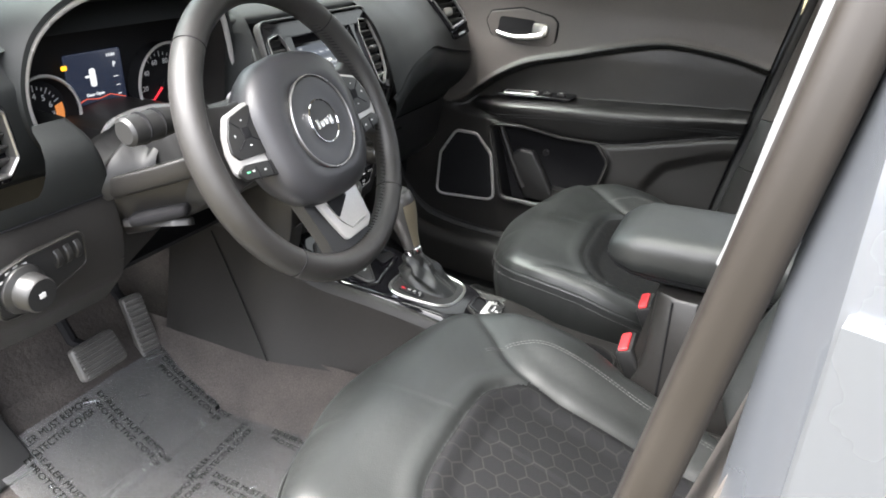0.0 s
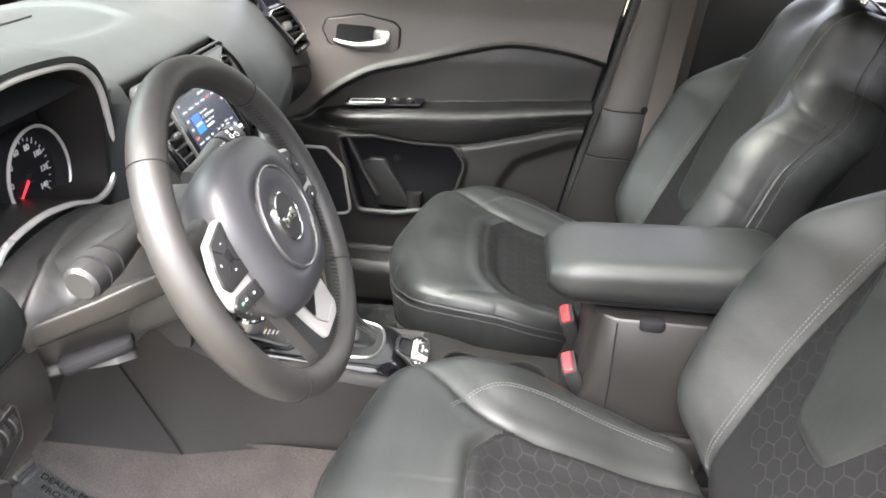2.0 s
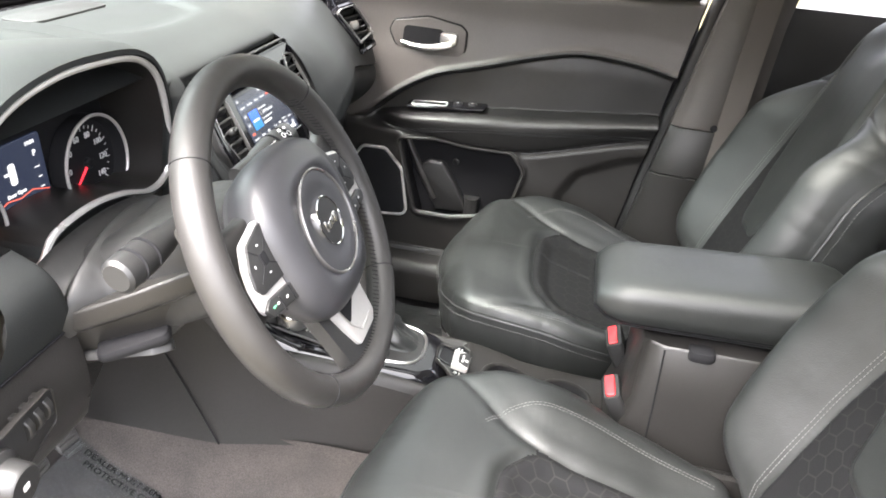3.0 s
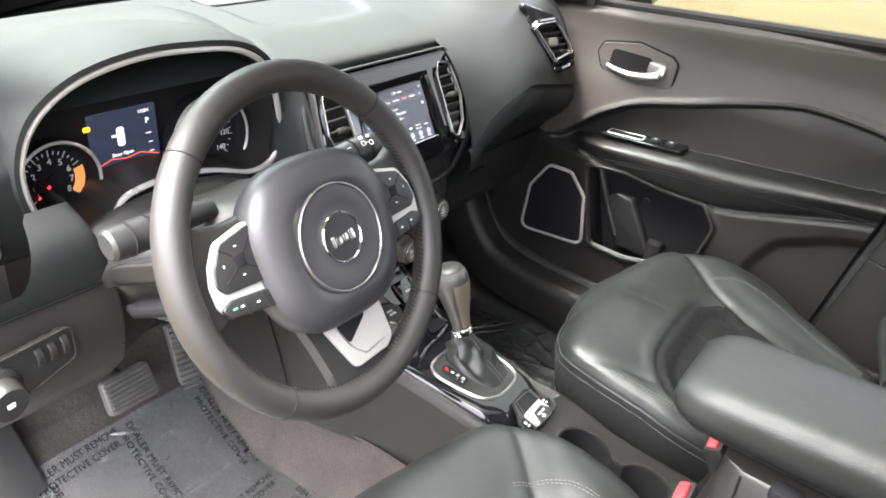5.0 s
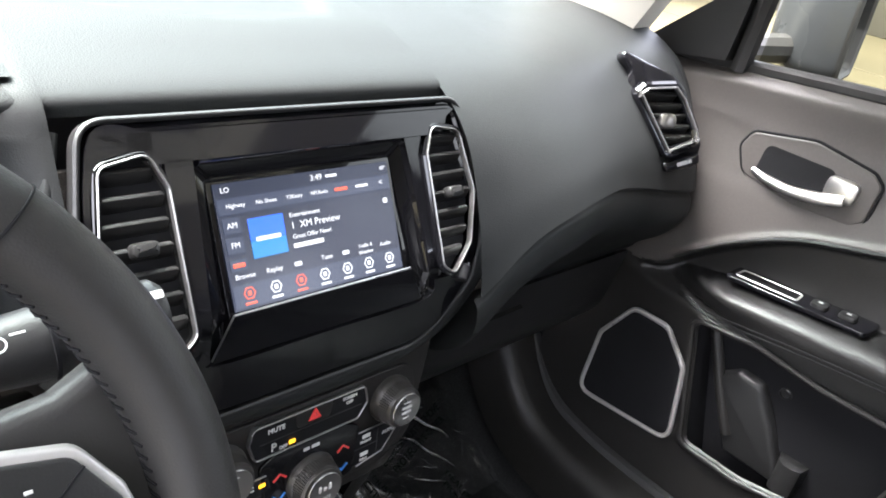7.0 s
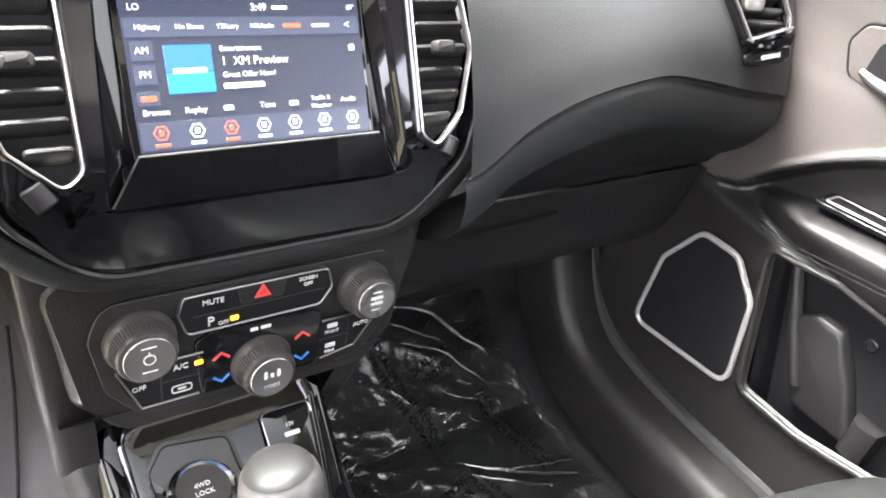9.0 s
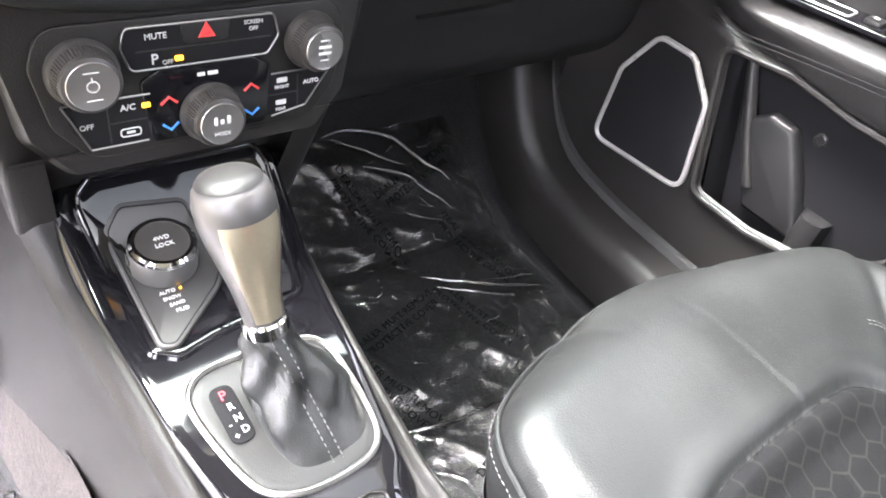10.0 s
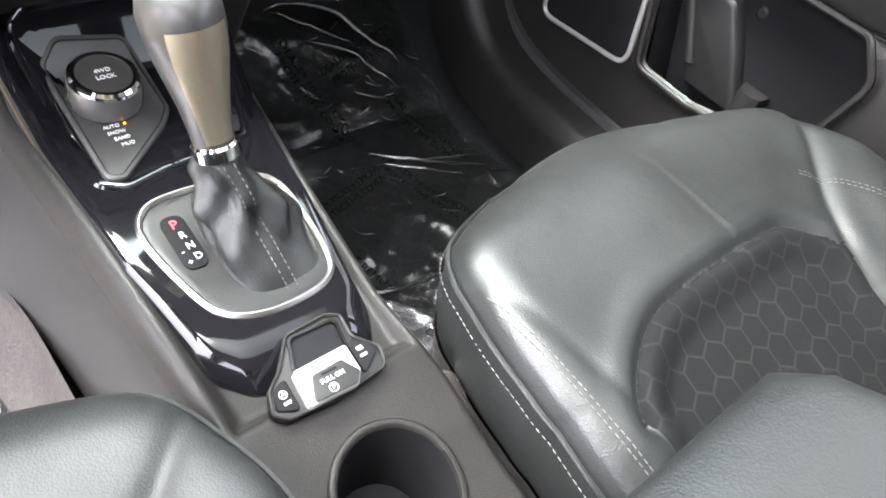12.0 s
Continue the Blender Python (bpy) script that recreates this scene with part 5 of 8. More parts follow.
# side spokes with their button fields
def spoke(s):
    def P(x, y, z):
        return WH @ Vector((s * x, y, z))
    secs = []
    for x, y0, y1, z, t in ((0.070, -0.034, 0.056, 0.002, 0.024), (0.100, -0.032, 0.053, 0.000, 0.022), (0.130, -0.036, 0.056, -0.001, 0.020), (0.150, -0.044, 0.066, -0.001, 0.020), (0.1605, -0.056, 0.082, -0.001, 0.018)):
        o = rrect(t, y1 - y0, 0.008, 4, 0, 0)
        secs.append([P(x, (y0 + y1) / 2 + q.y, z - 0.010 + q.x) for q in o])
    sp = part("spoke", loft(secs), WRAP, wheel, "leather-covered spoke", flat=50)
    fr = frame_at(P(0.116, 0.014, 0.0105), (s * 1, 0, 0) if False else (WH.to_3x3() @ Vector((1, 0, 0))), WH.to_3x3() @ Vector((0, 1, 0.0)))
    def O(pts, r):
        q = [(x * s, y) for x, y in pts]
        r = r if s > 0 or not isinstance(r, list) else r[::-1]
        return rounded(q if s > 0 else q[::-1], r, 4)
    trim = [(-0.036, -0.036), (0.026, -0.039), (0.031, -0.031), (0.032, -0.010), (0.027, 0.008), (0.014, 0.027), (-0.020, 0.035), (-0.036, 0.034)]
    part("spoke_trim", plate(O(trim, 0.010), 0.005, 0.0018, fr, base=-0.004), SILVER, sp, "satin silver button surround")
    pad = part("button_pad", plate(O([(-0.040, -0.024), (0.020, -0.021), (0.028, -0.012), (0.0245, 0.004), (0.011, 0.024), (-0.020, 0.031), (-0.040, 0.033)], [0.004, 0.006, 0.006, 0.008, 0.008, 0.004, 0.004]), 0.004, 0.0012, fr, base=-0.0005), DARK, sp, "black five-way button pad")
    part("button_low", plate(O([(-0.038, -0.052), (0.024, -0.043), (0.031, -0.032), (0.018, -0.027), (-0.036, -0.033)], 0.004), 0.005, 0.0015, fr, base=-0.0005), DARK, sp)
    part("button_ok", plate(O([(-0.010, -0.002), (0.000, -0.002), (0.002, 0.010), (-0.010, 0.010)], 0.002), 0.0012, 0.0004, fr, base=0.0035), MATT, pad)
    part("button_gaps", join(*[tube([fr @ Vector((a[0] * s, a[1], 0.0034)), fr @ Vector((b[0] * s, b[1], 0.0034))], 0.0007, 5) for a, b in (((-0.010, 0.010), (-0.022, 0.022)), ((0.002, 0.010), (0.014, 0.020)), ((-0.010, -0.002), (-0.028, -0.013)), ((0.000, -0.002), (0.016, -0.012)))]), MATT, pad)
    arrow = [bars([(-0.004 * s, 0.018, 0.0028, 0.0013), (-0.004 * s, -0.010, 0.0028, 0.0013), (0.014 * s, 0.004, 0.0013, 0.0028), (-0.022 * s, 0.004, 0.0013, 0.0028), (-0.004 * s, 0.004, 0.003, 0.001)], fr @ Matrix.Translation((0, 0, 0.0036))), bars([(-0.008 * s, -0.039, 0.0035, 0.002), (0.010 * s, -0.036, 0.0035, 0.002)], fr @ Matrix.Translation((0, 0, 0.0046)))]
    parts("button_mark", pieces(*arrow), WHITE_MARK, pad, "small white symbols")
    parts("key_gap", [tube([fr @ Vector((x * s, -0.032, 0.0047)), fr @ Vector((x * s + 0.002, -0.048, 0.0047))], 0.0007, 5) for x in (-0.017, 0.005)], MATT, pad)
    if s < 0:
        part("call_mark", bars([(0.028, -0.041, 0.005, 0.002)], fr @ Matrix.Translation((0, 0, 0.0046))), RED_MARK, pad, "red telephone sign")
        part("answer_mark", bars([(-0.018, -0.0355, 0.005, 0.002)], fr @ Matrix.Translation((0, 0, 0.0046))), GREEN_MARK, pad, "green telephone sign")
spoke(1)
spoke(-1)
# lower spoke: a hollow silver V on a dark carrier
low = part("lower_spoke", loft([[WH @ Vector((x * w, y, z + dz)) for x, dz in ((-1, -0.012), (1, -0.012), (1, 0.004), (-1, 0.004))] for y, w, z in ((-0.070, 0.062, -0.004), (-0.100, 0.052, -0.004), (-0.135, 0.044, -0.002), (-0.162, 0.040, -0.001))]), DARK, wheel, flat=40)
blade = rounded([(-0.012, -0.145), (0.040, -0.143), (0.052, -0.134), (0.046, -0.070), (-0.046, -0.070), (-0.040, -0.086)], [0.012, 0.012, 0.01, 0.004, 0.004, 0.004], 4)
part("silver_blade", plate(blade, 0.006, 0.002, WH, base=0.001), SILVER, low, "satin silver spoke blade")
part("blade_opening", plate(rounded([(-0.012, -0.116), (0.020, -0.094), (0.010, -0.076), (-0.028, -0.080)], 0.005, 4), 0.001, 0.0004, WH, base=0.0065), MATT, low, "dark opening in the blade")
part("blade_crease", tube([WH @ Vector(q) for q in ((-0.030, -0.082, 0.0072), (-0.012, -0.118, 0.0072), (0.006, -0.134, 0.0072), (0.040, -0.130, 0.0072))], 0.0009, 6), SATIN, low)

# ---- centre console ----
con = thing("centre_console", (-0.02, -0.2, 0.37), "dark grey plastic centre console with a gloss black gear panel", "console")
KX = -0.020
CON_Z = smooth_table([(-0.80, 0.603), (-0.45, 0.618), (-0.36, 0.634), (-0.30, 0.647), (-0.20, 0.664), (-0.10, 0.678), (-0.04, 0.685), (0.00, 0.693), (0.03, 0.708), (0.055, 0.728), (0.075, 0.748)])
HALF = smooth_table([(-0.80, 0.090), (-0.45, 0.088), (-0.30, 0.090), (-0.15, 0.098), (0.0, 0.112), (0.06, 0.120)])
CUPS = ((KX + 0.001, -0.386, 0.043), (KX + 0.005, -0.480, 0.041))
def hole_depth(x, y):
    d = min(math.hypot(x - cx, y - cy) - r for cx, cy, r in CUPS)
    neck = max(abs(x - KX) - 0.022, abs(y + 0.434) - 0.03)
    return min(d, neck)
def half_of(v, s):
    return HALF(v) - (0.012 * step(-0.34, -0.24, v) if s > 0 else 0.0)
def console_top(u, v):
    x, z = KX + u * half_of(v, u), CON_Z(v)
    e = max(0.0, abs(u) - 0.86) / 0.14
    tray = step(0.005, -0.01, max(abs(x - KX) - HALF(v) * 0.80, abs(v + 0.135) - 0.165))
    return Vector((x, v, z - 0.016 * e * e - 0.012 * tray))
relief(lambda u, v: None if hole_depth(KX + u * HALF(v), v) < 0.0025 else "console_top", console_top, span(-1, 1, 81), span(-0.60, 0.055, 190), con, {"console_top": CONSOLE}, flat=60)
cup_o = []
for k in range(144):
    a, r = 2 * math.pi * k / 144, 0.0
    while hole_depth(KX + r * math.cos(a), -0.434 + r * math.sin(a)) < 0:
        r += 0.0004
    cup_o.append(Vector((KX + r * math.cos(a), -0.434 + r * math.sin(a))))
def cup_ring(d, h, flat=0.0):
    return [Vector((p.x, p.y, (CON_Z(p.y) if not flat else flat) + h)) for p in inset(cup_o, d)]
part("cup_well", loft([cup_ring(0.0, 0.002), cup_ring(0.001, -0.004), cup_ring(0.003, -0.03), cup_ring(0.006, -0.075)], caps=False), MATT, con, "pair of joined dark cup holders", flat=50)
part("cup_floor", (cup_ring(0.0055, -0.074), [tuple(range(144))]), MATT, con)
part("cup_rim", loft([cup_ring(-0.0065, -0.003), cup_ring(-0.0060, 0.0025), cup_ring(-0.0035, 0.0045), cup_ring(-0.0005, 0.0040), cup_ring(0.0006, 0.0005)], caps=False), CONSOLE, con, "raised rim of the cup holders", flat=60)
for s in (-1, 1):
    def side(v, w, s=s):
        base = 0.525
        flare = 0.022 + 0.020 * step(-0.10, 0.10, v)
        z = base + (CON_Z(min(v, 0.055)) - 0.016 + 0.10 * step(0.05, 0.12, v) - base) * w
        return Vector((KX + s * (half_of(min(v, 0.055), s) + flare * (1 - w) ** 1.5 * (1 if s < 0 else 0.5)), v, z))
    part("side_panel", grid(side, span(-0.62, 0.30, 60), span(0, 1, 16)), CONSOLE, con, "dark grey tunnel side panel", flat=60)
for s in (-1, 1):
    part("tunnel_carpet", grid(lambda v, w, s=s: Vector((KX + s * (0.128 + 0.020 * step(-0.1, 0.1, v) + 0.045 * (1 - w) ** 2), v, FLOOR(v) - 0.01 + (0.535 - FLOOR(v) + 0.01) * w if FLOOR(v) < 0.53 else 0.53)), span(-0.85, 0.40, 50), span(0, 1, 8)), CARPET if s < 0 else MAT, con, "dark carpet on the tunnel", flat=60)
part("panel_joint", tube([Vector(q) for q in ((-0.183, 0.062, 0.527), (-0.174, 0.095, 0.58), (-0.163, 0.130, 0.63), (-0.153, 0.170, 0.69), (-0.148, 0.200, 0.74))], 0.0015, 6), MATT, con)

# gloss panel with the selector field and the gear plate
def K(x, y, up=0.0):
    return Vector((KX + x, y, CON_Z(y) + up))
gl_o = rounded([(-0.046, -0.284), (0.050, -0.288), (0.063, -0.262), (0.078, -0.155), (0.092, -0.040), (0.106, 0.050), (0.098, 0.068), (-0.088, 0.068), (-0.099, 0.050), (-0.097, -0.050), (-0.088, -0.160), (-0.073, -0.255)], [0.02, 0.015, 0.03, 0.08, 0.05, 0.02, 0.01, 0.01, 0.02, 0.08, 0.08, 0.03], 6)
def filled(outline, lay, n=12):
    """Rings that close an outline towards its middle, each laid on the console's form."""
    c = sum(outline, Vector((0, 0))) / len(outline)
    return [[lay(c + (p - c) * (1 - 0.999 * k / n)) for p in outline] for k in range(n + 1)]
def draped(outline, lo, hi, b, name, mat, label="", parent=con, width=0.0, dip=None):
    o = outline
    hgt = lambda p, z: Vector((KX + p.x, p.y, CON_Z(p.y) + z + (dip(p) if dip else 0)))
    if width:
        secs = [[hgt(p, lo) for p in o], [hgt(p, hi - b) for p in o], [hgt(p, hi) for p in inset(o, b)], [hgt(p, hi) for p in inset(o, width - b)], [hgt(p, hi - b) for p in inset(o, width)], [hgt(p, lo) for p in inset(o, width)]]
        return part(name, loft(secs, ring=True), mat, parent, label)
    secs = [[hgt(p, lo) for p in o], [hgt(p, hi - b) for p in o], [hgt(p, hi - 0.3 * b) for p in inset(o, 0.3 * b)]]
    return part(name, loft(secs + filled(inset(o, b), lambda p: hgt(p, hi)), caps=False), mat, parent, label, flat=50)
hgt = lambda p, z: Vector((KX + p.x, p.y, CON_Z(p.y) + z))
pl_o = rounded([(-0.040, -0.254), (0.040, -0.257), (0.055, -0.238), (0.068, -0.155), (0.081, -0.040), (0.096, 0.048), (0.090, 0.061), (-0.080, 0.061), (-0.089, 0.048), (-0.087, -0.050), (-0.078, -0.160), (-0.061, -0.236)], [0.02, 0.015, 0.03, 0.08, 0.05, 0.02, 0.01, 0.01, 0.02, 0.08, 0.08, 0.03], 6)
sides = [[hgt(a.lerp(b, f), z) for a, b in zip(gl_o, pl_o)] for f, z in ((-0.10, -0.026), (0.0, -0.014), (0.18, -0.008), (0.45, -0.002), (0.72, 0.0028), (0.90, 0.0045))]
gear_panel = part("gloss_panel", loft(sides + filled(pl_o, lambda p: hgt(p, 0.0050)), caps=False), DEEP, con, "glossy piano black gear panel with falling edges", flat=50)
ring_o = [Vector((p[0], p[1])) for p in curve([(-0.042, -0.226), (-0.020, -0.237), (0.010, -0.239), (0.040, -0.233), (0.054, -0.214), (0.057, -0.165), (0.052, -0.134), (0.034, -0.122), (-0.010, -0.118), (-0.046, -0.121), (-0.062, -0.138), (-0.062, -0.165), (-0.053, -0.205)], 78, True)]
draped(inset(ring_o, -0.001), 0.003, 0.0085, 0.0022, "gear_ring", SATIN, "satin silver ring round the gear plate", gear_panel, width=0.0050)
draped(inset(ring_o, 0.004), 0.002, 0.0055, 0.001, "gear_plate", DARK, "dark grey gear plate", gear_panel)
tray_o = rounded([(-0.072, -0.094), (-0.052, -0.107), (-0.020, -0.099), (0.030, -0.093), (0.062, -0.084), (0.090, 0.040), (0.082, 0.057), (-0.062, 0.057), (-0.078, 0.047), (-0.076, -0.020)], [0.012, 0.012, 0.014, 0.014, 0.014, 0.012, 0.012, 0.012, 0.014, 0.05], 5)
rise = lambda p: 0.18 * max(0.0, p.y - 0.005)
draped(tray_o, 0.000, 0.0065, 0.002, "tray_rim", GLOSS, "rounded gloss rim round the selector tray", gear_panel, width=0.005, dip=rise)
draped(inset(tray_o, 0.004), 0.001, 0.0050, 0.001, "selector_tray", GLOSS, "glossy black selector tray", gear_panel, dip=rise)
# drive selector
sel_o = rounded([(-0.065, 0.020), (-0.063, -0.092), (-0.050, -0.096), (0.000, -0.054), (0.012, -0.038), (0.008, 0.030), (-0.048, 0.036)], [0.012, 0.010, 0.010, 0.014, 0.014, 0.012, 0.014], 5)
selp = draped(sel_o, 0.004, 0.0085, 0.0015, "selector_plate", GREY, "dark grey drive mode plate", gear_panel, dip=rise)
draped(inset(sel_o, 0.003), 0.007, 0.0089, 0.0004, "plate_line", MATT, "", selp, width=0.0012, dip=rise)
SF = frame_at(K(-0.031, -0.016, 0.010), (1, 0, 0), (0, 0.985, 0.15))
knb = part("selector_knob", turned([(0.0275, 0.000), (0.0275, 0.010), (0.0265, 0.014), (0.0262, 0.020), (0.0245, 0.024)], SF, 48), RINGS, selp, "grey rotary drive mode knob")
part("knob_ring", turned([(0.0262, 0.0195), (0.0258, 0.0235), (0.0235, 0.0255), (0.0205, 0.0250), (0.0205, 0.0235)], SF, 48), CHROME, knb, "chrome ring")
part("knob_top", turned([(0.0206, 0.0235), (0.0206, 0.0246), (0.0005, 0.0250)], SF, 40), KNOB, knb)
part("knob_print", join(words("4WD", 0.0055, SF @ Matrix.Translation((0, 0.003, 0.0252))), words("LOCK", 0.0055, SF @ Matrix.Translation((0, -0.004, 0.0252)))), WHITE_MARK, knb, "white words")
TX = frame_at(K(-0.041, -0.048, 0.0098), (1, 0, 0), (0, 0.99, 0.118))
parts("mode_word", pieces(*[words(t, 0.0046, TX @ Matrix.Translation((0.002 + 0.0015 * k, 0.002 - 0.0066 * k, 0.0004))) for k, t in enumerate(("AUTO", "SNOW", "SAND", "MUD"))]), WHITE_MARK, selp, "white drive mode words")
part("mode_lamp", bars([(0.0125, 0.0025, 0.002, 0.002)], TX), LIT_AMBER, selp)
UF = frame_at(K(0.058, 0.016, 0.010), (1, 0, 0), (0, 0.84, 0.54))
usb = part("socket_plate", plate(rrect(0.046, 0.044, 0.007, 4), 0.003, 0.001, UF), GLOSS, gear_panel, "gloss black socket plate")
part("socket_print", join(words("12V", 0.005, UF @ Matrix.Translation((0, 0.006, 0.0031))), bars([(0, -0.002, 0.014, 0.004)], UF @ Matrix.Translation((0, 0, 0.003)))), WHITE_MARK, usb)
part("plate_rim", band(rrect(0.046, 0.044, 0.007, 4), 0.0010, 0.0036, 0.0004, UF), RINGS, usb)
part("open_tray", plate(rounded([(0.008, -0.080), (0.052, -0.080), (0.066, -0.045), (0.030, -0.045)], 0.006, 4), 0.002, 0.0006, frame_at((KX, 0, CON_Z(-0.06) + 0.005), (1, 0, 0), (0, 1, 0.0))), MATT, gear_panel)
# gear position window
GF = frame_at(K(-0.0385, -0.162, 0.006), (1, 0.0, 0), (0.0, 0.98, 0.15)) @ Matrix.Rotation(radians(1), 4, "Z")
win = part("gear_window", plate(rrect(0.018, 0.048, 0.008, 5), 0.0015, 0.0006, GF), MATT, gear_panel, "black gear position window")
part("park_letter", words("P", 0.0110, GF @ Matrix.Translation((0, 0.015, 0.0017)), thin=0.0006), LIT_RED, win, "lit red letter P")
parts("gear_letter", pieces(words("R", 0.0080, GF @ Matrix.Translation((0.0015, 0.005, 0.0017))), words("N", 0.0080, GF @ Matrix.Translation((0.0025, -0.005, 0.0017))), words("D", 0.0080, GF @ Matrix.Translation((0.0035, -0.015, 0.0017))), words("+", 0.007, GF @ Matrix.Translation((-0.004, -0.018, 0.0017))), words("-", 0.007, GF @ Matrix.Translation((-0.005, -0.008, 0.0017)))), WHITE_MARK, win, "white letters")
# parking brake switch
PB = frame_at((KX - 0.004, -0.290, CON_Z(-0.290) + 0.003), (1, 0.0, 0), (0, 0.975, 0.20))
pb_o = rounded([(-0.041, 0.001), (-0.047, -0.015), (-0.038, -0.023), (-0.002, -0.026), (0.042, -0.022), (0.048, -0.007), (0.033, 0.010), (0.034, 0.029), (0.023, 0.034), (-0.011, 0.032), (-0.027, 0.012)], [0.006, 0.006, 0.006, 0.02, 0.008, 0.008, 0.008, 0.006, 0.006, 0.008, 0.008], 4)
pb = part("brake_switch_panel", plate(pb_o, 0.006, 0.002, PB), DARK, con, "black parking brake switch panel")
part("panel_rim", band(pb_o, 0.0022, 0.0085, 0.0008, PB), PLASTIC, pb, "raised grey rim of the switch panel")
well_o = rounded([(-0.020, -0.001), (0.022, -0.001), (0.026, 0.026), (-0.010, 0.027)], 0.005, 4)
part("finger_well", plate(well_o, 0.0012, 0.0004, PB, base=0.0058), MATT, pb, "deep dark finger well")
part("well_wall", moved(loft([lift(well_o, 0.006), lift(well_o, 0.0092), lift(inset(well_o, -0.002), 0.0092), lift(inset(well_o, -0.002), 0.006)], ring=True), PB), GLOSS, pb)
lever = part("brake_lever", plate(rounded([(-0.024, -0.024), (0.014, -0.025), (0.021, -0.016), (0.021, 0.005), (-0.022, 0.004)], 0.003, 4), 0.0095, 0.0025, PB, base=0.006), SILVER, pb, "bright silver pull switch")
part("lever_face", plate(rounded([(-0.021, -0.023), (0.013, -0.024), (0.019, -0.017), (0.011, -0.004), (-0.013, -0.005)], 0.003, 4), 0.0012, 0.0005, PB, base=0.0152), DARK, lever, "black face of the switch")
part("lever_slit", bars([(-0.001, -0.0075, 0.012, 0.0016)], PB @ Matrix.Translation((0, 0, 0.0164))), MATT, lever)
parts("lever_word", pieces(words("PULL ON", 0.0046, PB @ Matrix.Translation((-0.001, -0.0125, 0.0168))), band(disc(0.0034, 14, -0.004, -0.0190), 0.0007, 0.0004, 0.0001, PB @ Matrix.Translation((0, 0, 0.0164))), words("P", 0.0040, PB @ Matrix.Translation((-0.004, -0.0190, 0.0168)))), WHITE_MARK, pb, "white words")
part("side_key", plate(rounded([(-0.043, -0.014), (-0.028, -0.021), (-0.027, 0.004), (-0.038, 0.000)], 0.003, 3), 0.0035, 0.0008, PB, base=0.0055), MATT, pb)
part("side_key", plate(rounded([(0.024, -0.020), (0.044, -0.007), (0.031, 0.008), (0.025, 0.006)], 0.003, 3), 0.0035, 0.0008, PB, base=0.0055), MATT, pb)
parts("key_mark", pieces(words("A", 0.0036, PB @ Matrix.Translation((-0.034, -0.006, 0.0094))), band(disc(0.0030, 14, -0.034, -0.006), 0.0006, 0.0004, 0.0001, PB @ Matrix.Translation((0, 0, 0.009))), words("OFF", 0.0034, PB @ Matrix.Translation((-0.034, -0.0125, 0.0094))), bars([(0.031, -0.001, 0.005, 0.003)], PB @ Matrix.Translation((0, 0, 0.0088))), words("OFF", 0.0034, PB @ Matrix.Translation((0.031, -0.007, 0.0094)))), WHITE_MARK, pb)

# ---- round cap between the console and the passenger seat ----
cap = thing("seat_bolt_cap", (0.072, -0.334, 0.52), "round grey cap with a bright edge beside the passenger seat", "cap")
CP = frame_at((0.072, -0.334, 0.598), (1, 0, 0), (0, 0.9, 0.35))
part("post", tube([Vector((0.076, -0.330, 0.50)), Vector((0.073, -0.333, 0.590))], 0.014, 14), MATT, cap)
part("disc", turned([(0.019, -0.008), (0.021, -0.004), (0.0205, 0.002), (0.017, 0.004), (0.0005, 0.0045)], CP, 32), KNOB, cap)
part("bright_edge", tube([CP @ Vector((p.x, p.y, 0.0025)) for p in disc(0.0198, 40)], 0.0014, 6, True), SATIN, cap, "bright silver edge")
part("centre_screw", turned([(0.005, 0.0040), (0.005, 0.0062), (0.0035, 0.0068), (0.0005, 0.0068)], CP, 18), RINGS, cap)

# ---- gear lever with its gaiter ----
gear = thing("gear_lever", (KX, -0.165, 0.67), "gear lever with a leather gaiter and satin grey knob", "gear lever")
foot, neck = Vector((KX + 0.014, -0.176, CON_Z(-0.176) + 0.004)), Vector((-0.026, -0.146, 0.738))
secs = []
for k in range(22):
    f = k / 21
    c = foot.lerp(neck, f) + Vector((0.0, 0.004 * math.sin(math.pi * f), 0))
    wx, wy = 0.024 * (1 - f) ** 1.1 + 0.0145, 0.036 * (1 - f) ** 1.05 + 0.0145
    row = []
    for j in range(56):
        a = 2 * math.pi * j / 56
        sq = 1 / max(abs(math.cos(a)) ** 4 + abs(math.sin(a)) ** 4, 1e-6) ** 0.25
        sq = 1 + (sq - 1) * (1 - f) * 0.75
        fold = 0.0068 * math.sin(3 * a + 6 * f + 0.7) * math.sin(math.pi * f) + 0.0036 * math.sin(6 * a - 11 * f) * math.sin(math.pi * f) ** 2 + 0.0014 * math.sin(11 * a + 17 * f) * math.sin(math.pi * f)
        tilt = 0.19 * (wy * math.sin(a)) * (1 - f)
        row.append(c + Vector((math.cos(a) * (wx * sq + fold), math.sin(a) * (wy * sq + fold), tilt + 0.003 * math.sin(4 * a + 3) * math.sin(math.pi * f))))
    secs.append(row)
part("gaiter", loft(secs), LEATHER, gear, "folded black leather gaiter", flat=70)
for s in (-0.004, 0.004):
    st = [secs[k][42] + Vector((s, -0.0012, 0.0008)) for k in range(22)]
    part("gaiter_stitching", stitches(st, Matrix(), 0.0052, 0.0036, 0.0006), THREAD, gear)
ax = (Vector((-0.040, -0.112, 0.850)) - neck).normalized()
GK = frame_at(neck, ax.cross(Vector((0, -1, 0))) * -1, Vector((0, 1, 0)) - ax * ax.y)
if (GK.to_3x3() @ Vector((0, 0, 1))).dot(ax) < 0:
    GK = GK @ Matrix.Rotation(math.pi, 4, "X")
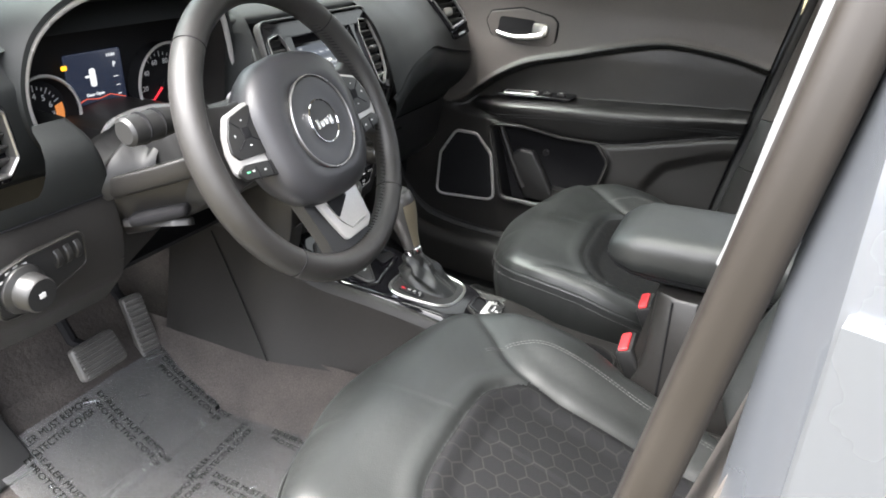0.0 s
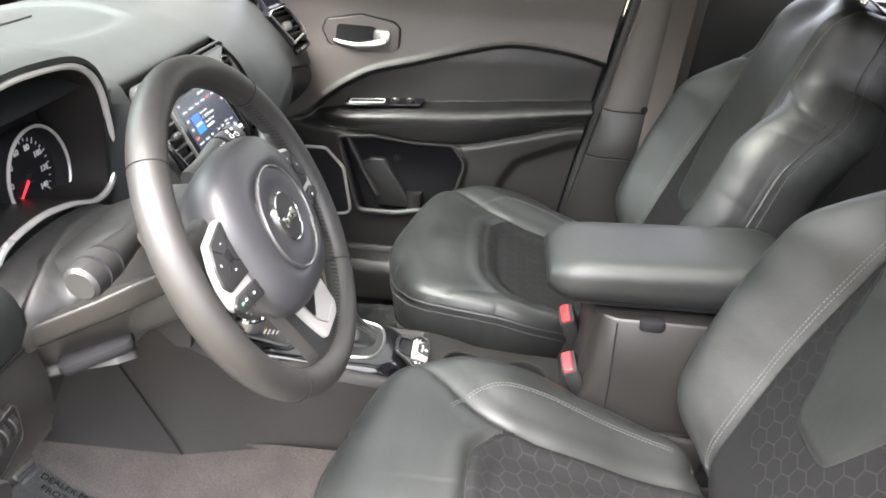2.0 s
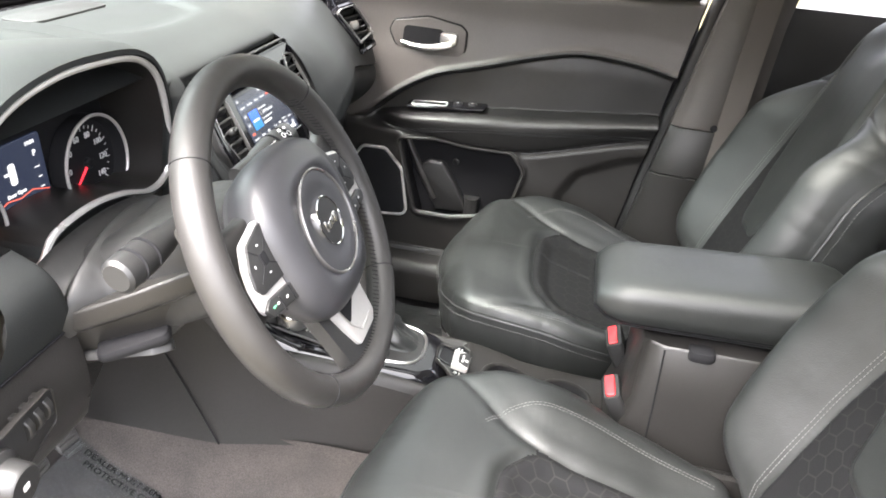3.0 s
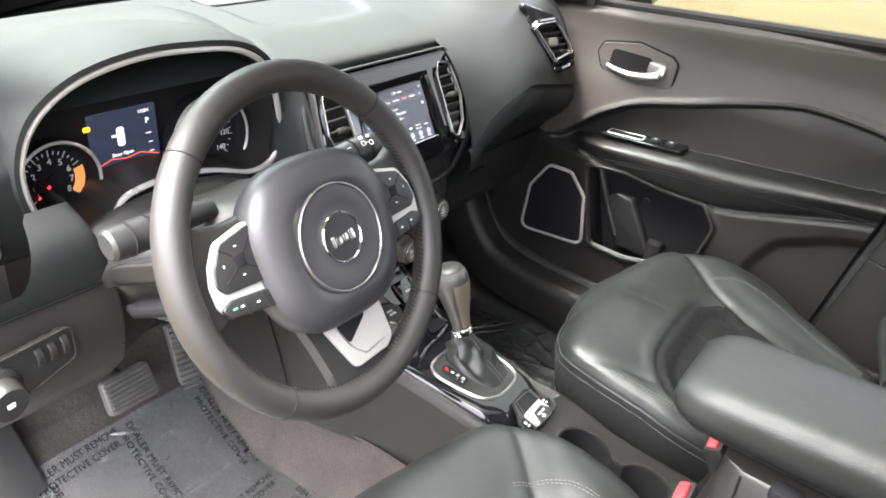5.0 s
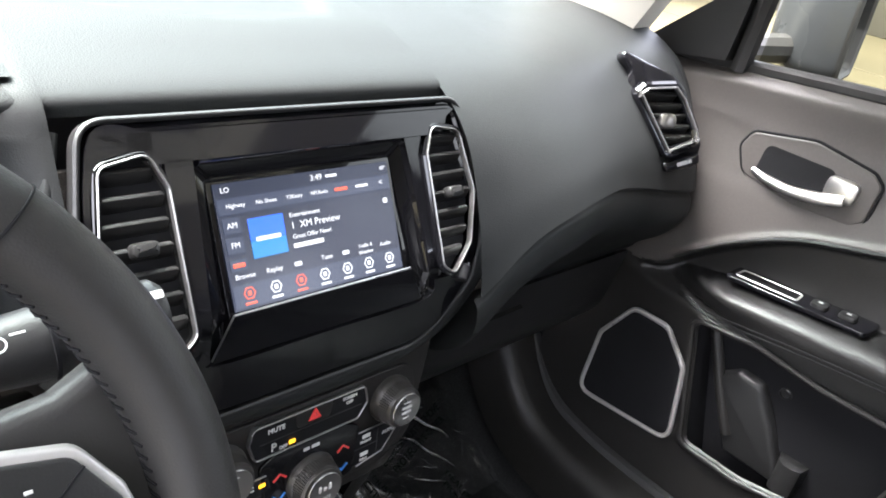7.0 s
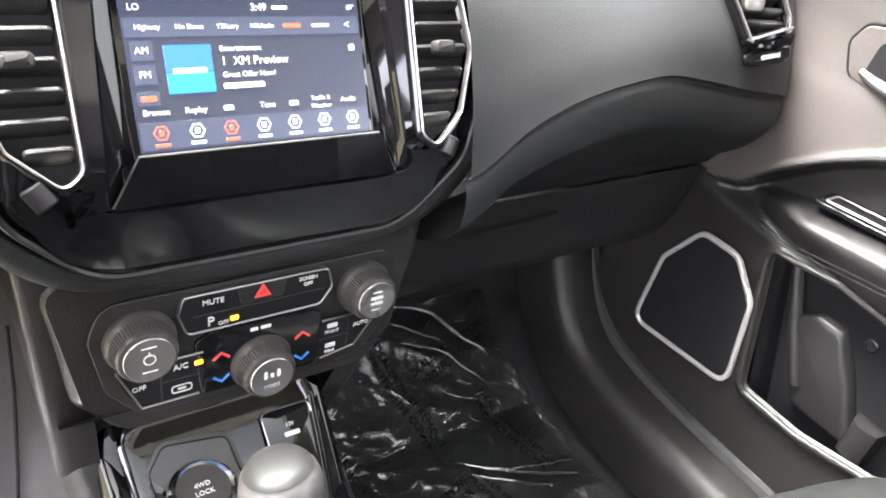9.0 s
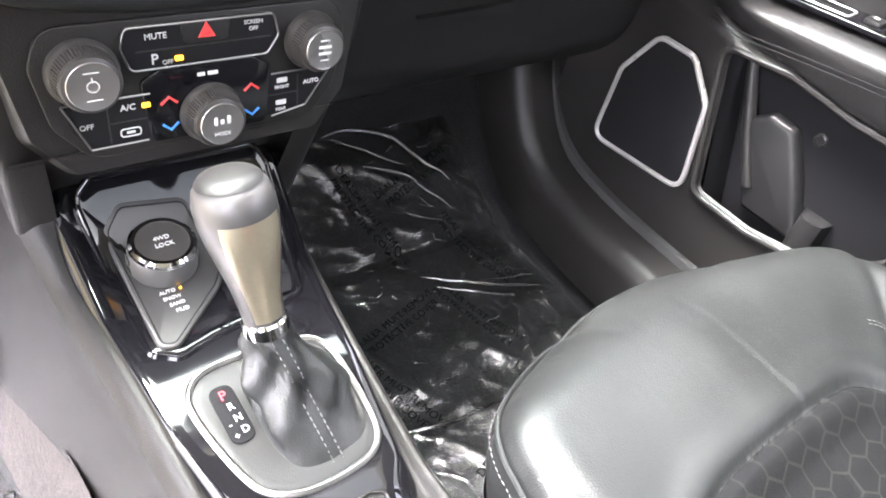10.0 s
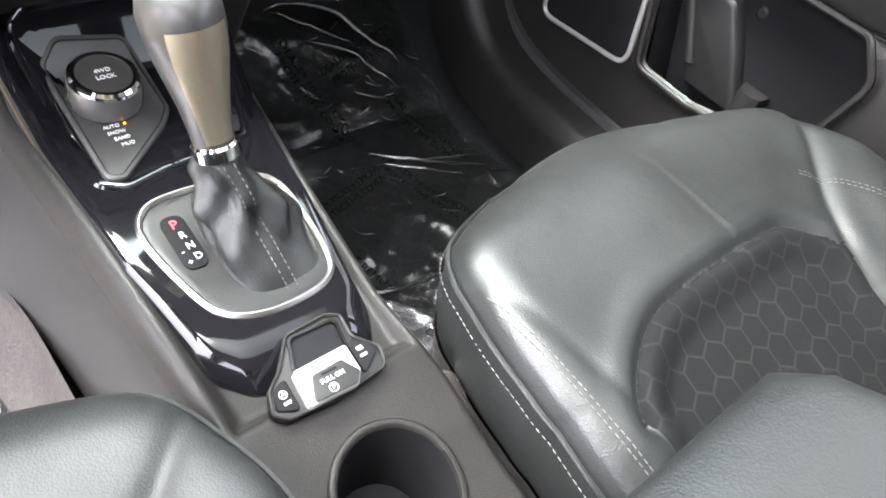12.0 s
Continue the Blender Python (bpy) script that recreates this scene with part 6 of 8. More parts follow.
part("collar", turned([(0.0150, -0.004), (0.0165, -0.002), (0.0165, 0.007), (0.0150, 0.009)], GK, 32), CHROME, gear, "chrome collar")
knob_secs = []
for h, wx, wy in ((0.006, 0.0140, 0.0145), (0.02, 0.0150, 0.0160), (0.038, 0.0172, 0.0190), (0.055, 0.0205, 0.0230), (0.072, 0.0240, 0.0265), (0.088, 0.0262, 0.0285), (0.100, 0.0262, 0.0280), (0.109, 0.0240, 0.0255), (0.115, 0.0195, 0.0205), (0.118, 0.0120, 0.0125), (0.1188, 0.004, 0.004)):
    knob_secs.append([GK @ Vector((wx * math.cos(2 * math.pi * j / 36), wy * math.sin(2 * math.pi * j / 36), h)) for j in range(36)])
part("knob", loft(knob_secs), material("satin_knob_grey", (0.040, 0.039, 0.038), 0.34, 0.0, bump=(("cells", 1200, 0.05),), vary=0.08, spec=0.6), gear, "satin grey pear-shaped knob", flat=70)
inlay = [[GK @ Vector((wx * 1.012 * math.cos(a), wy * 1.012 * math.sin(a), h)) for a in span(radians(50 - 10 * math.sin(h * 25)), radians(128 + 10 * math.sin(h * 25)), 15)] for h, wx, wy in ((0.012, 0.0145, 0.0152), (0.024, 0.0153, 0.0165), (0.038, 0.0172, 0.0190), (0.055, 0.0205, 0.0230), (0.072, 0.0240, 0.0265), (0.086, 0.0260, 0.0283), (0.094, 0.0263, 0.0284))]
part("knob_inlay", loft(inlay, loop=False, caps=False), material("champagne_satin", (0.46, 0.41, 0.30), 0.34, 0.85, vary=0.06, speck=0.03), gear, "satin champagne inlay down the knob", flat=70)
part("knob_cap", loft([[GK @ Vector((wx * math.cos(2 * math.pi * j / 28), wy * math.sin(2 * math.pi * j / 28) , h)) for j in range(28)] for wx, wy, h in ((0.0215, 0.0225, 0.1135), (0.0190, 0.0200, 0.1165), (0.012, 0.0125, 0.1188), (0.002, 0.002, 0.1195))]), SLAT, gear, "silver cap on the knob")

# ---- armrest box ----
arm = thing("armrest_box", (-0.015, -0.65, 0.6), "console storage box with a padded black leather armrest lid", "armrest")
secs = []
for y, w, z0, z1 in ((-0.572, 0.078, 0.605, 0.806), (-0.580, 0.092, 0.60, 0.812), (-0.60, 0.102, 0.60, 0.812), (-0.84, 0.104, 0.55, 0.812), (-0.85, 0.10, 0.55, 0.81)):
    dy = 0.030 if y > -0.585 else 0
    secs.append([Vector((-0.015 + x * w, y + (dy if z == z0 else 0), z)) for x, z in ((-1, z0), (-1, z0 + (z1 - z0) * 0.5), (-0.985, z1 - 0.004), (-0.95, z1), (0.95, z1), (0.985, z1 - 0.004), (1, z0 + (z1 - z0) * 0.5), (1, z0))])
part("box", loft(secs), PLASTIC, arm, "dark plastic storage box", flat=40)
part("box_joint", tube([Vector((-0.1185, -0.604, 0.60)), Vector((-0.1185, -0.602, 0.70)), Vector((-0.1180, -0.598, 0.808))], 0.0014, 6), MATT, arm)
part("latch_notch", block(-0.108, -0.650, 0.806, 0.03, 0.040, 0.018, 0.006), MATT, arm)
def lid_row(y, w, z0, z1):
    n, row = 40, []
    for j in range(n):
        a = 2 * math.pi * j / n
        cx, sx = math.cos(a), math.sin(a)
        e = 0.42 if sx > 0 else 0.5
        x = math.copysign(abs(cx) ** e, cx)
        z = math.copysign(abs(sx) ** 0.55, sx)
        row.append(Vector((-0.015 + x * w * (1.0 if sx > -0.2 else 0.90), y, (z0 + z1) / 2 + z * (z1 - z0) / 2)))
    return row
lid = []
for f in span(0, 1, 15):
    y = -0.492 - 0.37 * (1 - math.cos(math.pi * f)) / 2
    e = math.sqrt(max(0.0, 1 - max(0, 1 - (y + 0.492) / -0.055) ** 2)) if y > -0.547 else 1
    e = max(e, 0.25)
    e2 = math.sqrt(max(0.05, 1 - max(0, ((-0.81 - y) / 0.055)) ** 2)) if y < -0.81 else 1
    g = min(e, e2)
    lid.append([q - Vector((0.008, 0, 0)) for q in lid_row(y, 0.060 + 0.030 * g, 0.850 - 0.036 * g, 0.862 + 0.032 * g + 0.05 * (-0.5 - y))])
part("lid", loft(lid), LEATHER, arm, "padded black leather lid", flat=70)
line2 = [row[36] for row in lid[1:-1]][::-1] + [row[j] for row, j in ((lid[0], 38),)] 
for dz in (0.0, -0.004):
    for idx in (22, 38):
        pth = [row[idx] + Vector((0.0007 if idx == 38 else -0.0007, 0, dz)) for row in lid]
        part("lid_seam", tube(pth, 0.0009, 5), MATT, arm)

# ---- front seats ----
def edge_map(outline, c):
    """Turns a place of the unit square into one inside a rounded outline; gives also the way to the edge (0 at the edge)."""
    ang = [math.atan2(p.y - c.y, p.x - c.x) for p in outline]
    rad = [(p - c).length for p in outline]
    order = sorted(range(len(ang)), key=lambda i: ang[i])
    A = [ang[i] for i in order]
    Rr = [rad[i] for i in order]
    A = [A[-1] - 2 * math.pi] + A + [A[0] + 2 * math.pi]
    Rr = [Rr[-1]] + Rr + [Rr[0]]
    mx, my = max(abs(p.x - c.x) for p in outline), max(abs(p.y - c.y) for p in outline)
    def f(i, j):
        m = max(abs(i), abs(j))
        if m < 1e-6:
            return Vector(c), 0.0
        a = math.atan2(j * my, i * mx)
        r = float(np.interp(a, A, Rr))
        return c + Vector((math.cos(a), math.sin(a))) * r * m, m
    return f


def seam_dist(p, path):
    """The distance of p from a polyline."""
    best = 9.0
    for a, b in zip(path, path[1:]):
        ab = b - a
        t = max(0, min(1, (p - a).dot(ab) / max(ab.length_squared, 1e-9)))
        best = min(best, (p - a - ab * t).length)
    return best


def build_seat():
    """The driver's seat, modelled about x = 0 at floor height 0."""
    seat = thing("front_seat", (0, -0.5, 0.37), "black leather bucket seat with hexagon-patterned cloth centre", "car seat", "front seats")
    # cushion
    out = rounded([(-0.210, -0.730), (0.210, -0.730), (0.235, -0.56), (0.266, -0.41), (0.244, -0.272), (0.125, -0.222), (-0.125, -0.222), (-0.238, -0.272), (-0.257, -0.41), (-0.230, -0.56)], [0.05, 0.05, 0.1, 0.1, 0.075, 0.12, 0.12, 0.075, 0.1, 0.1], 8)
    f = edge_map(out, Vector((0, -0.48)))
    seam_r = [Vector(p[:2]) for p in curve([(0.268, -0.225), (0.240, -0.300), (0.196, -0.352), (0.152, -0.396), (0.126, -0.440), (0.117, -0.495), (0.121, -0.58), (0.128, -0.75)], 30)]
    seam_l = [Vector(p[:2]) for p in curve([(-0.268, -0.225), (-0.246, -0.290), (-0.226, -0.360), (-0.208, -0.430), (-0.196, -0.500), (-0.180, -0.580), (-0.162, -0.660), (-0.150, -0.75)], 30)]
    front = [Vector(p[:2]) for p in curve([(-0.204, -0.458), (-0.190, -0.434), (-0.155, -0.410), (-0.115, -0.398), (-0.05, -0.394), (0.04, -0.395), (0.075, -0.402), (0.104, -0.424), (0.116, -0.440)], 44)]
    sx = lambda y: float(np.interp(-y, [-p.y for p in seam_r], [p.x for p in seam_r]))
    sl = lambda y: float(np.interp(-y, [-p.y for p in seam_l], [p.x for p in seam_l]))
    arc = [p for p in front if p.y > -0.47]
    fy = lambda x: float(np.interp(x, [p.x for p in arc], [p.y for p in arc]))
    def which(p):
        if p.x > sx(p.y):
            return "bolster:r"
        if p.x < sl(p.y):
            return "bolster:l"
        return "front_panel" if p.y > fy(p.x) else "insert"
    def surf(i, j):
        p, m = f(i, j)
        if m < 0.985:
            for path in ([front] if -0.200 < p.x < 0.108 else [seam_r] if p.y < -0.48 and p.x > 0 else []):
                q, d = nearest(p, path)
                if d < 0.0019:
                    p = q
        z = 0.690 + 0.026 * step(-0.50, -0.32, p.y) - 0.075 * step(-0.42, -0.72, p.y) - 0.018 * step(-0.30, -0.20, p.y)
        b = max(0.0, p.x - sx(p.y), sl(p.y) - p.x)
        z += (0.034 if p.x > 0 else 0.015) * step(-0.02, 0.085, b) * step(-0.20, -0.50, p.y)
        d = min(seam_dist(p, seam_r), seam_dist(p, seam_l))
        d2 = seam_dist(p, front)
        z -= (0.0030 if p.x > 0 else 0.0011) * math.exp(-(d / 0.0070) ** 2) * step(-0.23, -0.36, p.y) + 0.0065 * math.exp(-(d2 / 0.0055) ** 2) * step(0.134, 0.100, p.x)
        z += (0.0016 if p.x > 0 else 0.0004) * math.exp(-((d - 0.018) / 0.012) ** 2) * step(-0.26, -0.40, p.y) + 0.003 * math.exp(-((d2 - 0.018) / 0.012) ** 2) * step(0.134, 0.100, p.x)
        if which(p) == "insert":
            z -= 0.012 * step(0.0, 0.035, min(d, d2))
        z += 0.0016 * noise.noise(Vector((p.x * 14, p.y * 14, 3.0)))
        flank = step(0.13, 0.22, abs(p.x))
        e = max(0.0, (m - 0.82 - 0.05 * flank) / (0.18 - 0.05 * flank))
        z -= (0.037 - 0.012 * flank) * (1 - math.sqrt(max(0.0, 1 - e * e)))
        return Vector((p.x, p.y, z))
    ts = [math.copysign(1 - (1 - abs(t)) ** 1.0, t) for t in span(-1, 1, 181)]
    mats = {"bolster:r": LEATHER, "bolster:l": LEATHER, "front_panel": LEATHER, "insert": CLOTH}
    relief(lambda i, j: which(f(i, j)[0]), surf, ts, ts, seat, mats, {"insert": "dark cloth insert with a hexagon net"}, {"insert": lambda c: (c.x, c.y)}, flat=75, soft=True)
    ring = [surf(a, b) for a, b in [(t, 1) for t in ts[::2]] + [(1, t) for t in ts[::-2]] + [(t, -1) for t in ts[::-2]] + [(-1, t) for t in ts[::2]]]
    side, low = [], []
    for g, o, dz in ((0, 0.0, 0.0), (0.15, 0.002, -0.012), (0.5, 0.001, -0.05), (1.0, -0.006, -0.085)):
        side.append([Vector((q.x * (1 + o / 0.25), -0.48 + (q.y + 0.48) * (1 + o / 0.26), q.z + dz)) for q in ring])
    part("side_wrap", loft(side, caps=False), LEATHER, seat, flat=75)
    for k, (o, dz) in enumerate(((-0.004, -0.086), (-0.010, -0.12), (-0.022, -0.19))):
        low.append([Vector((q.x * (1 + o / 0.25), -0.48 + (q.y + 0.48) * (1 + o / 0.26), q.z * (0.3 if dz < -0.15 else 1) + (0.49 if dz < -0.15 else 0) + dz)) for q in ring])
    part("cloth_skirt", loft(low, caps=False), WEAVE, seat, "dark woven cloth skirt", flat=75)
    part("welt", tube([q * 1.0 + Vector((q.x * 0.012, (q.y + 0.48) * 0.012, -0.004)) for q in ring[::2]], 0.0022, 6, True), LEATHER, seat, "raised edge seam")
    def on_top(path, off):
        rows = []
        for p, q in zip(path, path[1:]):
            d = (q - p).normalized()
            rows.append(p + Vector((-d.y, d.x)) * off)
        res = []
        for p in rows:
            a = math.atan2((p.y + 0.48), p.x)
            lo, hi = 0.0, 1.0
            pr = p - Vector((0, -0.48))
            mx, my = max(abs(o.x) for o in out), max(abs(o.y + 0.48) for o in out)
            ux, uy = pr.x / mx, pr.y / my
            big = max(abs(ux), abs(uy), 1e-6)
            edge, _ = f(ux / big, uy / big)
            m = pr.length / max((edge - Vector((0, -0.48))).length, 1e-6)
            if m < 0.99:
                res.append(surf(ux / big * m, uy / big * m) + Vector((0, 0, 0.0006)))
        return res
    crest_r = [Vector(p[:2]) for p in curve([(0.144, -0.366), (0.172, -0.392), (0.190, -0.430), (0.193, -0.480), (0.188, -0.550), (0.182, -0.650), (0.178, -0.70)], 40)]
    crest_l = [Vector(p[:2]) for p in curve([(-0.246, -0.300), (-0.243, -0.345), (-0.239, -0.400), (-0.234, -0.460), (-0.222, -0.540), (-0.206, -0.640), (-0.196, -0.70)], 40)]
    for path, offs in ((crest_r, (-0.0022, 0.0022)), (crest_l, (-0.0022, 0.0022))):
        for o in offs:
            part("stitching", stitches(on_top(path, o), Matrix(), 0.0058, 0.0040, 0.00055), THREAD, seat, "grey twin stitching")
    wrap_line = [q + Vector((q.x * 0.022, (q.y + 0.48) * 0.022, -0.016)) for q in ring]
    part("side_stitching", stitches(wrap_line + wrap_line[:1], Matrix(), 0.0058, 0.0040, 0.00055), THREAD, seat)
    # frame below, rails
    part("seat_pan", loft([[Vector((x * 0.21, y, z)) for x, y in ((-1, -0.70), (1, -0.70), (1, -0.28), (-1, -0.28))] for z in (0.44, 0.60)]), MATT, seat)
    for s in (-1, 1):
        part("rail", block(0.19 * s, -0.50, 0.40, 0.035, 0.55, 0.05, 0.006), DARK, seat, "dark steel seat rail")
        part("rail_cap", block(0.19 * s, -0.215, 0.405, 0.042, 0.03, 0.055, 0.01), SATIN, seat)
    # backrest, in a frame that leans back
    BK = frame_at((0, -0.725, 0.655), (-1, 0, 0), (0, -0.375, 0.927))
    bo = rounded([(-0.205, 0.0), (0.205, 0.0), (0.252, 0.16), (0.255, 0.30), (0.215, 0.425), (0.150, 0.520), (0.135, 0.625), (-0.135, 0.625), (-0.150, 0.520), (-0.215, 0.425), (-0.255, 0.30), (-0.252, 0.16)], [0.05, 0.05, 0.1, 0.1, 0.1, 0.08, 0.05, 0.05, 0.08, 0.1, 0.1, 0.1], 6)
    g = edge_map(bo, Vector((0, 0.30)))
    in_r = [Vector(p[:2]) for p in curve([(0.115, -0.02), (0.122, 0.08), (0.132, 0.20), (0.128, 0.30), (0.112, 0.40), (0.105, 0.47), (0.100, 0.55), (0.090, 0.64)], 40)]
    in_l = [Vector((-p.x, p.y)) for p in in_r]
    up_o = rounded([(-0.042, 0.175), (0.042, 0.175), (0.085, 0.275), (0.106, 0.400), (0.094, 0.66), (-0.094, 0.66), (-0.106, 0.400), (-0.085, 0.275)], [0.03, 0.03, 0.03, 0.02, 0.01, 0.01, 0.02, 0.03], 5)
    sh_r = [Vector(p[:2]) for p in curve([(0.106, 0.455), (0.150, 0.470), (0.20, 0.445)], 10)]
    bx = lambda y: float(np.interp(y, [p.y for p in in_r], [p.x for p in in_r]))
    def inside(p, poly):
        c = False
        for a, b in zip(poly, poly[1:] + poly[:1]):
            if (a.y > p.y) != (b.y > p.y) and p.x < (b.x - a.x) * (p.y - a.y) / (b.y - a.y) + a.x:
                c = not c
        return c
    def which_b(p):
        if abs(p.x) > bx(p.y):
            return "back_bolster:r" if p.x > 0 else "back_bolster:l"
        if p.y > 0.56 or inside(p, up_o):
            return "upper_panel"
        return "lumbar_panel" if p.y < 0.072 + 0.45 * abs(p.x) else "back_insert"
    shoulder_seam = [Vector((0.105, 0.47)), Vector((0.25, 0.434))]
    up_loop = up_o + up_o[:1]
    def surf_b(i, j):
        p, m = g(i, j)
        if m < 0.985:
            for path in (in_r, in_l, up_loop):
                q, d = nearest(p, path)
                if d < 0.0021:
                    p = q
        b = max(0.0, abs(p.x) - bx(min(p.y, 0.46)))
        low = 1 - step(0.34, 0.50, p.y)
        z = 0.012 + 0.060 * step(0.0, 0.085, b) * low * step(-0.05, 0.08, p.y) + 0.010 * step(0.0, 0.03, b) * low
        z += 0.012 * step(0.30, 0.60, p.y)
        d = min(seam_dist(p, in_r), seam_dist(p, in_l))
        d3 = seam_dist(Vector((abs(p.x), p.y)), shoulder_seam)
        d4 = seam_dist(p, up_loop)
        z -= 0.0055 * math.exp(-(d / 0.0060) ** 2) + 0.0025 * math.exp(-(d3 / 0.0035) ** 2) * step(0.0, 0.03, b)
        if inside(p, up_o):
            z += 0.005 * step(0.0, 0.012, d4)
        # hollow for the head restraint posts
        z -= 0.022 * math.exp(-((p.x / 0.045) ** 2 + ((p.y - 0.59) / 0.04) ** 2))
        z += 0.0016 * noise.noise(Vector((p.x * 14, p.y * 14, 7.0)))
        e = max(0.0, (m - 0.78) / 0.22)
        z -= 0.065 * (1 - math.sqrt(max(0.0, 1 - e * e)))
        return BK @ Vector((p.x, p.y, z))
    matb = {"back_bolster:r": LEATHER, "back_bolster:l": LEATHER, "upper_panel": LEATHER, "shoulder:r": LEATHER, "shoulder:l": LEATHER, "back_insert": CLOTH, "lumbar_panel": FLAT_CLOTH}
    inv = BK.inverted()
    relief(lambda i, j: which_b(g(i, j)[0]), surf_b, ts, ts, seat, matb, {"back_insert": "dark cloth insert with a hexagon net"}, {"back_insert": lambda c: ((inv @ c).x, (inv @ c).y)}, flat=75, soft=True)
    rb = [surf_b(a, b) for a, b in [(t, 1) for t in ts[::2]] + [(1, t) for t in ts[::-2]] + [(t, -1) for t in ts[::-2]] + [(-1, t) for t in ts[::2]]]
    nb = BK.to_3x3() @ Vector((0, 0, 1))
    cb = BK @ Vector((0, 0.30, 0))
    shell = [[cb + (q - cb) * sc - nb * dn for q in rb] for sc, dn in ((1, 0), (1.012, 0.012), (1.015, 0.05), (0.98, 0.085), (0.90, 0.105))]
    part("back_shell", loft(shell), LEATHER, seat, "black leather back shell", flat=70)
    part("back_welt", tube([cb + (q - cb) * 1.013 - nb * 0.012 for q in rb[::2]], 0.0022, 6, True), LEATHER, seat)
    part("back_stitching", stitches([cb + (q - cb) * 1.0135 - nb * 0.026 for q in rb], Matrix(), 0.0058, 0.0040, 0.0006), THREAD, seat)
    for path, o in ((in_r, 0.0075), (in_l, -0.0075), (in_r, 0.011), (in_l, -0.011)):
        pts = []
        for p in path[2:-1]:
            q = Vector((p.x + o, p.y))
            mx, my = 0.255, 0.325
            ux, uy = q.x / mx, (q.y - 0.30) / my
            big = max(abs(ux), abs(uy), 1e-6)
            edge, _ = g(ux / big, uy / big)
            m = (q - Vector((0, 0.30))).length / max((edge - Vector((0, 0.30))).length, 1e-6)
            if m < 0.98:
                pts.append(surf_b(ux / big * m, uy / big * m) + nb * 0.0006)
        part("seam_stitching", stitches(pts, Matrix(), 0.0058, 0.0040, 0.00055), THREAD, seat)
    # recliner hinge covers and head restraint
    for s in (-1, 1):
        part("hinge_cover", block(0.225 * s, -0.70, 0.585, 0.025, 0.12, 0.09, 0.01), PLASTIC, seat, "grey plastic hinge cover")
        base = BK @ Vector((0.052 * s, 0.612, -0.030))
        up = BK.to_3x3() @ Vector((0, 1, 0.05))
        part("post_collar", turned([(0.016, -0.004), (0.017, 0.004), (0.014, 0.012), (0.009, 0.013)], frame_at(base, (1, 0, 0), (0, up.z, -up.y)), 20), MATT, seat)
        part("head_post", tube([base, base + up * 0.09], 0.006, 10), CHROME, seat, "chrome head restraint post")
    HB = frame_at(BK @ Vector((0, 0.735, -0.012)), (-1, 0, 0), (0, -0.40, 0.91))
    hr = []
    for d, sc in ((-0.055, 0.75), (-0.045, 0.92), (-0.015, 1.0), (0.02, 0.98), (0.04, 0.88), (0.050, 0.6)):
        hr.append([HB @ Vector((p.x * sc, p.y * sc, d)) for p in rrect(0.27, 0.16, 0.055, 8)])
    part("head_restraint", loft(hr), LEATHER, seat, "padded black leather head restraint", flat=70)
    return seat


driver = build_seat()
passenger = copy_thing(driver, Matrix.Translation((0.330, -0.5, 0.37)))
driver.location.x = -0.370
driver["label"] = "black leather driver seat with hexagon cloth, behind the wheel"
passenger["label"] = "black leather passenger seat with hexagon cloth, beside the console"

# ---- belt buckles beside the console ----
def buckle(x, y, z, lean, label):
    b = thing("belt_buckle", (x, y, z - 0.08), label, "buckle", "belt buckles")
    up = Vector(lean).normalized()
    fr = frame_at(Vector((x, y, z)) - up * 0.075, Vector((1, 0, 0)) - up * up.x, up.cross(Vector((1, 0, 0))))
    secs = [[fr @ Vector((p.x, p.y, h)) for p in rrect(w, t, 0.006, 4)] for w, t, h in ((0.040, 0.022, 0.0), (0.052, 0.026, 0.02), (0.055, 0.027, 0.066), (0.052, 0.024, 0.070))]
    part("housing", loft(secs), DARK, b, flat=40)
    part("release_button", plate(rrect(0.044, 0.015, 0.004, 4, 0, 0.001), 0.006, 0.002, fr, base=0.068), RED, b, "red release button")
    part("stem", tube([fr @ Vector((0, 0, 0.01)), fr @ Vector((0, 0.004, -0.08))], 0.012, 8), MATT, b)
buckle(-0.080, -0.540, 0.708, (-0.10, 0.42, 0.90), "black seat belt buckle with a red button, by the driver seat")
buckle(0.047, -0.544, 0.720, (-0.10, 0.42, 0.90), "black seat belt buckle with a red button, by the passenger seat")

# ---- passenger door ----
door = thing("car_door", (0.72, -0.2, 0.42), "closed passenger door with dark grey trim and padded armrest", "door")
BELTZ = smooth_table([(-0.70, 1.190), (-0.37, 1.168), (0.0, 1.142), (0.22, 1.125)])
ARCH = smooth_table([(-0.70, 0.990), (-0.645, 1.006), (-0.56, 1.025), (-0.46, 1.036), (-0.396, 1.034), (-0.30, 1.012), (-0.204, 0.984), (-0.10, 0.955), (-0.03, 0.918), (0.02, 0.880), (0.06, 0.845), (0.10, 0.830)])
ARM_T = smooth_table([(-0.70, 0.912), (-0.59, 0.906), (-0.4, 0.893), (-0.22, 0.880), (-0.06, 0.861), (0.03, 0.846), (0.08, 0.829)])
ARM_B = smooth_table([(-0.70, 0.868), (-0.59, 0.852), (-0.45, 0.818), (-0.33, 0.792), (-0.20, 0.790), (-0.11, 0.800), (0.03, 0.819), (0.08, 0.826)])
pocket_o = rounded([(-0.022, 0.788), (-0.074, 0.606), (-0.16, 0.604), (-0.255, 0.622), (-0.312, 0.670), (-0.330, 0.745), (-0.300, 0.782), (-0.20, 0.782), (-0.11, 0.792)], [0.012, 0.016, 0.03, 0.03, 0.03, 0.03, 0.02, 0.03, 0.02], 6)
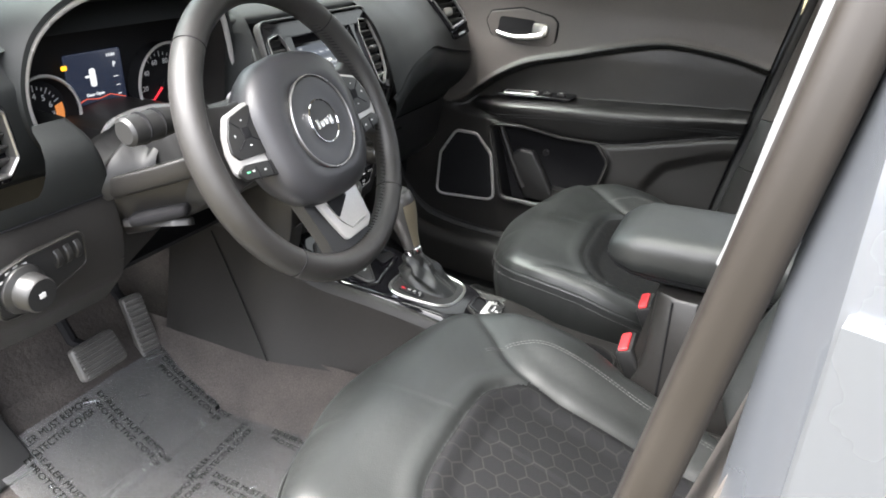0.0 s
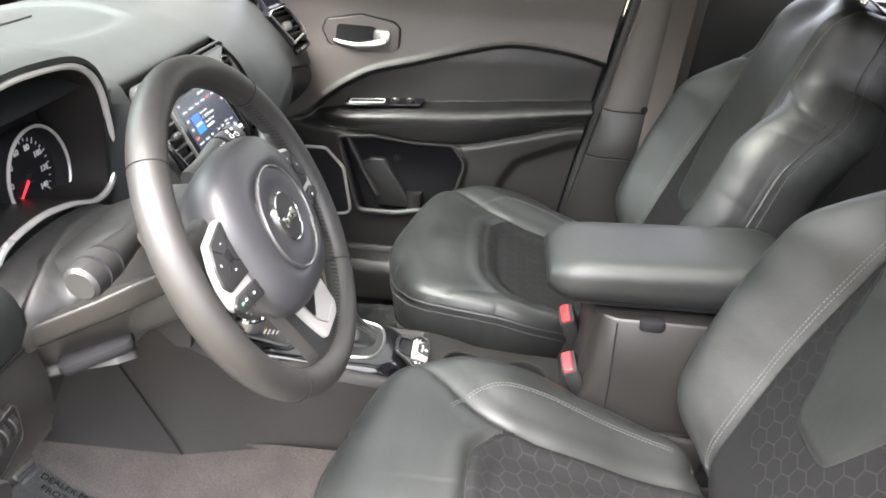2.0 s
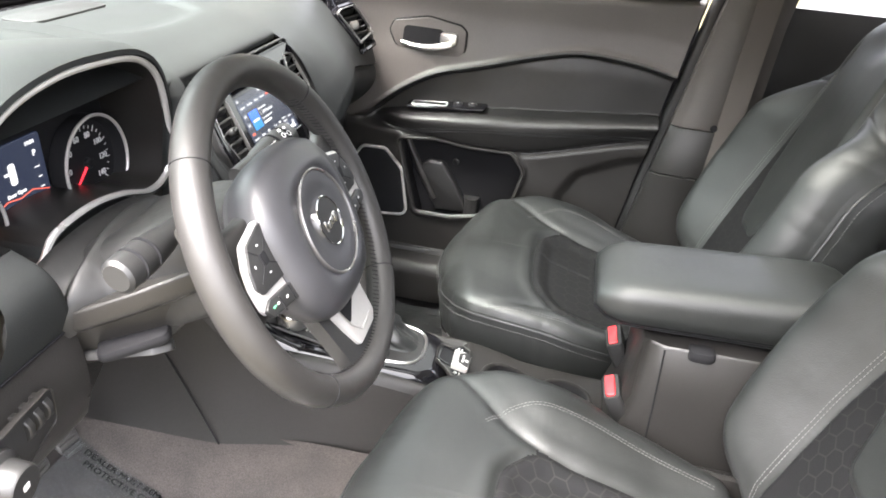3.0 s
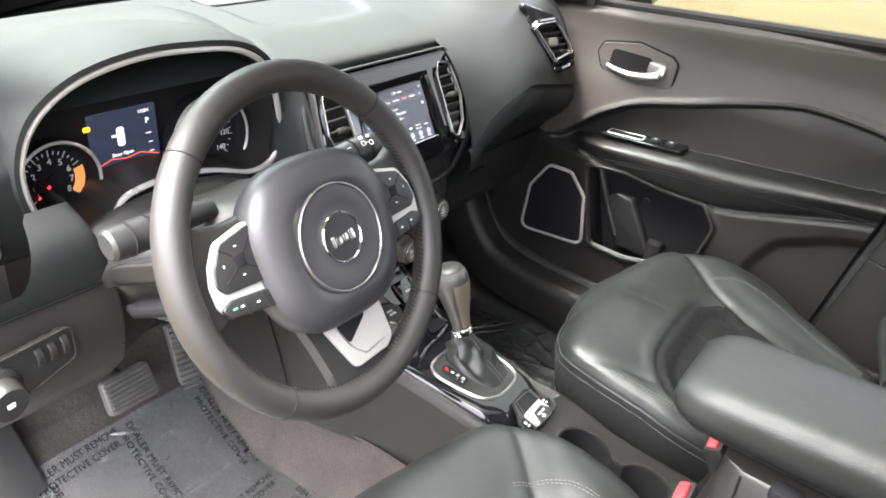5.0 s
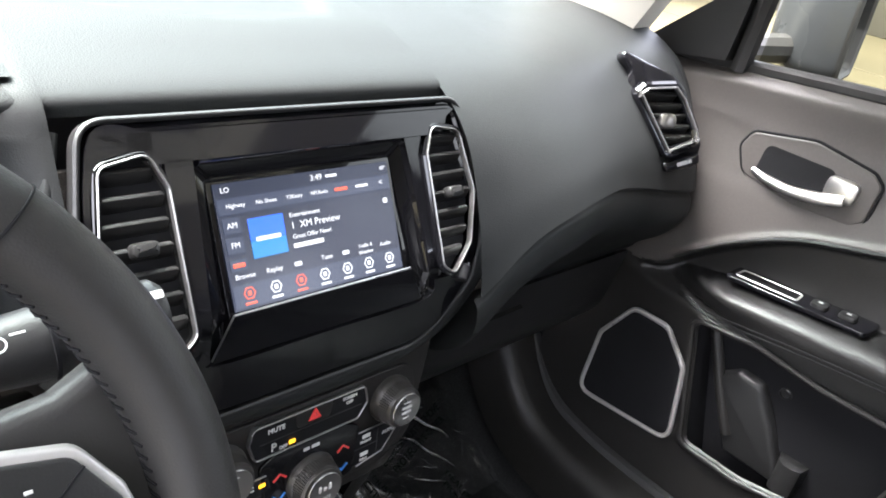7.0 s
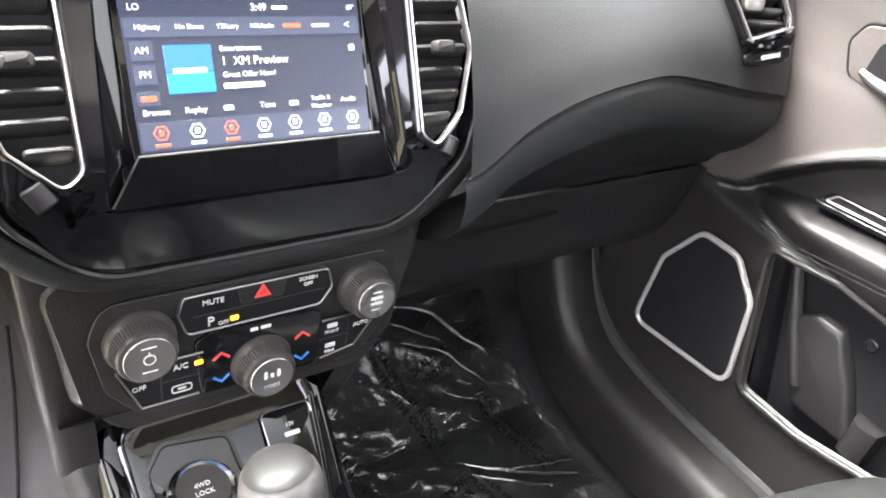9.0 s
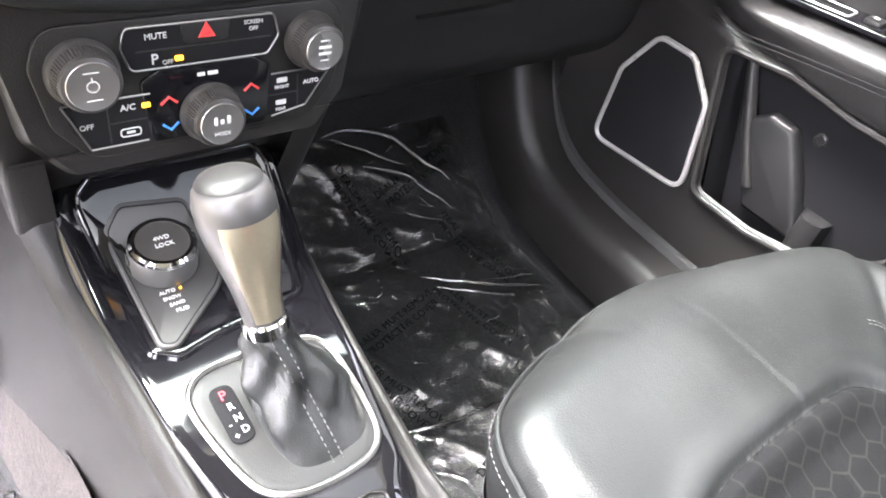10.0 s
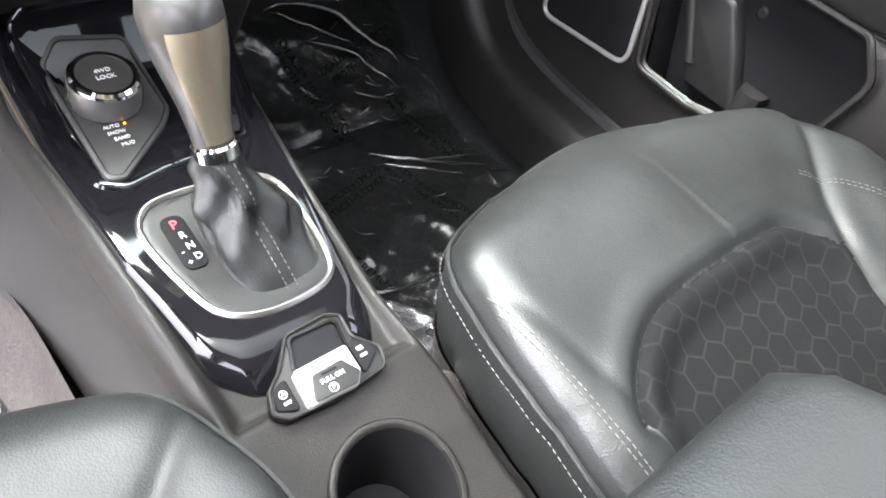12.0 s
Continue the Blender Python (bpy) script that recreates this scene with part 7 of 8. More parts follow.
hollow_o = rounded([(-0.395, 0.56), (-0.66, 0.56), (-0.66, 0.835), (-0.56, 0.812), (-0.45, 0.765), (-0.41, 0.70)], [0.03, 0.03, 0.01, 0.05, 0.05, 0.05], 6)
def signed(p, poly):
    """The distance to a closed outline, negative inside."""
    c, best = False, 9.0
    for a, b in zip(poly, poly[1:] + poly[:1]):
        if (a.y > p.y) != (b.y > p.y) and p.x < (b.x - a.x) * (p.y - a.y) / (b.y - a.y) + a.x:
            c = not c
        ab = b - a
        t = max(0, min(1, (p - a).dot(ab) / max(ab.length_squared, 1e-9)))
        best = min(best, (p - a - ab * t).length)
    return -best if c else best
def door_region(y, z):
    if y < 0.095 and ARM_B(y) < z < ARM_T(y):
        return "armrest"
    if y < 0.095 and ARM_T(y) <= z < ARCH(y):
        return "insert"
    if z >= ARCH(y) or y >= 0.095 and z > 0.83:
        return "upper_trim"
    if -0.46 < y < -0.015 and 0.56 < z < 0.81 and signed(Vector((y, z)), pocket_o) < 0:
        return None
    return "lower_trim"
def door_skin(y, z):
    belt, arch, at, ab = BELTZ(y), ARCH(y), ARM_T(y), ARM_B(y)
    x = 0.676 + 0.016 * step(0.98, 1.10, z) + 0.03 * step(belt - 0.03, belt + 0.004, z) ** 2 + 0.022 * step(-0.25, -0.65, y)
    if y < 0.12:
        fade = step(0.10, 0.04, y)
        gap = arch - z
        x += fade * 0.030 * step(0.0, 0.012, gap) * step(ab - 0.02, at, z)
        x -= fade * 0.007 * math.exp(-((gap + 0.006) / 0.006) ** 2)
        mid, half = (at + ab) / 2, max((at - ab) / 2, 0.002)
        q = (z - mid) / half
        bulge = math.sqrt(max(0.0, 1 - abs(q) ** 4)) if abs(q) < 1 else 0
        x -= fade * (0.060 * step(0.07, -0.06, y)) * bulge * (1 if q > 0.5 else 0.35 + 0.65 * step(-1.0, 0.7, q))
    if z < ab:
        x -= 0.006 * step(ab, ab - 0.015, z) + 0.010 * step(0.78, 0.60, z)
        if -0.50 < y < 0.0 and 0.55 < z < 0.82:
            d = signed(Vector((y, z)), pocket_o)
            x += 0.006 * step(0.004, -0.002, d)
            x -= 0.006 * math.exp(-((d - 0.006) / 0.006) ** 2)
        if y < -0.36:
            d = signed(Vector((y, z)), hollow_o)
            x += 0.014 * step(0.0, -0.03, d)
    x += 0.020 * step(0.50, 0.43, z)
    return Vector((x, y, z))
ys = span(0.215, -0.690, 208)
def door_end(z):
    """Where the trim ends towards the centre pillar."""
    return -0.583 - 0.178 * (z - 0.66)
pocket_line = pocket_o + pocket_o[:1]
def door_point(y, t):
    z = 0.43 + (BELTZ(y) - 0.43) * t
    y = max(y, door_end(z))
    for edge in (ARCH, ARM_T, ARM_B):
        if y < 0.09 and abs(edge(y) - z) < 0.0019:
            z = edge(y)
    if -0.47 < y < -0.01 and 0.55 < z < 0.82:
        q, d = nearest(Vector((y, z)), pocket_line)
        if d < 0.003:
            y, z = q
    return door_skin(y, z)
relief(lambda y, t: None if y < door_end(0.43 + (BELTZ(y) - 0.43) * t) - 0.003 else door_region(y, 0.43 + (BELTZ(y) - 0.43) * t), door_point, ys, span(0, 1, 190), door, {"armrest": DOOR_PAD, "insert": DOOR_PAD, "upper_trim": DOOR_SKIN, "lower_trim": PLASTIC}, {"armrest": "padded black leather door armrest", "insert": "soft black leather insert"}, flat=60, soft=True)
part("window_sill", tube([Vector((0.722, y, BELTZ(y) - 0.002)) for y in span(0.20, -0.66, 24)], 0.012, 10), RUBBER, door, "black window sill seal")
part("door_edge", loft([[door_point(-0.70, t) + Vector((dx, dy, 0)) for t in span(0, 1, 60)] for dx, dy in ((0, 0), (0.006, -0.005), (0.06, -0.006))], loop=False), MATT, door)
part("outer_skin", thick(([Vector(p) for p in ((0.80, 0.30, 0.32), (0.80, -0.68, 0.32), (0.775, -0.68, 1.17), (0.775, 0.30, 1.10))], [(0, 1, 2, 3)]), 0.01), PAINT, door, "silver outer door skin")
part("arch_piping", tube([Vector((0.668 + 0.022 * step(-0.25, -0.65, y), y, ARCH(y) + 0.004)) for y in span(0.045, -0.642, 70)], 0.0028, 7), LEATHER, door)
for dz in (0.0, 0.006):
    part("arm_seam", tube([Vector((0.6215 + 0.022 * step(-0.25, -0.65, y) + 0.055 * step(-0.06, 0.05, y), y, ARM_T(y) - 0.030 - dz)) for y in span(0.02, -0.622, 60)], 0.0008, 5), MATT, door)
# handle
HD = frame_at((0.684, -0.071, 1.037), (0, -1, 0), (0.04, 0.06, 1))
h_o = rounded([(-0.074, -0.026), (0.000, -0.041), (0.074, -0.038), (0.089, -0.026), (0.090, 0.020), (0.076, 0.032), (0.000, 0.045), (-0.080, 0.030), (-0.090, 0.008)], [0.018, 0.03, 0.012, 0.012, 0.012, 0.016, 0.04, 0.014, 0.014], 6)
bezel = part("handle_bezel", plate(h_o, 0.010, 0.003, HD, base=-0.004), DOOR_SKIN, door, "grey handle bezel")
part("bezel_groove", tube([HD @ Vector((p.x, p.y, 0.0025)) for p in inset(h_o, -0.001)], 0.0022, 6, True), MATT, bezel)
part("handle_well", plate(rounded([(-0.060, -0.024), (0.034, -0.028), (0.046, -0.010), (0.034, 0.020), (-0.056, 0.022)], 0.012, 5), 0.002, 0.0006, HD, base=0.0048), MATT, bezel, "dark handle recess")
pull = [(-0.062, -0.016, 0.004), (-0.040, -0.021, 0.009), (-0.005, -0.023, 0.013), (0.030, -0.018, 0.014), (0.058, -0.010, 0.011)]
part("pull_handle", tube([HD @ Vector(p) for p in curve(pull, 18)], [0.0050 + 0.004 * min(1, k / 12) for k in range(18)], 12, squash=0.7), SATIN, bezel, "satin silver pull handle")
part("handle_root", block(0.050, 0.000, 0.006, 0.040, 0.030, 0.014, 0.005, HD), SATIN, bezel)
part("lock_print", bars([(0.052, 0.002, 0.007, 0.006)], HD @ Matrix.Translation((0, 0, 0.0122))), DARK, bezel)
# window switch on the armrest
WS = frame_at((0.690, -0.135, 0.8785), (0, -1, 0.075), (1, 0, 0.12))
wsw = part("window_switch", plate(rounded([(-0.105, -0.020), (0.085, -0.024), (0.092, 0.018), (-0.100, 0.020)], 0.008, 4), 0.006, 0.002, WS, base=-0.002), GLOSS, door, "gloss black window switch panel")
part("switch_well", band(rounded([(-0.094, -0.012), (-0.005, -0.014), (-0.005, 0.010), (-0.092, 0.012)], 0.006, 4), 0.003, 0.0065, 0.0008, WS, base=-0.001), SILVER, wsw, "silver edged finger well")
part("well_floor", plate(rounded([(-0.090, -0.009), (-0.008, -0.011), (-0.008, 0.007), (-0.088, 0.009)], 0.004, 4), 0.001, 0.0003, WS, base=0.004), MATT, wsw)
for x in (0.020, 0.056):
    part("switch_key", block(x, -0.002, 0.006, 0.022, 0.018, 0.008, 0.003, WS), DARK, wsw)
    part("key_mark", bars([(x, -0.002, 0.006, 0.004)], WS @ Matrix.Translation((0, 0, 0.0098))), WHITE_MARK, wsw)
# speaker
SPK = frame_at((0.657, 0.030, 0.665), (0, -1, 0), (0, 0.0, 1))
sp_o = rounded([(-0.090, -0.092), (0.086, -0.078), (0.066, 0.050), (0.020, 0.100), (-0.042, 0.100), (-0.084, 0.030)], 0.026, 6)
sp = part("speaker_grille", plate(inset(sp_o, 0.004), 0.004, 0.002, SPK, base=-0.002), MATT, door, "black speaker grille")
part("speaker_ring", band(sp_o, 0.0068, 0.007, 0.0022, SPK, base=-0.001), SILVER, sp, "satin silver ring")
part("pocket_lip", tube([Vector((door_skin(q.x, q.y).x - 0.001, q.x, q.y)) for q in inset(pocket_o, -0.005 if signed(inset(pocket_o, -0.005)[0], pocket_o) > 0 else 0.005)], 0.0046, 8, True), PLASTIC, door, "rounded pocket lip")
for nm, f in (("pocket_back", lambda u, v: Vector((0.738, 0.02 - 0.40 * u, 0.46 + 0.36 * v))), ("pocket_end", lambda u, v: Vector((0.682 + 0.056 * u, -0.345, 0.46 + 0.36 * v))), ("pocket_front", lambda u, v: Vector((0.682 + 0.056 * u, -0.012 - 0.30 * (0.79 - (0.46 + 0.36 * v)), 0.46 + 0.36 * v))), ("pocket_floor", lambda u, v: Vector((0.682 + 0.056 * v, 0.02 - 0.40 * u, 0.50)))):
    part(nm, grid(f, span(0, 1, 6), span(0, 1, 6)), MATT, door)
part("bottle_rib", tube([Vector((0.728, -0.026, 0.775)), Vector((0.722, -0.050, 0.730)), Vector((0.720, -0.070, 0.690)), Vector((0.716, -0.110, 0.620))], [0.007, 0.009, 0.009, 0.009], 12), PLASTIC, door, "upright rib of the bottle holder")
guard_o = rounded([(-0.062, 0.700), (-0.090, 0.722), (-0.128, 0.720), (-0.164, 0.665), (-0.204, 0.590), (-0.115, 0.590)], [0.010, 0.014, 0.016, 0.03, 0.004, 0.004], 5)
part("bottle_guard", loft([[Vector((x, c.x + (p.x - c.x) * k, c.y + (p.y - c.y) * k)) for p in guard_o] for c in [Vector((-0.12, 0.65))] for x, k in ((0.738, 1.0), (0.722, 1.0), (0.716, 0.97), (0.714, 0.90))]), DARK, door, "raised wall of the bottle holder", flat=50)
part("pocket_bracket", loft([[Vector((x, -0.204 + dy, z)) for x, dy in ((0.736, -0.024), (0.736, 0.018), (0.712, 0.012), (0.706, 0.004), (0.706, -0.010), (0.712, -0.020))] for z in (0.585, 0.612, 0.630, 0.634)]), DARK, door, "small dark bracket in the pocket", flat=40)
part("pocket_screw", turned([(0.009, -0.002), (0.009, 0.0015), (0.0065, 0.003), (0.006, 0.001), (0.0005, 0.001)], frame_at((0.7365, -0.156, 0.720), (0, 1, 0), (0, 0, 1)) @ Matrix.Rotation(math.pi, 4, "X"), 20), DARK, door)
# glass and mirror
pane = part("door_glass", grid(lambda y, t: Vector((0.735 - 0.10 * t * t, y - 0.02 * t, BELTZ(y) - 0.02 + (1.52 - BELTZ(y)) * t)), span(0.06, -0.64, 12), span(0, 1, 8)), GLASS, door)
pane.visible_shadow = False
part("sail_cover", loft([[Vector(q) + Vector((dx, 0, 0)) for q in ((0.69, 0.235, 1.118), (0.69, 0.085, 1.140), (0.683, 0.075, 1.235), (0.683, 0.085, 1.245))] for dx in (0, 0.05)]), DARK, door, "black triangular mirror cover")
part("window_post", tube([Vector((0.715, 0.072, 1.13)), Vector((0.70, 0.060, 1.27)), Vector((0.66, -0.06, 1.45))], 0.014, 8), RUBBER, door)
mir = thing("wing_mirror", (0.92, 0.08, 1.12), "silver-capped wing mirror with a black frame", "mirror")
MR = frame_at((0.95, 0.030, 1.200), (1.0, 0.20, 0.0), (0, 0.05, 1))
m_o = rounded([(-0.10, -0.075), (0.085, -0.075), (0.105, 0.0), (0.09, 0.080), (-0.10, 0.080)], 0.03, 6)
part("mirror_cap", loft([[MR @ Vector((p.x * sc, p.y * sc, d)) for p in m_o] for sc, d in ((1.0, 0.01), (1.03, -0.01), (0.98, -0.05), (0.75, -0.085), (0.4, -0.10))]), PAINT, mir, "silver painted cap", flat=60)
part("mirror_frame", band(m_o, 0.012, 0.012, 0.004, MR, base=0.006), RUBBER, mir)
part("mirror_glass", plate(inset(m_o, 0.011), 0.003, 0.001, MR, base=0.008), MIRROR, mir)
part("mirror_arm", tube([Vector((0.75, 0.12, 1.14)), Vector((0.80, 0.11, 1.15)), Vector((0.87, 0.07, 1.16))], 0.022, 10), RUBBER, mir)

# ---- sill and kick panel on the passenger side ----
secs = []
for (x, y, z), w in (((0.640, 0.330, 0.84), 0.035), ((0.628, 0.290, 0.72), 0.036), ((0.615, 0.235, 0.60), 0.038), ((0.608, 0.165, 0.520), 0.040), ((0.606, 0.070, 0.490), 0.040), ((0.606, -0.10, 0.480), 0.040), ((0.606, -0.45, 0.480), 0.040), ((0.606, -0.80, 0.480), 0.040)):
    secs.append(Vector((x, y, z)))
path = curve(secs, 40)
rows = []
for i, p in enumerate(path):
    d = (path[min(i + 1, 39)] - path[max(i - 1, 0)]).normalized()
    nrm = Vector((0, -d.z, d.y)).normalized()
    if nrm.z < 0 or (abs(nrm.z) < 0.2 and nrm.y > 0):
        nrm = nrm * (1 if nrm.y < 0 else -1) if abs(nrm.z) < 0.2 else -nrm
    rows.append([p + Vector((-0.03, 0, 0)) - nrm * 0.09, p + Vector((-0.028, 0, 0)) - nrm * 0.02, p + Vector((-0.018, 0, 0)) + nrm * 0.004, p + nrm * 0.010, p + Vector((0.05, 0, 0)) + nrm * 0.012, p + Vector((0.055, 0, 0)) - nrm * 0.02])
whole("sill_trim", loft(rows, loop=False), PLASTIC, "dark grey moulded sill and kick panel", "trim", kind="structure", flat=60)
whole("door_seal", tube([p + Vector((0.052, 0, 0.012)) for p in path], 0.012, 8), RUBBER, "black rubber door seal", "seal", kind="structure")

# ---- centre pillars, both sides ----
def centre_pillar(s):
    p = thing("pillar_centre", (0.70 * s, -0.74, 0.4), "centre pillar in two pieces of grey plastic trim", "pillar", kind="structure")
    def row(z, x0, d, grow=0.0):
        y0, y1 = -0.605 - 0.205 * (z - 0.669), -0.83 - 0.10 * max(0.0, z - 1.0)
        x0 -= grow
        return [Vector((s * q[0], q[1], z)) for q in ((x0, y0), (x0 - 0.016, y0 - 0.025), (x0 - 0.018, y1 + 0.03), (x0, y1), (x0 + d, y1), (x0 + d, y0))]
    part("lower_cover", loft([row(z, 0.692, 0.05, g) for z, g in ((0.40, 0.0), (0.60, 0.0), (0.782, 0.0), (0.785, -0.004), (0.788, 0.0), (0.897, 0.0), (0.902, -0.003))]), PLASTIC, p, "dark grey lower cover", flat=40)
    part("upper_cover", loft([row(0.903, 0.693, 0.06), row(0.906, 0.690, 0.06), row(1.14, 0.690, 0.06), row(1.25, 0.674, 0.06), row(1.50, 0.600, 0.06)]), DOOR_SKIN, p, "grey upper cover", flat=40)
    lean = (lambda z: -0.588 - 0.20 * (z - 0.669)) if s > 0 else (lambda z: -0.6235 - 0.16 * (max(z, 0.6) - 0.97))
    part("seal", loft([[Vector((s * (0.735 - (0.10 if s > 0 else 0.03) * step(1.15, 1.5, z) + q.x), lean(z) - 0.0135 + q.y, z)) for q in rrect(0.046, 0.027, 0.010, 4)] for z in span(0.40, 1.50, 24)]), RUBBER if s > 0 else SEAL, p, "dark rubber door seal")
    return p
centre_pillar(1)
pl = centre_pillar(-1)
part("trim_edge", loft([[Vector((-0.722 + k + q.x, e - 0.003 + q.y, z)) for q in rrect(0.007, 0.007, 0.002, 4)] for z, e, k in ((1.140, -0.650, 0), (1.15, -0.652, 0), (1.20, -0.658, 0.004), (1.26, -0.666, 0.012), (1.33, -0.678, 0.03), (1.50, -0.705, 0.10))]), PALE, pl, "light grey edge of the upper cover")
part("painted_pillar", loft([[Vector((-(x + 0.02 - k), y, z)) for x, y in ((0.735, -0.662 - 0.08 * max(0.0, z - 0.9)), (0.735, -0.90), (0.79, -0.90), (0.80, -0.78), (0.785, -0.70))] for z, k in ((0.30, 0.0), (0.55, 0.0), (1.14, 0.01), (1.30, 0.04), (1.55, 0.12))]), PAINT, pl, "silver painted door pillar", flat=40)
part("rear_door_edge", loft([[Vector((-(x + 0.03 - k), y, z)) for x, y in ((0.775, -0.705), (0.795, -0.70), (0.815, -0.78), (0.815, -1.9), (0.775, -1.9))] for z, k in ((0.32, 0.01), (0.70, 0.0), (1.16, 0.02))]), PAINT, pl, "silver rear door edge", flat=40)
# seat belt hanging on the passenger pillar
belt = thing("seat_belt", (0.66, -0.80, 0.6), "grey-brown seat belt hanging down the centre pillar", "seat belt")
part("webbing", thick(grid(lambda t, w: Vector((0.652 - 0.02 * t + 0.004 * math.sin(5 * t), -0.764 - 0.033 * t + w * 0.050, 0.74 + 0.70 * t)), span(0, 1, 20), span(-0.5, 0.5, 4)), 0.0015), BELT, belt)
part("belt_stop", turned([(0.006, -0.002), (0.008, 0.0), (0.006, 0.004)], frame_at((0.650, -0.742, 0.918), (0, 1, 0), (0, 0, 1)), 14), MATT, belt, "black button on the belt")

# ---- driver's sill ----
whole("sill_plate", loft([[Vector((x, y, z)) for x, z in ((-0.60, 0.40), (-0.615, 0.468), (-0.66, 0.478), (-0.70, 0.470), (-0.73, 0.40))] for y in span(-0.72, 0.40, 12)]), PLASTIC, "dark plastic entry sill plate", "sill", kind="structure", flat=40)
whole("sill_outer", loft([[Vector((x, y, z)) for x, z in ((-0.72, 0.30), (-0.725, 0.455), (-0.76, 0.462), (-0.80, 0.42), (-0.80, 0.28))] for y in span(-0.72, 0.62, 10)]), PAINT, "silver painted door sill of the car body", "sill", kind="structure", flat=40)

# ---- pedals ----
def ribbed_pedal(name, at, u, v, w, h, ribs, label, lean_up):
    p = thing(name, at, label, "pedal")
    fr = frame_at(at, u, v)
    o = rounded([(-w / 2, -h / 2), (w / 2, -h / 2), (w * 0.46, h / 2), (-w * 0.46, h / 2)], min(w, h) * 0.18, 5)
    part("pad", plate(o, 0.014, 0.004, fr, base=-0.010), PEDAL, p, "worn rubber pad")
    for k in range(ribs):
        y = -h / 2 + h * (k + 0.8) / (ribs + 0.6)
        part("rib", block(0, y, 0.0055, w * 0.86, h / ribs * 0.45, 0.005, 0.0016, fr), PEDAL, p)
    part("arm", tube([fr @ Vector((0, h * 0.2, -0.012)), fr @ Vector((0.0, h * 0.6, -0.05)), fr @ Vector(lean_up)], 0.010, 8), MATT, p, "black steel pedal arm")
    return p
ribbed_pedal("brake_pedal", (-0.338, 0.300, 0.552), (1, 0, 0.0), (0, 0.50, 0.87), 0.095, 0.062, 7, "wide ribbed black brake pedal above the carpet", (0.0, 0.28, -0.06))
ribbed_pedal("accelerator_pedal", (-0.200, 0.342, 0.520), (0.97, -0.2, 0.0), (0, 0.45, 0.89), 0.044, 0.135, 12, "tall ribbed black accelerator pedal", (0.0, 0.22, -0.04))
whole("foot_rest", plate(rrect(0.10, 0.22, 0.015, 4), 0.02, 0.006, frame_at((-0.55, 0.36, 0.51), (1, 0, 0), (0, 0.72, 0.70))), DARK, "dark plastic foot rest beside the pedals", "foot rest")

# ---- floor mats and the clear protective films on them ----
def on_floor(x, y, up):
    return Vector((x, y, FLOOR(y) + up))
def crumple(x, y, wave, seed):
    """The height of the film's soft ridges above the mat."""
    bend = Vector((noise.noise(Vector((x * 5, y * 5, seed + 9))), noise.noise(Vector((x * 5, y * 5, seed + 13))), 0)) * 0.7
    w = wave * 0.5
    for sc, am in ((5.0, 1.0), (11.0, 0.55), (26.0, 0.26)):
        q = Vector((x * sc * 1.2 + y * sc * 0.6, y * sc - x * sc * 0.35, seed + sc)) + bend
        w += wave * am * (1 - abs(noise.noise(q)) * 2.2) ** 3
    return max(0.0, w)
def floor_sheet(x0, x1, y0, y1, up, wave=0.0, seed=0.0, nx=24, ny=34):
    def p(u, v):
        x, y = x0 + (x1 - x0) * u, y0 + (y1 - y0) * v
        return on_floor(x, y, up + (crumple(x, y, wave, seed) if wave else 0.0))
    return grid(p, span(0, 1, nx), span(0, 1, ny))
for s, nm in ((-1, "driver"), (1, "passenger")):
    x0, x1 = (-0.60, -0.165) if s < 0 else (0.115, 0.565)
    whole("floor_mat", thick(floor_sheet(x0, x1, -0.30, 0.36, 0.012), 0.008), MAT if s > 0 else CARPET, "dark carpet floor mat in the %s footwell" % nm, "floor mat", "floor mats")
def film(x0, x1, y0, y1, label, seed, turns, wave, folds, tiny):
    th = thing("protective_film", ((x0 + x1) / 2, (y0 + y1) / 2, 0.38), label, "plastic film", "films")
    sh = part("sheet", floor_sheet(x0, x1, y0, y1, 0.022, wave, seed, 140, 200), FILM if wave < 0.005 else DARK_FILM, th, "crinkled clear plastic sheet", flat=75)
    sh.visible_shadow = False
    rows = []
    for cx, cy, deg, lines in turns:
        for k, t in enumerate(lines):
            base = Matrix.Translation((cx, cy, 0)) @ Matrix.Rotation(radians(deg), 4, "Z") @ Matrix.Translation((0, -0.018 * k, 0))
            vs, fs = words(t, 0.0155, base, "CENTER", 0.0)
            rows.append(([on_floor(v[0], v[1], 0.0232 + crumple(v[0], v[1], wave, seed)) for v in vs], fs))
    parts("printed_line", rows, INK, th, "black printed words")
    def fold(pts, r):
        path = curve(pts, 20)
        row = [on_floor(x, y, 0.023 + h + crumple(x, y, wave, seed)) for x, y, h in path]
        ob = part("fold", tube(row, [r * (0.25 + 0.75 * math.sin(math.pi * k / 19) ** 0.7) for k in range(20)], 8), FOLD, th, "sharp glossy fold", flat=80)
        ob.visible_shadow = False
    for pts, r in folds:
        fold(pts, r)
    rng = random.Random(int(seed))
    for k in range(tiny):
        x, y = rng.uniform(x0 + 0.02, x1 - 0.02), rng.uniform(y0 + 0.05, y1 - 0.02)
        a, ln = rng.uniform(-0.9, 0.5), rng.uniform(0.006, 0.03)
        dx, dy = ln * math.cos(a), ln * math.sin(a)
        fold([(x, y, 0.0), (x + dx / 2 + 0.1 * dy, y + dy / 2 - 0.1 * dx, 0.002), (x + dx, y + dy, 0.0)], rng.uniform(0.0005, 0.0012))
    return th
L3 = ("DEALER MUST REMOVE", "PROTECTIVE COVER")
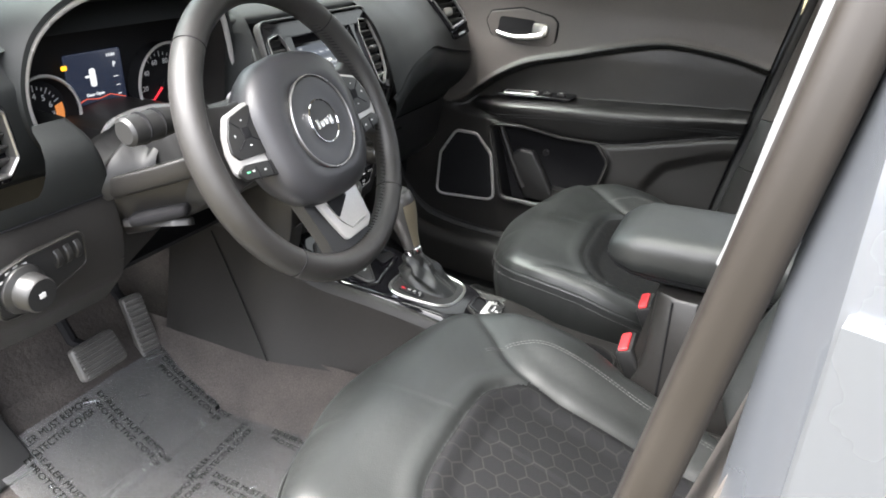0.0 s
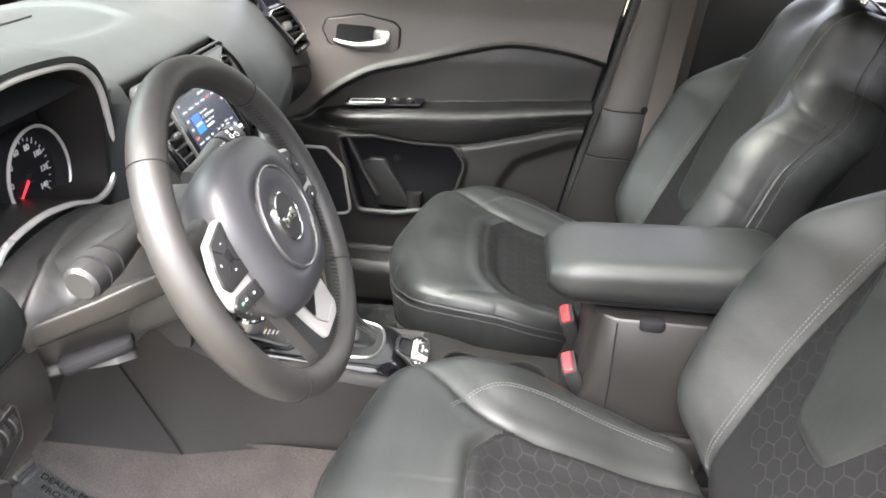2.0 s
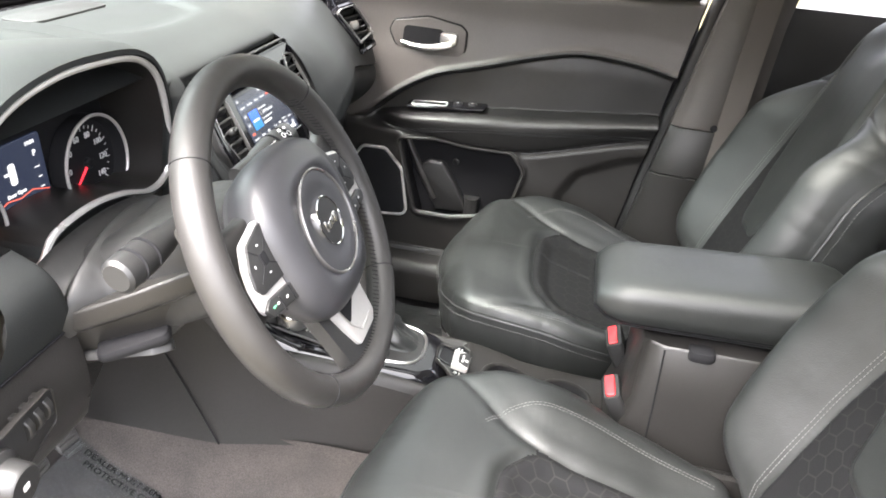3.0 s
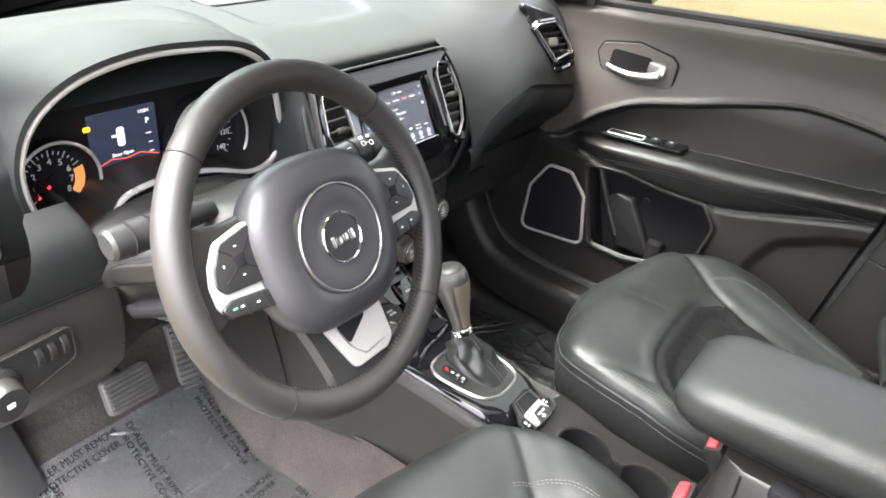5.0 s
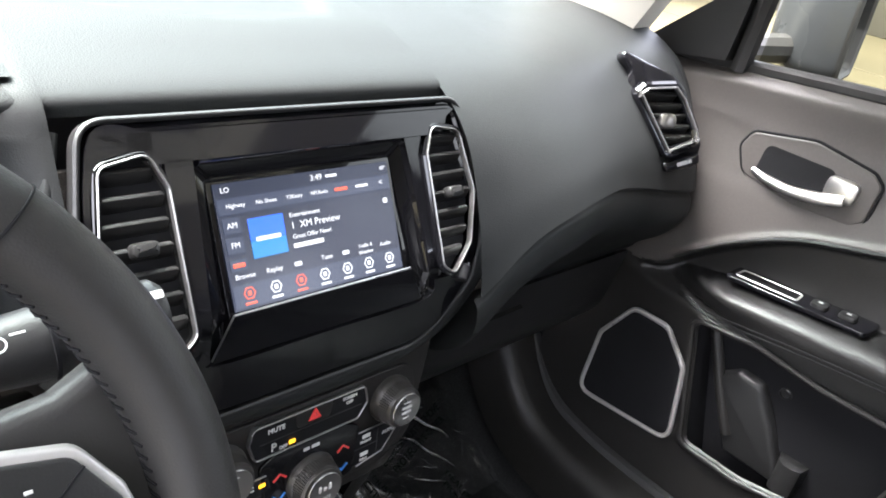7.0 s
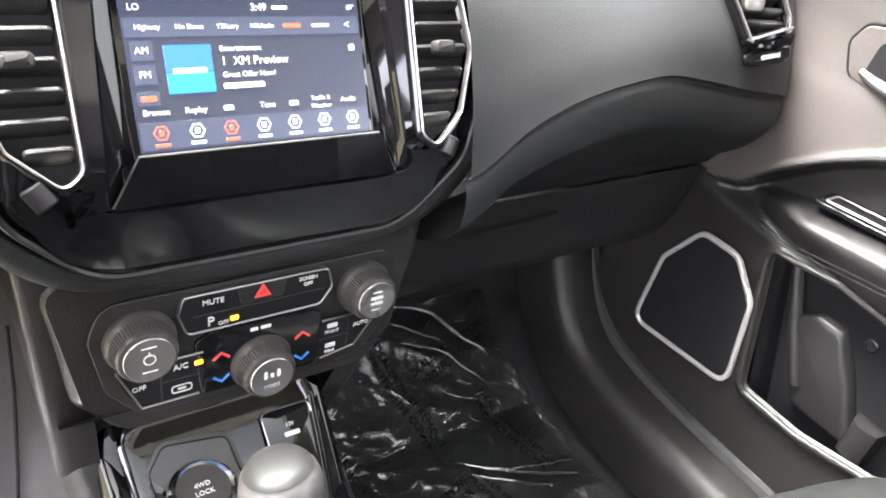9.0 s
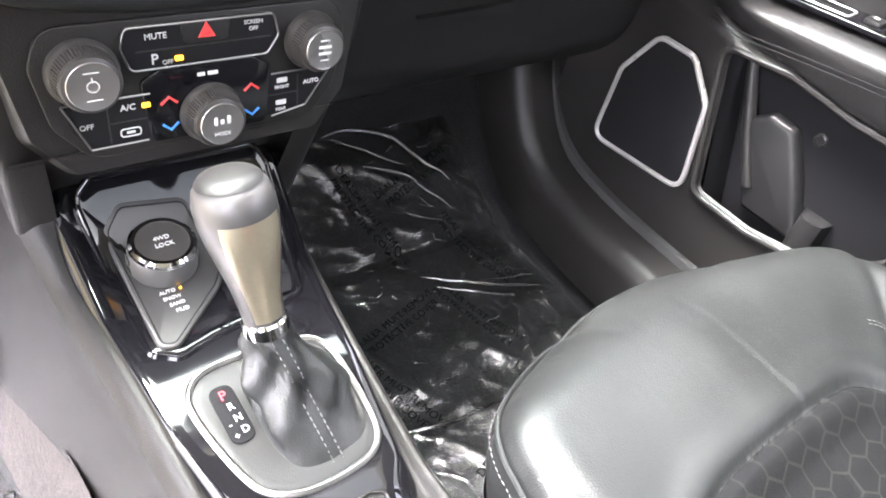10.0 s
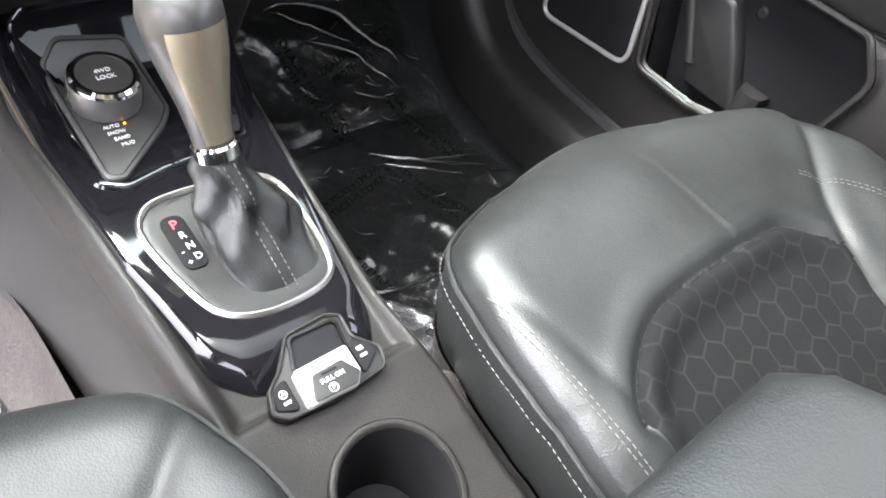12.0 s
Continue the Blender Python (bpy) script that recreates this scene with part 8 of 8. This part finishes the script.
film(-0.56, -0.185, -0.26, 0.315, "crinkled clear protective film with black print, on the driver mat", 1.0, [(-0.350, 0.225, -92, L3), (-0.290, 0.094, 2, L3), (-0.205, 0.215, -92, L3), (-0.450, 0.300, 2, L3), (-0.345, -0.02, -92, L3), (-0.440, 0.080, 2, L3), (-0.500, 0.20, -92, L3), (-0.205, -0.04, -92, L3), (-0.290, -0.15, 2, L3)], 0.0022, [([(-0.385, 0.30, 0.004), (-0.36, 0.285, 0.010), (-0.335, 0.28, 0.004)], 0.004)], 26)
film(0.130, 0.545, -0.28, 0.335, "crinkled clear protective film with black print, on the passenger mat", 5.0, [(0.20, 0.20, -75, L3), (0.28, 0.06, 15, L3), (0.34, 0.22, -75, L3), (0.22, -0.04, -75, L3), (0.31, -0.17, 15, L3), (0.40, 0.02, -75, L3), (0.44, 0.27, 15, L3), (0.48, 0.12, -75, L3)], 0.0075, [
    ([(0.31, 0.335, 0.004), (0.36, 0.335, 0.010), (0.42, 0.315, 0.012), (0.47, 0.27, 0.006), (0.50, 0.24, 0.0)], 0.0035), ([(0.33, 0.33, 0.002), (0.38, 0.30, 0.008), (0.43, 0.28, 0.004)], 0.0022),
    ([(0.36, 0.29, 0.0), (0.42, 0.26, 0.008), (0.48, 0.20, 0.0)], 0.0022), ([(0.40, 0.21, 0.0), (0.43, 0.19, 0.004), (0.45, 0.185, 0.0)], 0.0016),
    ([(0.36, 0.11, 0.0), (0.40, 0.075, 0.008), (0.45, 0.045, 0.008), (0.52, 0.02, 0.0)], 0.0032), ([(0.37, 0.085, 0.0), (0.42, 0.045, 0.006), (0.47, 0.02, 0.0)], 0.0018), ([(0.43, 0.07, 0.0), (0.49, 0.05, 0.004), (0.53, 0.045, 0.0)], 0.0014),
    ([(0.17, -0.09, 0.0), (0.22, -0.115, 0.008), (0.29, -0.12, 0.004), (0.33, -0.12, 0.0)], 0.0030), ([(0.19, -0.16, 0.0), (0.21, -0.19, 0.006), (0.215, -0.22, 0.0)], 0.0025), ([(0.15, 0.24, 0.0), (0.17, 0.20, 0.004), (0.20, 0.18, 0.0)], 0.0014)], 60)
# ---- rear bench behind the front seats ----
bench = thing("rear_bench", (0, -1.5, 0.4), "dark rear bench seat in the shaded back of the cabin", "car seat")
part("bench_cushion", block(0, -1.42, 0.56, 1.30, 0.50, 0.20, 0.05), LEATHER, bench)
part("bench_back", block(0, 0, 0, 1.30, 0.62, 0.14, 0.05, frame_at((0, -1.74, 0.92), (1, 0, 0), (0, -0.40, 0.92))), LEATHER, bench)
